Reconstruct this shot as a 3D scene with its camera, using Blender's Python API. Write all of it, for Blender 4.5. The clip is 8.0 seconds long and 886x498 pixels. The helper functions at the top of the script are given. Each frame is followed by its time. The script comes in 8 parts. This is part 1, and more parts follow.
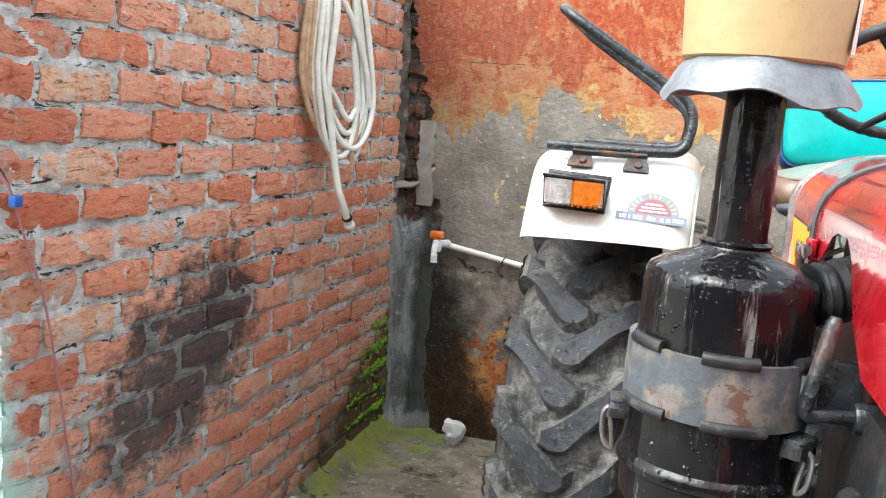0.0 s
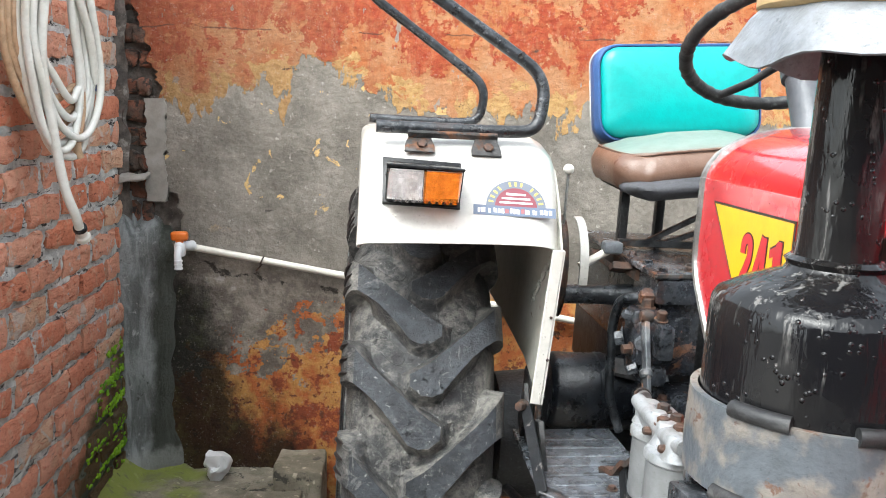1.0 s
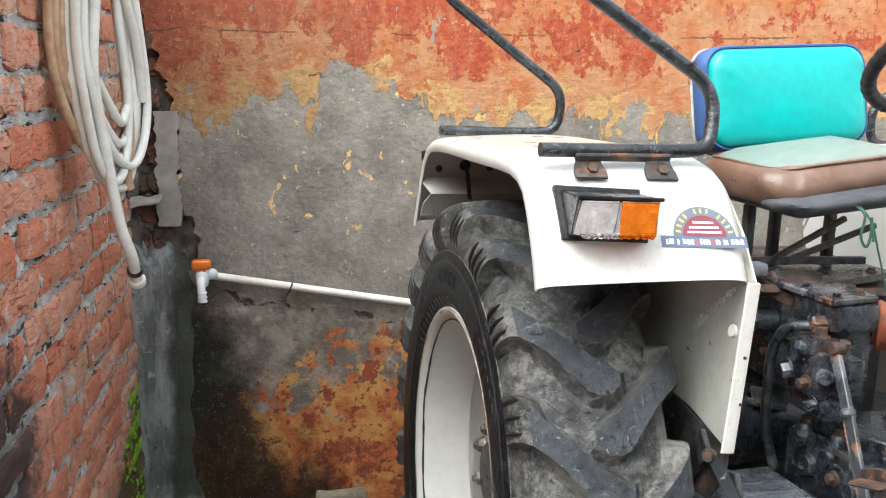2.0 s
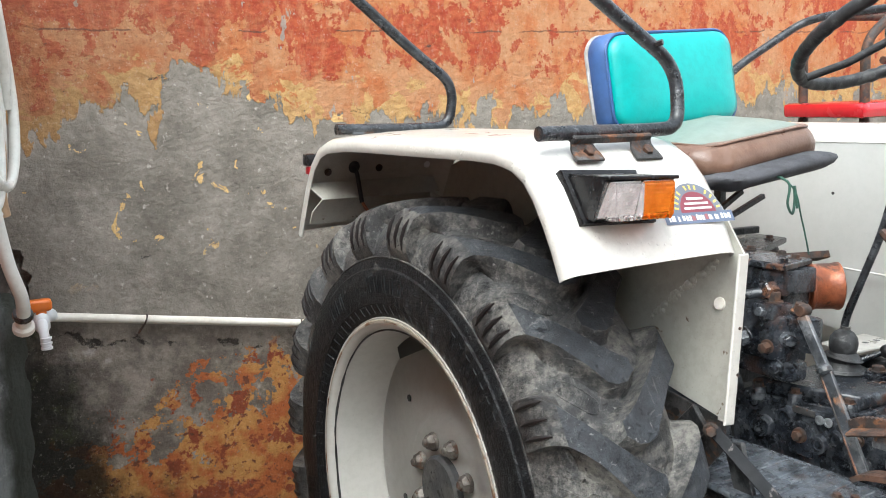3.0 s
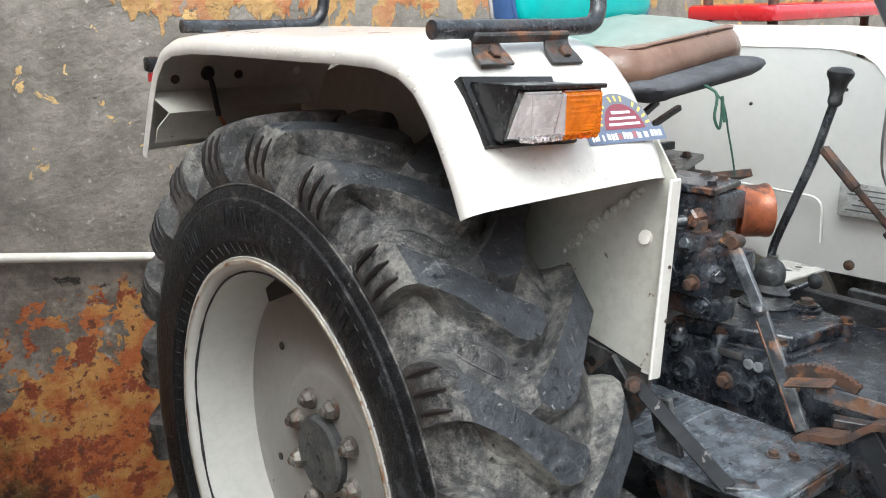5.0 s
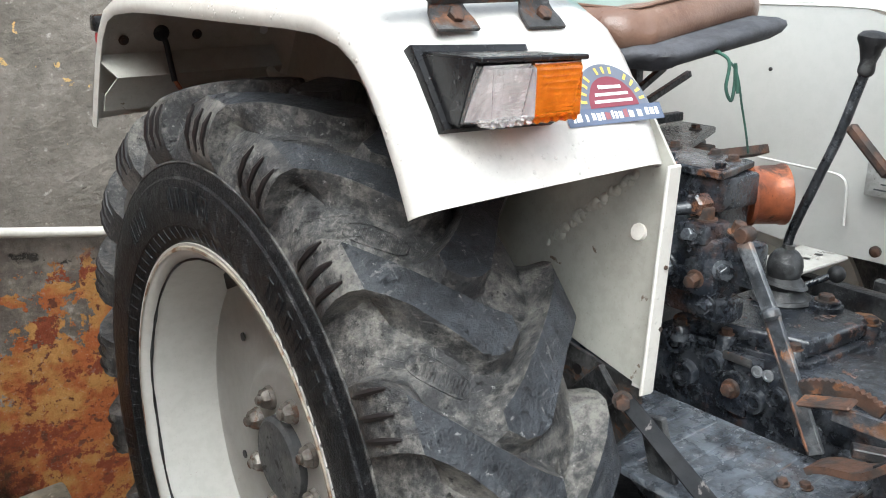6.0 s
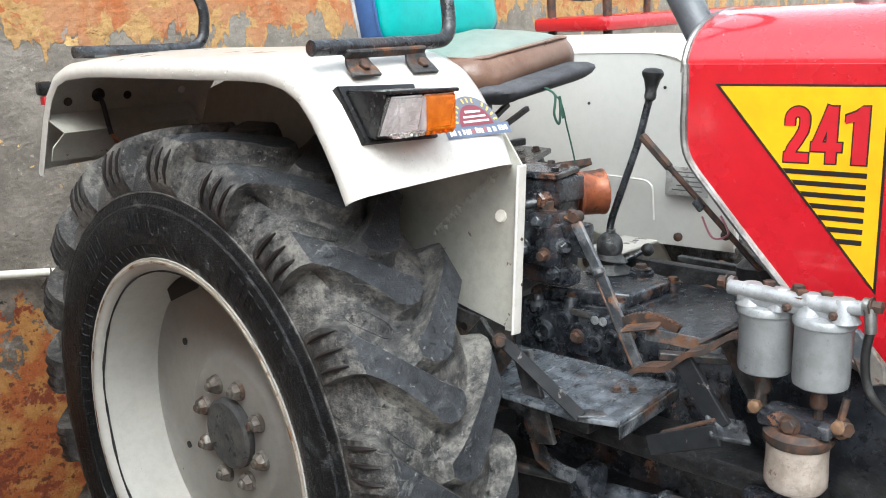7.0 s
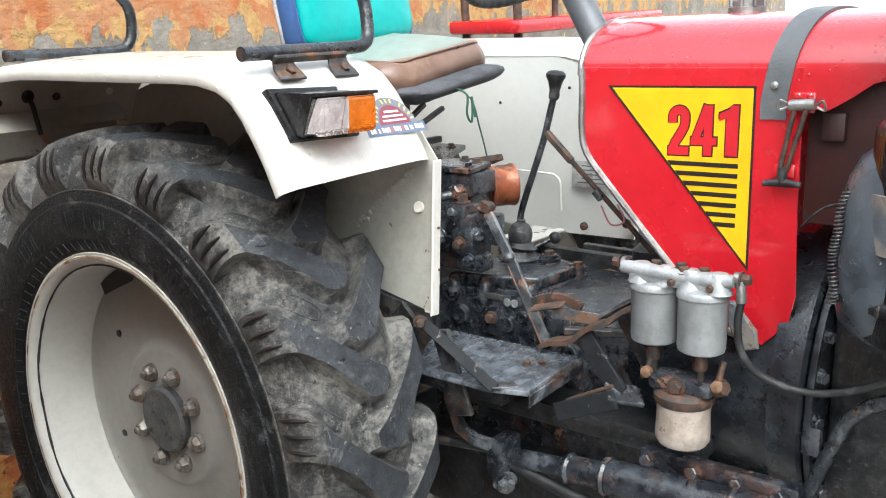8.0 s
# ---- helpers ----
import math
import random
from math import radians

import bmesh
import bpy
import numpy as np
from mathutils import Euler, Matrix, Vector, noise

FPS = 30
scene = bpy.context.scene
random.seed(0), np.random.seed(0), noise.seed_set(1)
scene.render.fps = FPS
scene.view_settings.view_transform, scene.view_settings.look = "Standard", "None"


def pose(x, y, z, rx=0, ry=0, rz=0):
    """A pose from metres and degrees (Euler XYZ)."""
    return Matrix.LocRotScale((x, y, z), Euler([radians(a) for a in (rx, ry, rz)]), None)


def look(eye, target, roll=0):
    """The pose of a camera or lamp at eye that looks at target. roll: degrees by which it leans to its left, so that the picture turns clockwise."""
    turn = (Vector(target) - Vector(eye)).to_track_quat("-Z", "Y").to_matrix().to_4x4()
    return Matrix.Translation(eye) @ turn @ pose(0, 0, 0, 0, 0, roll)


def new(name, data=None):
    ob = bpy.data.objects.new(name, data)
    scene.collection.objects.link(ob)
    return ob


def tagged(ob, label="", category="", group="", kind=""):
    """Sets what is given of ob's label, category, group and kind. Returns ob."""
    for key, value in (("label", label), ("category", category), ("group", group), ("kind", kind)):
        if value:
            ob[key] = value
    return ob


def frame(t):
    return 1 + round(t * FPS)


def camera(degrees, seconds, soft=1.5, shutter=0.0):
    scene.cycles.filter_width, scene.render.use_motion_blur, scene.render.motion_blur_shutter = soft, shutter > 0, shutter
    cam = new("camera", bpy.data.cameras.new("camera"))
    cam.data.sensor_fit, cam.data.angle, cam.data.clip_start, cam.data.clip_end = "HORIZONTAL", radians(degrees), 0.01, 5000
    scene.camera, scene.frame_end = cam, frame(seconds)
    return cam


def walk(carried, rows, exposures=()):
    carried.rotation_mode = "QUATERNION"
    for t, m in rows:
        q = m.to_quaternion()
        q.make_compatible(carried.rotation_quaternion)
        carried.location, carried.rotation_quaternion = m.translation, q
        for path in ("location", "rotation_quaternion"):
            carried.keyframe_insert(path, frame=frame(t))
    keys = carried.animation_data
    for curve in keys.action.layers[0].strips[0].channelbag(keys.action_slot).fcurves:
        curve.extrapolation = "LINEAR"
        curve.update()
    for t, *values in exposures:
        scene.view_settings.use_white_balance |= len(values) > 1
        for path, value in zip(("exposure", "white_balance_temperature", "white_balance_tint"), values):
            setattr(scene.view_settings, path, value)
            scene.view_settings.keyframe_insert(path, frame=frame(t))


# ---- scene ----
cam = camera(52.59, 8.0, 1.0)
PATH = [
    (0, (0.1641, 0.5036, 1.4323), (-0.4422, 2.3858, 1.1332), 2.72),
    (0.5, (-0.0020, 0.6864, 1.4297), (-0.2974, 2.6394, 1.1158), 1.91),
    (1, (-0.2197, 0.8774, 1.4307), (-0.1119, 2.8460, 1.0945), 1.40),
    (1.2, (-0.3446, 0.9598, 1.4449), (-0.1232, 2.9174, 1.1002), 1.07),
    (1.5, (-0.4751, 1.0201, 1.4756), (-0.2288, 2.9738, 1.1257), 0.96),
    (1.7, (-0.5564, 1.0630, 1.4751), (-0.2898, 3.0131, 1.1200), 0.82),
    (2.8, (-0.9742, 1.3925, 1.4526), (-0.1682, 3.1901, 1.1077), -1.91),
    (3, (-1.0527, 1.4171, 1.4386), (-0.1150, 3.1506, 1.0983), -2.03),
    (3.5, (-1.1501, 1.4227, 1.4329), (-0.0707, 3.0677, 1.0740), -1.77),
    (4, (-1.1595, 1.4471, 1.4288), (-0.0268, 3.0454, 1.0262), -0.69),
    (4.5, (-1.0866, 1.5194, 1.4282), (0.0998, 3.0553, 0.9455), -0.06),
    (4.7, (-1.0127, 1.5780, 1.4154), (0.1540, 3.1226, 0.9124), -0.59),
    (5.8, (-0.7258, 1.7769, 1.4098), (0.3358, 3.3482, 0.7744), -1.19),
    (6, (-0.7304, 1.7677, 1.4099), (0.3397, 3.3320, 0.7714), -1.24),
    (6.5, (-0.8442, 1.6561, 1.4245), (0.3303, 3.1686, 0.8474), -1.92),
    (7, (-1.0454, 1.4933, 1.4222), (0.2926, 2.8851, 0.9002), -2.85),
    (7.5, (-1.1468, 1.4116, 1.4330), (0.2856, 2.6848, 0.8609), -2.44),
    (8, (-1.1411, 1.3989, 1.4395), (0.3143, 2.6630, 0.9067), -2.55),
]
walk(cam, [(t, look(eye, target, roll)) for t, eye, target, roll in PATH], [(0, 2.34, 6250, 4), (1.5, 2.24, 6200, 4), (3, 2.07, 6150, 4), (5.5, 2.04, 6050, 4), (7, 2.08, 6100, 4), (8, 2.20, 6150, 4)])

# ---- world, sun, exposure ----
world = bpy.data.worlds.new("sky")
scene.world = world
world.use_nodes = True
wn = world.node_tree
sky = wn.nodes.new("ShaderNodeTexSky")
sky.sky_type, sky.sun_disc = "NISHITA", False
sky.sun_elevation, sky.sun_rotation = radians(57), radians(226)
sky.air_density, sky.dust_density, sky.ozone_density = 1.0, 4.0, 1.0
haze = wn.nodes.new("ShaderNodeHueSaturation")
haze.inputs["Saturation"].default_value = 0.25
wn.links.new(sky.outputs[0], haze.inputs["Color"])
wn.links.new(haze.outputs[0], wn.nodes["Background"].inputs["Color"])
wn.nodes["Background"].inputs["Strength"].default_value = 0.15

sun = new("sun", bpy.data.lights.new("sun", "SUN"))
sun.data.energy, sun.data.angle, sun.data.color = 0.38, radians(50), (1.0, 0.98, 0.95)
sun.matrix_world = look((-2.9, -0.2, 7.0), (0, 2.6, 0.8))


# ---- node helpers and materials ----
class Graph:
    """A few shorthands to write node materials."""

    def __init__(self, name):
        self.mat = bpy.data.materials.new(name)
        self.mat.use_nodes = True
        self.tree = self.mat.node_tree
        self.bsdf = self.tree.nodes["Principled BSDF"]
        geo = self.tree.nodes.new("ShaderNodeNewGeometry")
        self.pos, self.edge = geo.outputs["Position"], geo.outputs["Pointiness"]

    def put(self, sock, value):
        if isinstance(value, bpy.types.NodeSocket):
            self.tree.links.new(value, sock)
        elif isinstance(value, tuple) and len(value) == 3 and sock.type == "RGBA":
            sock.default_value = (*value, 1.0)
        else:
            sock.default_value = value

    def math(self, op, a, b=0.0, c=0.0):
        n = self.tree.nodes.new("ShaderNodeMath")
        n.operation = op
        for s, v in zip(n.inputs, (a, b, c)):
            self.put(s, v)
        return n.outputs[0]

    def sum(self, *terms):
        out = terms[0]
        for v in terms[1:]:
            out = self.math("ADD", out, v)
        return out

    def step(self, value, lo, hi):
        n = self.tree.nodes.new("ShaderNodeMapRange")
        n.interpolation_type = "SMOOTHSTEP"
        self.put(n.inputs[0], value)
        n.inputs[1].default_value, n.inputs[2].default_value = lo, hi
        return n.outputs[0]

    def mix(self, fac, a, b):
        n = self.tree.nodes.new("ShaderNodeMix")
        n.data_type = "RGBA"
        self.put(n.inputs[0], fac)
        self.put(n.inputs[6], a)
        self.put(n.inputs[7], b)
        return n.outputs[2]

    def mul(self, fac, a, b):
        n = self.tree.nodes.new("ShaderNodeMix")
        n.data_type, n.blend_type = "RGBA", "MULTIPLY"
        self.put(n.inputs[0], fac)
        self.put(n.inputs[6], a)
        self.put(n.inputs[7], b)
        return n.outputs[2]

    def grime(self, col, scale=45.0, depth=0.5):
        """Fine uneven darkening, as of dirt in pores and scratches."""
        m = self.step(self.noise(scale, 8, 0.68), 0.40, 0.64)
        dots = self.step(self.noise(scale * 4.5, 3, 0.6), 0.62, 0.70)
        col = self.mul(self.math("MULTIPLY", m, depth), col, (0.45, 0.43, 0.40))
        return self.mul(self.math("MULTIPLY", dots, depth), col, (0.35, 0.33, 0.30))

    def scaled(self, s, shift=(0, 0, 0)):
        n = self.tree.nodes.new("ShaderNodeMapping")
        self.put(n.inputs[0], self.pos)
        n.inputs[1].default_value = shift
        n.inputs[3].default_value = s
        return n.outputs[0]

    def noise(self, scale, detail=4.0, rough=0.55, vec=None, warp=0.0):
        n = self.tree.nodes.new("ShaderNodeTexNoise")
        self.put(n.inputs["Vector"], vec if vec is not None else self.pos)
        n.inputs["Scale"].default_value, n.inputs["Detail"].default_value = scale, detail
        n.inputs["Roughness"].default_value, n.inputs["Distortion"].default_value = rough, warp
        return n.outputs[0]

    def voronoi(self, scale, feature="F1", vec=None, rand=1.0):
        n = self.tree.nodes.new("ShaderNodeTexVoronoi")
        n.feature = feature
        self.put(n.inputs["Vector"], vec if vec is not None else self.pos)
        n.inputs["Scale"].default_value, n.inputs["Randomness"].default_value = scale, rand
        return n.outputs[0]

    def xyz(self):
        n = self.tree.nodes.new("ShaderNodeSeparateXYZ")
        self.put(n.inputs[0], self.pos)
        return n.outputs

    def random(self):
        return self.tree.nodes.new("ShaderNodeObjectInfo").outputs["Random"]

    def bump(self, height, strength=0.3, dist=0.01, normal=None):
        n = self.tree.nodes.new("ShaderNodeBump")
        n.inputs["Strength"].default_value, n.inputs["Distance"].default_value = strength, dist
        self.put(n.inputs["Height"], height)
        if normal is not None:
            self.put(n.inputs["Normal"], normal)
        return n.outputs[0]

    def done(self, color, rough=0.6, metal=0.0, normal=None, **extra):
        self.put(self.bsdf.inputs["Base Color"], color)
        self.put(self.bsdf.inputs["Roughness"], rough)
        self.put(self.bsdf.inputs["Metallic"], metal)
        if normal is not None:
            self.put(self.bsdf.inputs["Normal"], normal)
        for key, value in extra.items():
            self.put(self.bsdf.inputs[key.replace("_", " ")], value)
        return self.mat


def worn(name, base, other, spots=None, rough=0.5, metal=0.0, grain=14.0, cover=(0.45, 0.62), spot_scale=9.0,
         spot_cover=(0.58, 0.66), bump=0.15, fine=160.0, coat=0.0, drops=False, dirt=0.5, spec=0.4, bead_scale=110.0, sparse=0.0):
    """A painted or bare surface: two tones in soft patches, spots of rust, dirt or bare metal, and fine relief."""
    g = Graph(name)
    tone = g.step(g.noise(grain, 6), *cover)
    col = g.mix(tone, base, other)
    rgh = g.sum(g.math("MULTIPLY", g.noise(grain * 2.3, 5), 0.3), rough - 0.15)
    if spots is not None:
        m = g.step(g.noise(spot_scale, 8, 0.65, warp=0.4), *spot_cover)
        col = g.mix(m, col, spots)
        rgh = g.sum(rgh, g.math("MULTIPLY", m, 0.25))
    if dirt:
        col = g.grime(col, 45.0, dirt)
    h = g.sum(g.noise(fine, 3), g.math("MULTIPLY", g.noise(grain, 5), 2.0))
    nrm = g.bump(h, bump, 0.004)
    if drops:
        d = g.voronoi(bead_scale)
        keep = g.step(g.noise(bead_scale * 0.27, 2), 0.5 + sparse, 0.56 + sparse)
        bead = g.math("MULTIPLY", g.step(g.math("MULTIPLY", d, -1.0), -0.30, -0.12), keep)
        nrm = g.bump(bead, 0.7, 0.14 / bead_scale, nrm)
    return g.done(col, rgh, metal, nrm, Coat_Weight=coat, Coat_Roughness=0.08, Specular_IOR_Level=spec)


def iron(name, base, chip, rust, rough, rust_from, wear=1.0):
    """Dark oily paint on castings: fine chips and scratches, rust breaking through."""
    g = Graph(name)
    col = g.mix(g.step(g.noise(34.0, 7, 0.66), 0.40, 0.64), tuple(0.5 * c for c in base), tuple(1.5 * c for c in base))
    scuff = g.math("MULTIPLY", g.step(g.noise(10.0, 9, 0.74, warp=0.5), 0.50, 0.60), g.step(g.noise(55.0, 6, 0.7), 0.36, 0.60))
    col = g.mix(g.math("MULTIPLY", scuff, 0.42 * wear), col, tuple(0.62 * c for c in chip))
    chips = g.step(g.noise(75.0, 7, 0.74), 0.595, 0.65)
    col = g.mix(g.math("MULTIPLY", chips, 0.42 * wear), col, chip)
    scratch = g.step(g.noise(1.0, 6, 0.7, vec=g.scaled((18.0, 60.0, 90.0)), warp=0.4), 0.63, 0.67)
    col = g.mix(g.math("MULTIPLY", scratch, 0.5 * wear), col, chip)
    m = g.step(g.noise(13.0, 9, 0.72, warp=0.6), rust_from, rust_from + 0.04)
    tone = g.mix(g.step(g.noise(60.0, 5), 0.4, 0.6), rust, tuple(0.45 * c for c in rust))
    col = g.mix(g.math("MULTIPLY", m, 0.9), col, tone)
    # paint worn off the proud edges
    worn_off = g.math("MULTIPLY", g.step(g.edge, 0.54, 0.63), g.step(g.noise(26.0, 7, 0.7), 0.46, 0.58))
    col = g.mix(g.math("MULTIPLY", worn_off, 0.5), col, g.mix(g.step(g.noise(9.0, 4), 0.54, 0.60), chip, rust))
    rgh = g.sum(rough - 0.16, g.math("MULTIPLY", g.noise(28.0, 6, 0.65), 0.30), g.math("MULTIPLY", m, 0.3))
    h = g.sum(g.noise(140.0, 4), g.math("MULTIPLY", g.noise(30.0, 6), 1.5), g.math("MULTIPLY", chips, -0.4))
    return g.done(col, rgh, 0.0, g.bump(h, 0.15 + 0.22 * wear, 0.005), Specular_IOR_Level=0.50)


def wet_black():
    """Black enamel wet with rain, with pale dried runs down its sides."""
    g = Graph("black_enamel")
    col = g.mix(g.step(g.noise(12.0, 6), 0.4, 0.7), (0.005, 0.005, 0.006), (0.011, 0.0105, 0.0105))
    runs = g.step(g.noise(1.0, 6, 0.7, vec=g.scaled((58.0, 58.0, 6.0)), warp=0.3), 0.56, 0.66)
    runs = g.math("MULTIPLY", runs, g.step(g.noise(9.0, 5, 0.6), 0.42, 0.62))
    col = g.mix(g.math("MULTIPLY", runs, 0.70), col, (0.20, 0.19, 0.18))
    chips = g.step(g.noise(60.0, 5, 0.7), 0.68, 0.71)
    col = g.mix(chips, col, (0.22, 0.20, 0.19))
    d = g.voronoi(120.0)
    bead = g.math("MULTIPLY", g.step(g.math("MULTIPLY", d, -1.0), -0.30, -0.12), g.step(g.noise(30.0, 2), 0.5, 0.56))
    wavy = g.bump(g.noise(1.0, 4, 0.5, vec=g.scaled((55.0, 55.0, 11.0))), 0.6, 0.005)
    return g.done(col, g.sum(0.10, g.math("MULTIPLY", runs, 0.4)), 0.0, g.bump(bead, 0.8, 0.0018, wavy), Specular_IOR_Level=0.27)


def plain(name, col, rough=0.5, metal=0.0, **extra):
    g = Graph(name)
    n = g.noise(120.0, 3)
    return g.done(g.mix(g.step(g.noise(18.0, 4), 0.3, 0.8), col, tuple(0.82 * c for c in col)), rough, metal, g.bump(n, 0.08, 0.002), **extra)


def plaster_material():
    """Cement plaster with peeling coats of yellow, orange and red limewash, and damp at its foot."""
    g = Graph("old_plaster")
    x, y, z = g.xyz()
    big = g.noise(3.2, 7, 0.62)
    mid = g.noise(11.0, 7, 0.62, warp=0.6)
    fine = g.noise(42.0, 5, 0.6)
    runs = g.noise(1.0, 5, 0.6, vec=g.scaled((16.0, 16.0, 4.5)))
    # edge of the peeled zone: higher in a lobe near the tap
    dx = g.math("MULTIPLY", g.math("ADD", x, 0.50), 4.2)
    lobe = g.math("MULTIPLY", g.math("EXPONENT", g.math("MULTIPLY", g.math("MULTIPLY", dx, dx), -1.0)), 0.15)
    edge = g.sum(z, g.math("MULTIPLY", lobe, -1.0), -1.375)
    ragged = g.sum(edge, g.math("MULTIPLY", g.math("ADD", runs, -0.5), 0.42), g.math("MULTIPLY", g.math("ADD", mid, -0.5), 0.24))
    tongue = g.math("MULTIPLY", g.sum(x, 0.590, g.math("MULTIPLY", g.math("ADD", g.noise(17.0, 4), -0.5), 0.09)), 26.0)
    tongue = g.math("EXPONENT", g.math("MULTIPLY", g.math("POWER", g.math("ABSOLUTE", tongue), 4.0), -1.0))
    ragged = g.sum(ragged, g.math("MULTIPLY", tongue, 0.115))
    paint = g.step(ragged, -0.006, 0.006)
    over = g.sum(edge, g.math("MULTIPLY", g.math("ADD", mid, -0.5), 0.65), g.math("MULTIPLY", g.math("ADD", big, -0.5), 0.3))
    cement = g.mix(g.step(g.noise(6.0, 8, 0.65), 0.35, 0.68), (0.160, 0.143, 0.121), (0.272, 0.245, 0.211))
    cement = g.mix(g.step(fine, 0.62, 0.72), cement, (0.40, 0.37, 0.33))
    flecks = g.math("MULTIPLY", g.step(mid, 0.640, 0.648), g.step(z, 0.95, 1.1))
    cement = g.mix(flecks, cement, (0.60, 0.40, 0.17))
    yellow = g.mix(g.step(fine, 0.4, 0.7), (0.44, 0.275, 0.112), (0.36, 0.20, 0.078))
    orange = g.mix(g.step(g.noise(7.0, 7, 0.65), 0.38, 0.64), (0.375, 0.125, 0.046), (0.40, 0.200, 0.100))
    red = g.mix(g.step(fine, 0.35, 0.65), (0.29, 0.050, 0.024), (0.35, 0.086, 0.036))
    coat = g.mix(g.step(over, 0.035, 0.055), yellow, orange)
    # red last coat, in flakes, thickest high up and towards the corner
    left = g.step(g.math("MULTIPLY", x, -1.0), -0.9, 0.9)
    redness = g.sum(g.math("MULTIPLY", g.noise(6.0, 9, 0.70, warp=0.5), 0.7), g.math("MULTIPLY", g.noise(1.0, 7, 0.68, vec=g.scaled((22.0, 22.0, 14.0)), warp=0.5), 0.3), g.math("MULTIPLY", g.step(edge, 0.02, 0.20), 0.10), g.math("MULTIPLY", left, 0.085), g.math("MULTIPLY", big, 0.22), g.math("MULTIPLY", g.math("ADD", g.noise(30.0, 6, 0.7), -0.5), 0.34))
    redmask = g.math("MULTIPLY", g.step(redness, 0.735, 0.75), g.step(over, 0.10, 0.12))
    coat = g.mix(redmask, coat, red)
    bare = g.math("MULTIPLY", g.step(g.noise(13.0, 6, 0.6, vec=g.scaled((1.6, 1.6, 0.8))), 0.68, 0.69), 0.9)
    coat = g.mix(bare, coat, (0.27, 0.24, 0.21))
    wash = g.step(g.noise(1.0, 8, 0.72, vec=g.scaled((34.0, 34.0, 12.0))), 0.46, 0.68)
    coat = g.mix(g.math("MULTIPLY", wash, 0.35), coat, (0.44, 0.255, 0.135))
    # coat browner and darker towards the corner, broken into runs
    corner_brown = g.math("MULTIPLY", g.step(g.sum(g.math("MULTIPLY", x, -1.0), g.math("MULTIPLY", g.math("ADD", runs, -0.5), 0.8), g.math("MULTIPLY", g.math("ADD", big, -0.5), 0.6)), 0.18, 0.80), 0.42)
    coat = g.mix(corner_brown, coat, (0.13, 0.070, 0.042))
    line = g.math("ABSOLUTE", g.sum(z, -1.625, g.math("MULTIPLY", g.math("ADD", g.noise(5.0, 6, 0.65), -0.5), 0.05)))
    line = g.math("MULTIPLY", g.step(g.math("MULTIPLY", line, -1.0), -0.0035, -0.0010), g.step(g.noise(9.0, 4), 0.44, 0.52))
    coat = g.mix(g.math("MULTIPLY", line, 0.8), coat, (0.10, 0.05, 0.035))
    # the lower zone: darker render under the pipe, an orange coat left near the ground
    low = g.step(g.sum(z, g.math("MULTIPLY", x, 0.185), g.math("MULTIPLY", big, 0.06)), 0.80, 0.75)
    under = g.mix(g.step(g.noise(9.0, 8, 0.66), 0.42, 0.62), (0.135, 0.115, 0.097), (0.265, 0.230, 0.195))
    under = g.mix(g.step(g.noise(18.0, 6), 0.63, 0.68), under, (0.33, 0.30, 0.27))
    cement = g.mix(low, cement, under)
    foot = g.sum(g.math("MULTIPLY", z, -1.0), g.math("MULTIPLY", x, 0.30), 0.80, g.math("MULTIPLY", g.math("ADD", mid, -0.5), 0.75), g.math("MULTIPLY", g.math("ADD", big, -0.5), 0.5), g.math("MULTIPLY", g.math("ADD", g.noise(32.0, 7, 0.72), -0.5), 0.55))
    rusty = g.mix(g.step(g.noise(10.0, 7, 0.65), 0.42, 0.60), (0.38, 0.115, 0.038), (0.46, 0.235, 0.075))
    rusty = g.mix(g.step(g.noise(15.0, 8, 0.72), 0.53, 0.58), rusty, (0.24, 0.062, 0.030))
    rusty = g.mix(g.step(fine, 0.58, 0.64), rusty, (0.15, 0.055, 0.032))
    cement = g.mix(g.math("MULTIPLY", g.step(foot, 0.0, 0.02), g.step(z, 0.80, 0.74)), cement, rusty)
    col = g.mix(paint, cement, coat)
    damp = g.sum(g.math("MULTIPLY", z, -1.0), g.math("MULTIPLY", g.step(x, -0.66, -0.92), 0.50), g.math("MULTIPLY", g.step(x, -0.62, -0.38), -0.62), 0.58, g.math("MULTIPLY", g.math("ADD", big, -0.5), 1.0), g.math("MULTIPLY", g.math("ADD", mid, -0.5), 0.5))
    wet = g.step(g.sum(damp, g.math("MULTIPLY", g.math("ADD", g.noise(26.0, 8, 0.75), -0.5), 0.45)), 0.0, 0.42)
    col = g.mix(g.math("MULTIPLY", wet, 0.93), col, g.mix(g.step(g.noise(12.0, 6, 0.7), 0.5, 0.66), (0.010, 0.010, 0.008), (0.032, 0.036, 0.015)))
    pits = g.step(g.noise(7.0, 8, 0.75, vec=g.scaled((1.0, 1.0, 2.6))), 0.655, 0.675)
    col = g.mix(g.math("MULTIPLY", pits, 0.85), col, (0.050, 0.044, 0.037))
    gap = g.math("ABSOLUTE", g.sum(z, g.math("MULTIPLY", x, 0.185), -0.700, g.math("MULTIPLY", g.math("ADD", g.noise(9.0, 6, 0.65), -0.5), 0.16)))
    gap = g.math("MULTIPLY", g.step(g.math("MULTIPLY", gap, -1.0), -0.012, -0.004), g.step(g.noise(14.0, 6, 0.7), 0.50, 0.56))
    col = g.mix(g.math("MULTIPLY", gap, 0.9), col, (0.030, 0.026, 0.022))
    pits = g.math("MAXIMUM", pits, gap)
    grit = g.noise(85.0, 8, 0.76)
    col = g.mix(g.math("MULTIPLY", g.step(grit, 0.60, 0.65), 0.42), col, (0.075, 0.064, 0.054))
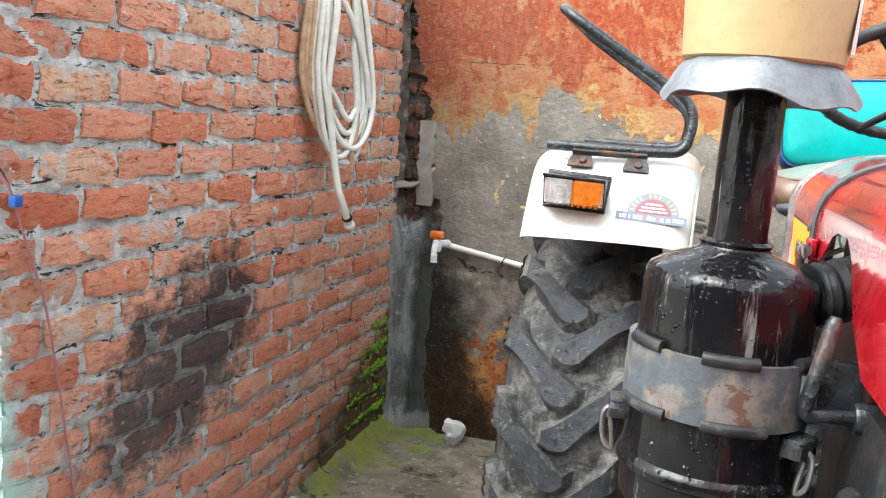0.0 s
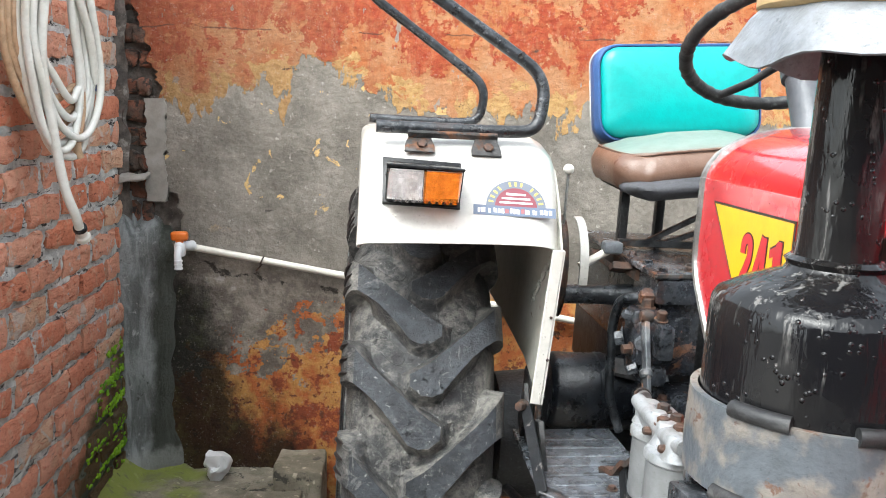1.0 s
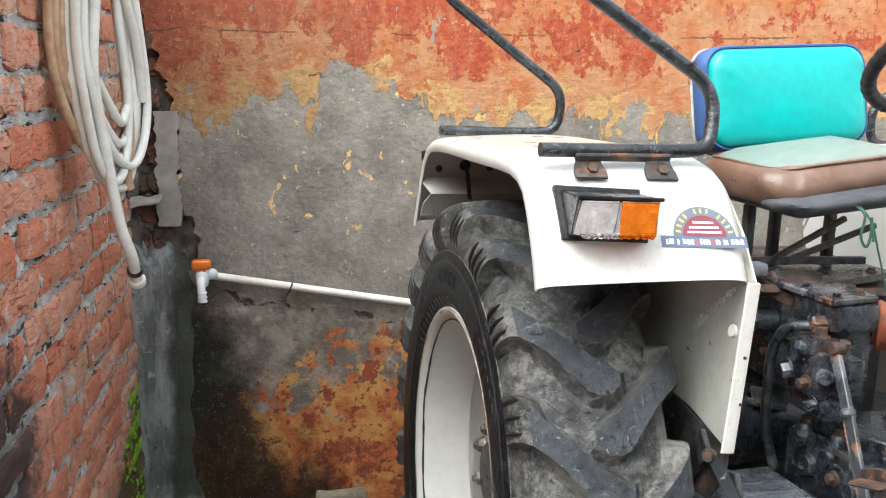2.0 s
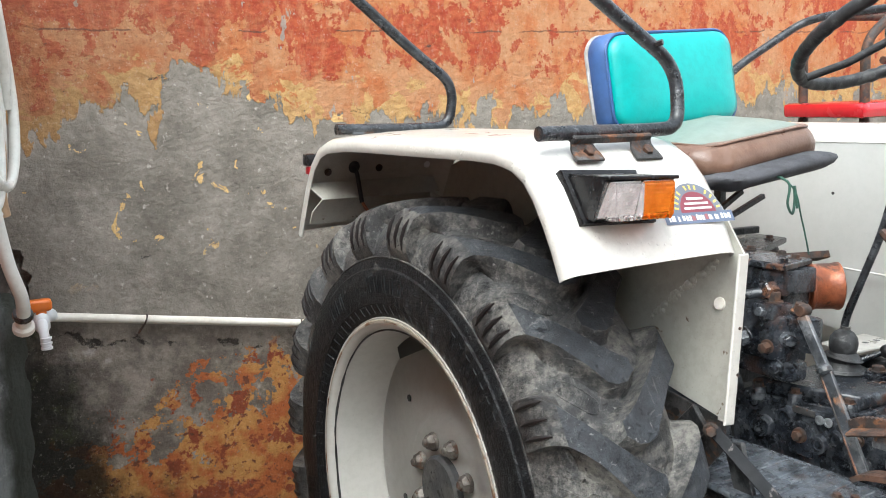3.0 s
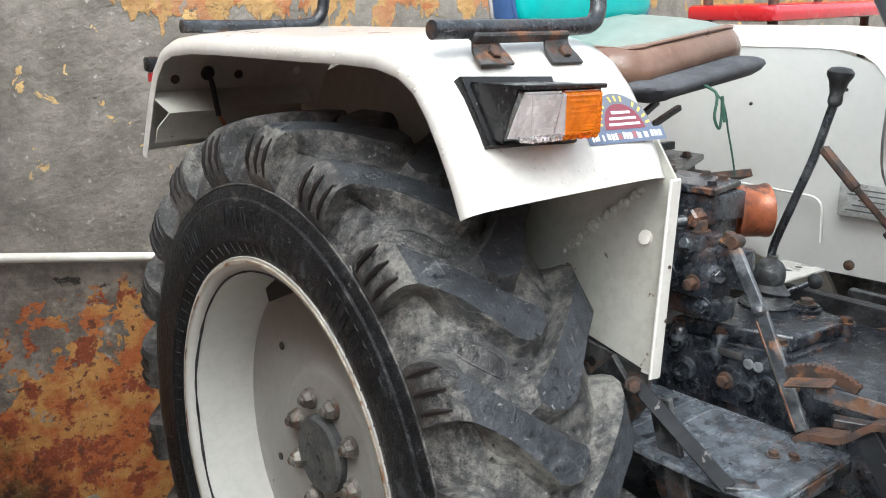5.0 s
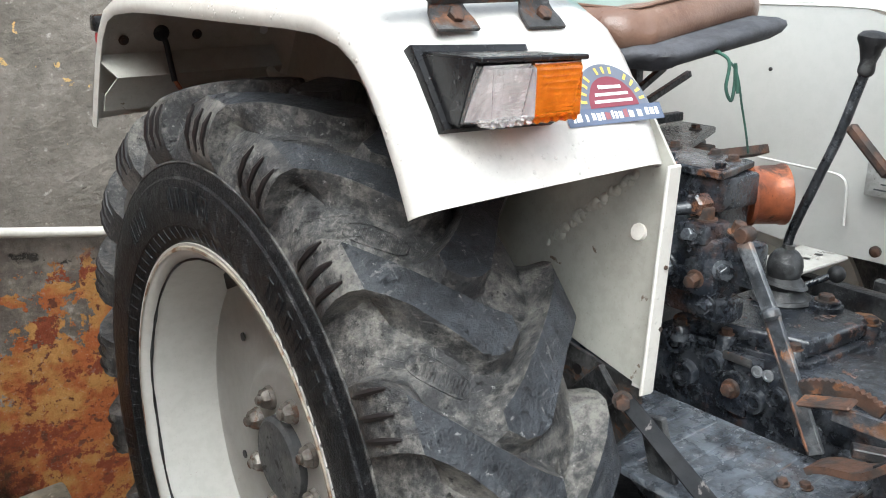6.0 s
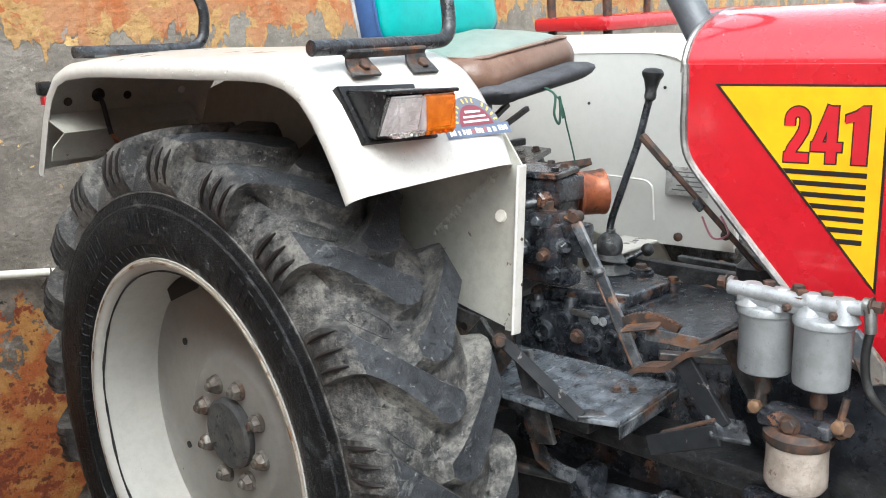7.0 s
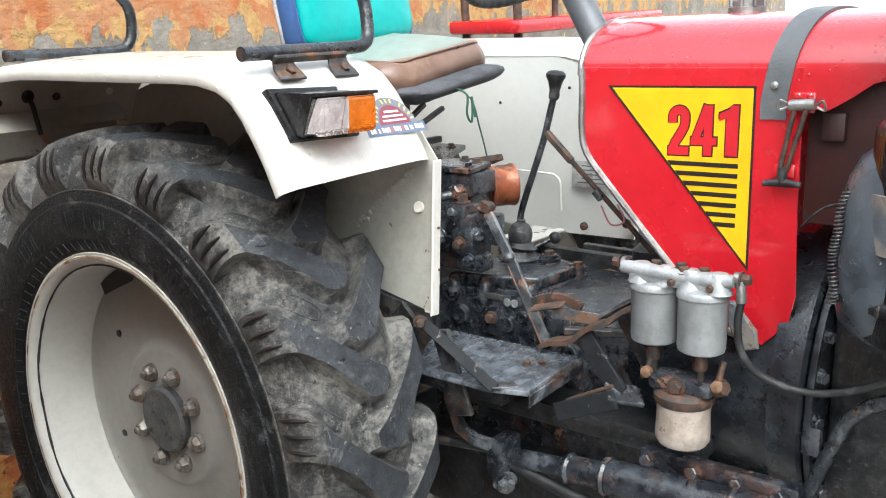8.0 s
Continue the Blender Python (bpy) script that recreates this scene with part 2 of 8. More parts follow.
    col = g.mix(g.math("MULTIPLY", g.step(grit, 0.42, 0.37), 0.22), col, (0.50, 0.45, 0.39))
    col = g.grime(col, 60.0, 0.24)
    h = g.sum(g.math("MULTIPLY", paint, 0.5), g.math("MULTIPLY", g.noise(1.0, 7, 0.66, vec=g.scaled((30.0, 30.0, 34.0))), 1.4), g.math("MULTIPLY", big, 1.2), g.math("MULTIPLY", redmask, 0.15), g.math("MULTIPLY", pits, -1.2))
    return g.done(col, g.math("SUBTRACT", 0.9, g.math("MULTIPLY", wet, 0.35)), 0.0, g.bump(h, 0.6, 0.012), Specular_IOR_Level=0.2)


def brick_material(name, depth=1.0):
    g = Graph(name)
    x, y, z = g.xyz()
    r = g.random()
    col = g.mix(g.step(r, 0.05, 0.75), (0.65, 0.228, 0.130), (0.73, 0.372, 0.255))
    col = g.mix(g.step(r, 0.84, 0.92), col, (0.68, 0.42, 0.28))
    folds = g.noise(1.0, 8, 0.66, vec=g.scaled((30.0, 26.0, 62.0)), warp=0.7)
    col = g.mix(g.step(folds, 0.50, 0.66), col, (0.52, 0.165, 0.093))
    col = g.mix(g.step(g.noise(24.0, 7, 0.65), 0.52, 0.66), col, (0.62, 0.33, 0.215))
    crack = g.step(g.noise(1.0, 7, 0.72, vec=g.scaled((40.0, 20.0, 75.0)), warp=1.1), 0.60, 0.66)
    col = g.mix(g.math("MULTIPLY", crack, 0.8), col, (0.12, 0.040, 0.028))
    smear = g.step(g.sum(g.noise(11.0, 7, 0.70, warp=0.5), g.math("MULTIPLY", r, 0.08)), 0.605, 0.655)
    col = g.mix(g.math("MULTIPLY", smear, 0.75), col, (0.58, 0.53, 0.48))
    col = g.grime(col, 70.0, 0.18)
    # darkened copy: shade is put into the brick colour
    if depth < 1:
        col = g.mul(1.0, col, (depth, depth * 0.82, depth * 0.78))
    col, wet = stains(g, col, y, z)
    h = g.sum(folds, g.math("MULTIPLY", crack, -0.5), g.math("MULTIPLY", g.noise(160.0, 4), 0.3))
    return g.done(col, 0.9, 0.0, g.bump(h, 1.0, 0.014), Specular_IOR_Level=0.2)


def stains(g, col, y, z, depth=0.92):
    """Soot where a fire stood, green damp at the foot of the corner, and old whitewash at the wall's end."""
    big = g.noise(4.5, 6, 0.6)
    dy, dz = g.math("ADD", y, -2.38), g.math("ADD", z, -0.80)
    along = g.sum(g.math("MULTIPLY", dy, 0.90), g.math("MULTIPLY", dz, 0.43))
    across = g.sum(g.math("MULTIPLY", dy, -0.43), g.math("MULTIPLY", dz, 0.90))
    d = g.sum(g.math("POWER", g.math("MULTIPLY", along, 2.9), 2.0), g.math("POWER", g.math("MULTIPLY", across, 5.0), 2.0), g.math("MULTIPLY", g.math("ADD", big, -0.5), 2.8))
    speck = g.noise(26.0, 6, 0.7)
    soot = g.step(g.sum(g.math("MULTIPLY", d, -1.0), g.math("MULTIPLY", g.math("ADD", speck, -0.5), 3.0), g.math("MULTIPLY", g.math("ADD", g.noise(11.0, 5, 0.65), -0.5), 2.2)), -1.75, -0.40)
    col = g.mix(g.math("MULTIPLY", soot, depth), col, (0.030, 0.032, 0.036))
    dusk = g.step(g.sum(g.math("MULTIPLY", z, -1.0), g.math("MULTIPLY", big, 0.6), g.math("MULTIPLY", speck, 0.3)), -0.62, -0.05)
    col = g.mix(g.math("MULTIPLY", dusk, 0.16), col, (0.34, 0.30, 0.275))
    low = g.sum(g.math("MULTIPLY", z, -1.3), g.math("MULTIPLY", y, 0.75), -1.82, g.math("MULTIPLY", g.math("ADD", big, -0.5), 0.8))
    wet = g.step(low, 0.02, 0.30)
    col = g.mix(g.math("MULTIPLY", wet, 0.85), col, (0.035, 0.045, 0.018))
    lime = g.math("MULTIPLY", g.step(g.sum(g.math("MULTIPLY", y, -1.0), g.math("MULTIPLY", z, -0.22), g.math("MULTIPLY", g.noise(16.0, 5), 0.2)), -1.93, -1.86), 0.9)
    return g.mix(lime, col, (0.46, 0.66, 0.60)), wet


def mortar_material():
    g = Graph("cement_mortar")
    x, y, z = g.xyz()
    col = g.mix(g.step(g.noise(30.0, 7, 0.65), 0.4, 0.65), (0.44, 0.438, 0.420), (0.67, 0.663, 0.635))
    col = g.mix(g.step(g.noise(1.0, 7, 0.7, vec=g.scaled((40.0, 14.0, 60.0)), warp=0.8), 0.560, 0.60), col, (0.050, 0.048, 0.047))
    col = g.mix(g.step(g.noise(14.0, 7, 0.7), 0.60, 0.66), col, (0.74, 0.73, 0.71))
    col, wet = stains(g, col, y, z, 0.62)
    return g.done(col, 0.92, 0.0, g.bump(g.sum(g.noise(60.0, 8, 0.72), g.noise(1.0, 6, 0.7, vec=g.scaled((30.0, 22.0, 70.0)))), 1.0, 0.009), Specular_IOR_Level=0.2)


def pier_material():
    """Grey render, streaked by damp, green and black near the ground."""
    g = Graph("smooth_cement_render")
    x, y, z = g.xyz()
    streak = g.noise(1.0, 7, 0.66, vec=g.scaled((26.0, 26.0, 5.0)), warp=0.6)
    col = g.mix(g.step(streak, 0.38, 0.62), (0.125, 0.128, 0.124), (0.255, 0.262, 0.258))
    col = g.mix(g.step(g.noise(40.0, 6, 0.7), 0.58, 0.68), col, (0.32, 0.32, 0.31))
    col = g.mix(g.step(g.noise(13.0, 7, 0.7), 0.60, 0.68), col, (0.060, 0.060, 0.052))
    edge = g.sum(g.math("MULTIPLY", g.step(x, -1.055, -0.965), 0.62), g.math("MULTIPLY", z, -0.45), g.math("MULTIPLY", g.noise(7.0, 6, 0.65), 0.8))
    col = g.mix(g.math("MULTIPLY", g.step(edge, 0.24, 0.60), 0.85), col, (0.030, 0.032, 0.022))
    pale = g.step(g.sum(g.math("MULTIPLY", z, -1.0), g.math("MULTIPLY", g.noise(16.0, 5), 0.16)), -0.16, -0.11)
    col = g.mix(g.math("MULTIPLY", pale, 0.6), col, (0.30, 0.30, 0.28))
    h = g.sum(streak, g.noise(50.0, 7, 0.7))
    return g.done(col, 0.85, 0.0, g.bump(h, 0.8, 0.012), Specular_IOR_Level=0.2)


def tyre_material(name, base, dust, lo, rough=0.42, spec=0.3, marks=1.0, soft=0.14):
    """Black rubber, scuffed and speckled, with dried mud from the noise level lo upwards."""
    g = Graph(name)
    col = g.mix(g.step(g.noise(40.0, 7, 0.68), 0.38, 0.64), base, tuple(1.9 * c for c in base))
    m = g.sum(g.math("MULTIPLY", g.noise(9.0, 9, 0.72, warp=0.4), 0.50), g.math("MULTIPLY", g.noise(55.0, 8, 0.76), 0.50))
    m = g.step(m, lo, lo + soft)
    col = g.mix(g.math("MULTIPLY", m, 0.8), col, dust)
    for s, lim in (((70.0, 9.0, 16.0), 0.62), ((14.0, 55.0, 22.0), 0.625), ((26.0, 16.0, 80.0), 0.63)):
        scratch = g.step(g.noise(1.0, 6, 0.72, vec=g.scaled(s), warp=0.5), lim, lim + 0.035)
        col = g.mix(g.math("MULTIPLY", scratch, 0.42 * marks), col, (0.16, 0.157, 0.15))
    nicks = g.step(g.noise(95.0, 6, 0.74), 0.62, 0.67)
    col = g.mix(g.math("MULTIPLY", nicks, 0.7 * marks), col, (0.23, 0.225, 0.215))
    pores = g.step(g.noise(60.0, 7, 0.72), 0.60, 0.66)
    col = g.mix(g.math("MULTIPLY", pores, 0.8), col, (0.010, 0.010, 0.011))
    h = g.sum(g.noise(45.0, 7, 0.66), g.math("MULTIPLY", g.noise(250.0, 3), 0.3), g.math("MULTIPLY", pores, -0.4))
    return g.done(col, g.sum(rough, g.math("MULTIPLY", m, 0.4)), 0.0, g.bump(h, 0.85, 0.007), Specular_IOR_Level=spec)


def ground_material(name, a, b, moss):
    g = Graph(name)
    x, y, z = g.xyz()
    col = g.mix(g.step(g.noise(6.0, 8, 0.65), 0.4, 0.64), a, b)
    col = g.mix(g.step(g.noise(35.0, 6), 0.60, 0.68), col, tuple(1.5 * c for c in b))
    if moss:
        near = g.sum(g.math("MULTIPLY", x, -1.0), -1.06, g.math("MULTIPLY", g.math("ADD", g.noise(8.0, 6), -0.5), 0.7), g.math("MULTIPLY", g.math("ADD", y, -3.4), 0.25))
        col = g.mix(g.math("MULTIPLY", g.step(near, -0.16, 0.0), 0.8), col, (0.20, 0.235, 0.030))
        col = g.mix(g.math("MULTIPLY", g.step(g.noise(30.0, 6, 0.7), 0.55, 0.65), 0.6), col, (0.10, 0.095, 0.06))
        col = g.mix(g.step(g.noise(9.0, 7, 0.7), 0.56, 0.62), col, (0.030, 0.028, 0.020))
    return g.done(col, 0.75, 0.0, g.bump(g.noise(20.0, 8, 0.7), 0.6, 0.02))


WHITE = worn("cream_white_paint", (0.515, 0.497, 0.460), (0.475, 0.454, 0.413), (0.55, 0.50, 0.42), 0.32, 0, 5.0, (0.4, 0.7), 16.0, (0.70, 0.76), 0.05, 90.0, 0.4, True, dirt=0.18)
RIM = worn("rim_paint", (0.51, 0.502, 0.468), (0.465, 0.457, 0.422), (0.20, 0.12, 0.075), 0.42, 0, 4.0, (0.35, 0.7), 34.0, (0.70, 0.72), 0.08, 90.0, 0.15, dirt=0.12)
RIM_LIP = worn("rusty_rim_lip", (0.42, 0.385, 0.32), (0.30, 0.25, 0.19), (0.17, 0.085, 0.04), 0.55, 0, 9.0, (0.35, 0.7), 19.0, (0.50, 0.60), 0.25, 90.0)
# chipped cream paint, darkened in its colour for the shade under the fender
INNER = worn("shaded_inside_paint", (0.40, 0.39, 0.345), (0.36, 0.345, 0.30), (0.16, 0.12, 0.09), 0.5, 0, 5.0, (0.35, 0.7), 22.0, (0.67, 0.70), 0.12, dirt=0.2)
RED = worn("tractor_red", (0.42, 0.008, 0.016), (0.36, 0.007, 0.013), None, 0.26, 0, 6.0, (0.4, 0.7), bump=0.03, fine=60.0, coat=1.0, drops=True, dirt=0.14, bead_scale=105.0)
RED_SIDE = worn("tractor_red_side", (0.42, 0.008, 0.016), (0.36, 0.007, 0.013), None, 0.26, 0, 6.0, (0.4, 0.7), bump=0.03, fine=60.0, coat=1.0, drops=True, dirt=0.14, bead_scale=150.0, sparse=0.10)
YELLOW = plain("decal_yellow", (0.70, 0.36, 0.004), 0.35)
DECAL_RED = plain("decal_red", (0.42, 0.012, 0.02), 0.35)
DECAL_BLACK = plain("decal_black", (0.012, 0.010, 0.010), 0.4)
STICKER_MAROON = plain("faded_maroon", (0.25, 0.085, 0.095), 0.4)
STICKER_GREY = plain("faded_blue_grey", (0.115, 0.130, 0.165), 0.4)
DECAL_WHITE = plain("decal_white", (0.75, 0.75, 0.74), 0.4)
DECAL_BLUE = plain("decal_blue", (0.095, 0.12, 0.18), 0.4)
BLACK = wet_black()
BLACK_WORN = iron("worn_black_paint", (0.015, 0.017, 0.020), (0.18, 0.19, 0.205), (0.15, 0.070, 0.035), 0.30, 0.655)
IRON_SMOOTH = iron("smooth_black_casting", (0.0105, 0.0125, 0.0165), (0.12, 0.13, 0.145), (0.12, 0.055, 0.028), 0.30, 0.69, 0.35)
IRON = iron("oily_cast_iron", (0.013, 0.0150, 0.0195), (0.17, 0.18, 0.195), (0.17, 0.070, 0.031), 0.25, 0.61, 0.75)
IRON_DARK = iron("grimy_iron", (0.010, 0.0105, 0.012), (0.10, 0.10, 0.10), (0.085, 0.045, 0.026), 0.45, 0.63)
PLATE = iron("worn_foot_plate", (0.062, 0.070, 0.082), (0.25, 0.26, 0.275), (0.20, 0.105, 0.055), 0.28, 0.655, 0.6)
PANEL = worn("plain_white_panel", (0.47, 0.465, 0.44), (0.44, 0.435, 0.41), (0.42, 0.39, 0.34), 0.4, 0, 3.0, (0.35, 0.7), 14.0, (0.71, 0.75), 0.05, 90.0, 0.15, dirt=0.06)
FILTER_GREY = worn("grey_filter_paint", (0.175, 0.183, 0.190), (0.235, 0.243, 0.25), (0.075, 0.075, 0.075), 0.42, 0.2, 9.0, (0.4, 0.65), 12.0, (0.635, 0.66), 0.12, dirt=0.3)
RUST_ORANGE = worn("fresh_orange_rust", (0.17, 0.070, 0.030), (0.075, 0.040, 0.026), (0.030, 0.026, 0.024), 0.6, 0, 30.0, (0.38, 0.60), 22.0, (0.49, 0.56), 0.4, 140.0)
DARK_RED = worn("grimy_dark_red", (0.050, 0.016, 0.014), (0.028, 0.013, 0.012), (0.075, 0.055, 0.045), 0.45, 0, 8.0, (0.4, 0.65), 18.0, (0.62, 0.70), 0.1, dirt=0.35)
RUST = worn("rusty_steel", (0.082, 0.042, 0.027), (0.036, 0.029, 0.026), (0.165, 0.075, 0.036), 0.65, 0.1, 40.0, (0.40, 0.60), 34.0, (0.58, 0.68), 0.4, 140.0)
STEEL = worn("dull_steel", (0.32, 0.32, 0.31), (0.20, 0.195, 0.19), (0.17, 0.10, 0.06), 0.42, 0.8, 20.0, (0.4, 0.65), 22.0, (0.64, 0.72), 0.2)
TAG = worn("pale_metal_tag", (0.36, 0.36, 0.345), (0.30, 0.30, 0.29), (0.22, 0.21, 0.20), 0.4, 0.1, 14.0, (0.4, 0.65), 30.0, (0.58, 0.66), 0.15)
HUB = worn("dull_grey_hub", (0.060, 0.062, 0.064), (0.095, 0.094, 0.090), (0.030, 0.028, 0.027), 0.55, 0.0, 22.0, (0.42, 0.62), 40.0, (0.56, 0.62), 0.35, 120.0)
NUT = worn("dirty_wheel_nut", (0.20, 0.185, 0.165), (0.095, 0.080, 0.068), (0.13, 0.075, 0.050), 0.5, 0.3, 30.0, (0.4, 0.62), 36.0, (0.56, 0.64), 0.3)
ALU = worn("grey_aluminium", (0.30, 0.31, 0.32), (0.23, 0.24, 0.25), (0.15, 0.135, 0.12), 0.48, 0.35, 18.0, (0.4, 0.65), 16.0, (0.66, 0.72), 0.15)
SHEET_GREY = worn("dented_grey_tin", (0.185, 0.195, 0.21), (0.14, 0.15, 0.165), (0.20, 0.20, 0.20), 0.45, 0.2, 14.0, (0.4, 0.65), 18.0, (0.66, 0.72), 0.3)
STRAP_GREY = worn("scuffed_grey_strap", (0.080, 0.090, 0.102), (0.180, 0.160, 0.142), (0.115, 0.065, 0.045), 0.5, 0.1, 24.0, (0.43, 0.58), 24.0, (0.57, 0.62), 0.3, 120.0, dirt=0.35)
BROWN_SHEET = worn("pale_brown_rust", (0.20, 0.115, 0.065), (0.115, 0.066, 0.040), (0.32, 0.235, 0.165), 0.6, 0.1, 12.0, (0.42, 0.60), 20.0, (0.55, 0.64), 0.4, 120.0)
SCUFFED = worn("scuffed_blue_black_paint", (0.055, 0.064, 0.076), (0.030, 0.035, 0.042), (0.24, 0.25, 0.26), 0.28, 0.0, 11.0, (0.45, 0.60), 26.0, (0.64, 0.67), 0.15, 90.0, dirt=0.2)
BLACK_MATT = worn("scraped_matt_black", (0.012, 0.013, 0.015), (0.020, 0.021, 0.023), (0.14, 0.13, 0.125), 0.62, 0, 14.0, (0.4, 0.65), 36.0, (0.62, 0.66), 0.2, 120.0, spec=0.15)
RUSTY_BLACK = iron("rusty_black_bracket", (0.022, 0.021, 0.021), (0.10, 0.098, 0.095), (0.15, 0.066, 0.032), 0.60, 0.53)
COPPER = worn("rusty_orange_cap", (0.33, 0.098, 0.036), (0.19, 0.056, 0.026), (0.07, 0.032, 0.022), 0.36, 0.1, 14.0, (0.42, 0.62), 20.0, (0.52, 0.62), 0.25)
BOWL = worn("stained_glass_bowl", (0.36, 0.31, 0.275), (0.27, 0.225, 0.19), (0.10, 0.06, 0.04), 0.3, 0, 16.0, (0.4, 0.65), 14.0, (0.64, 0.70), 0.1)
BEIGE = worn("beige_plastic", (0.42, 0.305, 0.155), (0.37, 0.265, 0.13), (0.30, 0.22, 0.11), 0.5, 0, 4.0, (0.4, 0.7), 12.0, (0.68, 0.74), 0.06, dirt=0.18)
TEAL = worn("turquoise_vinyl", (0.004, 0.31, 0.295), (0.006, 0.28, 0.265), (0.08, 0.34, 0.32), 0.38, 0, 5.0, (0.4, 0.7), 6.0, (0.68, 0.80), 0.08, 220.0, 0.15, dirt=0.18)
NAVY = worn("blue_vinyl", (0.035, 0.085, 0.22), (0.03, 0.07, 0.18), None, 0.45, bump=0.10, fine=220.0, dirt=0.18)
GREY_FOAM = worn("grey_seat_board", (0.36, 0.35, 0.34), (0.26, 0.25, 0.24), (0.15, 0.14, 0.13), 0.8, bump=0.3)
STRAP_RUBBER = worn("grey_strap_rubber", (0.075, 0.080, 0.086), (0.10, 0.105, 0.11), None, 0.6, bump=0.2, fine=200.0, dirt=0.2)
MINT = worn("pale_green_vinyl", (0.165, 0.200, 0.173), (0.145, 0.175, 0.152), (0.12, 0.145, 0.128), 0.42, 0, 6.0, (0.4, 0.7), 10.0, (0.66, 0.76), 0.08, 220.0, dirt=0.18)
BROWN = worn("brown_vinyl", (0.115, 0.060, 0.040), (0.165, 0.098, 0.070), (0.23, 0.160, 0.128), 0.32, 0, 7.0, (0.42, 0.62), 9.0, (0.64, 0.72), 0.18, 220.0, dirt=0.2)
CHARCOAL = worn("dark_grey_cloth", (0.055, 0.055, 0.062), (0.075, 0.075, 0.082), None, 0.75, bump=0.2, fine=300.0)
RUBBER = worn("black_rubber", (0.012, 0.012, 0.013), (0.022, 0.022, 0.023), (0.055, 0.055, 0.055), 0.5, 0, 18.0, (0.4, 0.65), 28.0, (0.54, 0.64), 0.25, 140.0)
DUSTY_RUBBER = worn("dusty_rubber", (0.018, 0.018, 0.019), (0.060, 0.062, 0.065), (0.12, 0.12, 0.12), 0.55, 0, 26.0, (0.45, 0.62), 40.0, (0.56, 0.66), 0.3, 120.0)
PLASTIC_BLACK = worn("black_plastic", (0.009, 0.009, 0.010), (0.014, 0.014, 0.015), None, 0.26, bump=0.05, drops=True, spec=0.24, bead_scale=90.0)
ROPE = worn("green_cord", (0.03, 0.085, 0.06), (0.02, 0.05, 0.04), None, 0.8, bump=0.5)
HOSE_WHITE = worn("clear_white_hose", (0.66, 0.65, 0.60), (0.57, 0.55, 0.48), (0.44, 0.38, 0.29), 0.30, 0, 6.0, (0.4, 0.7), 8.0, (0.66, 0.74), 0.05, coat=0.3, dirt=0.18)
HOSE_TAN = worn("yellowed_hose", (0.43, 0.27, 0.155), (0.50, 0.34, 0.21), None, 0.35, bump=0.05, coat=0.3)
PVC = worn("white_pvc", (0.70, 0.665, 0.60), (0.62, 0.58, 0.51), (0.40, 0.34, 0.27), 0.4, 0, 8.0, (0.4, 0.7), 10.0, (0.68, 0.76), 0.05, dirt=0.18)
TAP_WHITE = plain("white_tap_plastic", (0.72, 0.72, 0.73), 0.3)
TAP_ORANGE = plain("orange_tap_plastic", (0.72, 0.17, 0.02), 0.35)
BLUE_PLASTIC = plain("blue_plastic", (0.02, 0.09, 0.35), 0.4)
WIRE_RED = plain("dull_pink_cable", (0.34, 0.13, 0.155), 0.4)
MOSS = worn("green_moss", (0.21, 0.40, 0.015), (0.11, 0.24, 0.012), None, 0.9, bump=0.5)
PLASTER = plaster_material()
BRICK = brick_material("clay_brick")
# brick copies with the gateway's shade put into their colour
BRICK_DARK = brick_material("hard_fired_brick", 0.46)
BRICK_END = brick_material("weathered_end_brick", 0.80)
MORTAR = mortar_material()
TREAD = tyre_material("tyre_tread_rubber", (0.022, 0.022, 0.0225), (0.200, 0.189, 0.170), 0.450, marks=1.2, soft=0.17)
LUG = tyre_material("tyre_lug_rubber", (0.0190, 0.0210, 0.0240), (0.115, 0.116, 0.116), 0.535)
SIDEWALL = tyre_material("tyre_sidewall_rubber", (0.0050, 0.0056, 0.0064), (0.075, 0.080, 0.085), 0.525, 0.32, 0.28, 0.6, 0.11)
SLAB = ground_material("mossy_concrete", (0.12, 0.105, 0.075), (0.25, 0.22, 0.17), True)
YARD = ground_material("damp_yard", (0.22, 0.202, 0.180), (0.36, 0.334, 0.300), False)
# dark brown brick for the bare teeth in the corner
OLD_BRICK = worn("dark_old_brick", (0.20, 0.085, 0.055), (0.10, 0.070, 0.055), (0.05, 0.042, 0.036), 0.9, 0, 20.0, (0.42, 0.60), 26.0, (0.52, 0.58), 0.9, 90.0, spec=0.2)
PIER = pier_material()
MASONRY = worn("dark_old_mortar", (0.13, 0.112, 0.098), (0.065, 0.056, 0.05), (0.22, 0.20, 0.18), 0.9, 0, 22.0, (0.40, 0.62), 30.0, (0.56, 0.64), 0.9, 70.0, spec=0.2)
CEMENT_NEW = worn("pale_smooth_cement", (0.26, 0.24, 0.215), (0.33, 0.305, 0.275), (0.17, 0.155, 0.14), 0.85, 0, 9.0, (0.4, 0.66), 12.0, (0.62, 0.70), 0.25, 70.0, dirt=0.25, spec=0.2)
AMBER = Graph("amber_lens").done((0.90, 0.24, 0.012), 0.15, 0.0, None, Transmission_Weight=0.7, IOR=1.45)
CLEAR = Graph("clear_lens").done((0.93, 0.90, 0.89), 0.12, 0.0, None, Transmission_Weight=0.92, IOR=1.45)
REFLECTOR = worn("lamp_reflector", (0.92, 0.90, 0.90), (0.74, 0.70, 0.71), None, 0.25, 0.2, 40.0, bump=0.3)
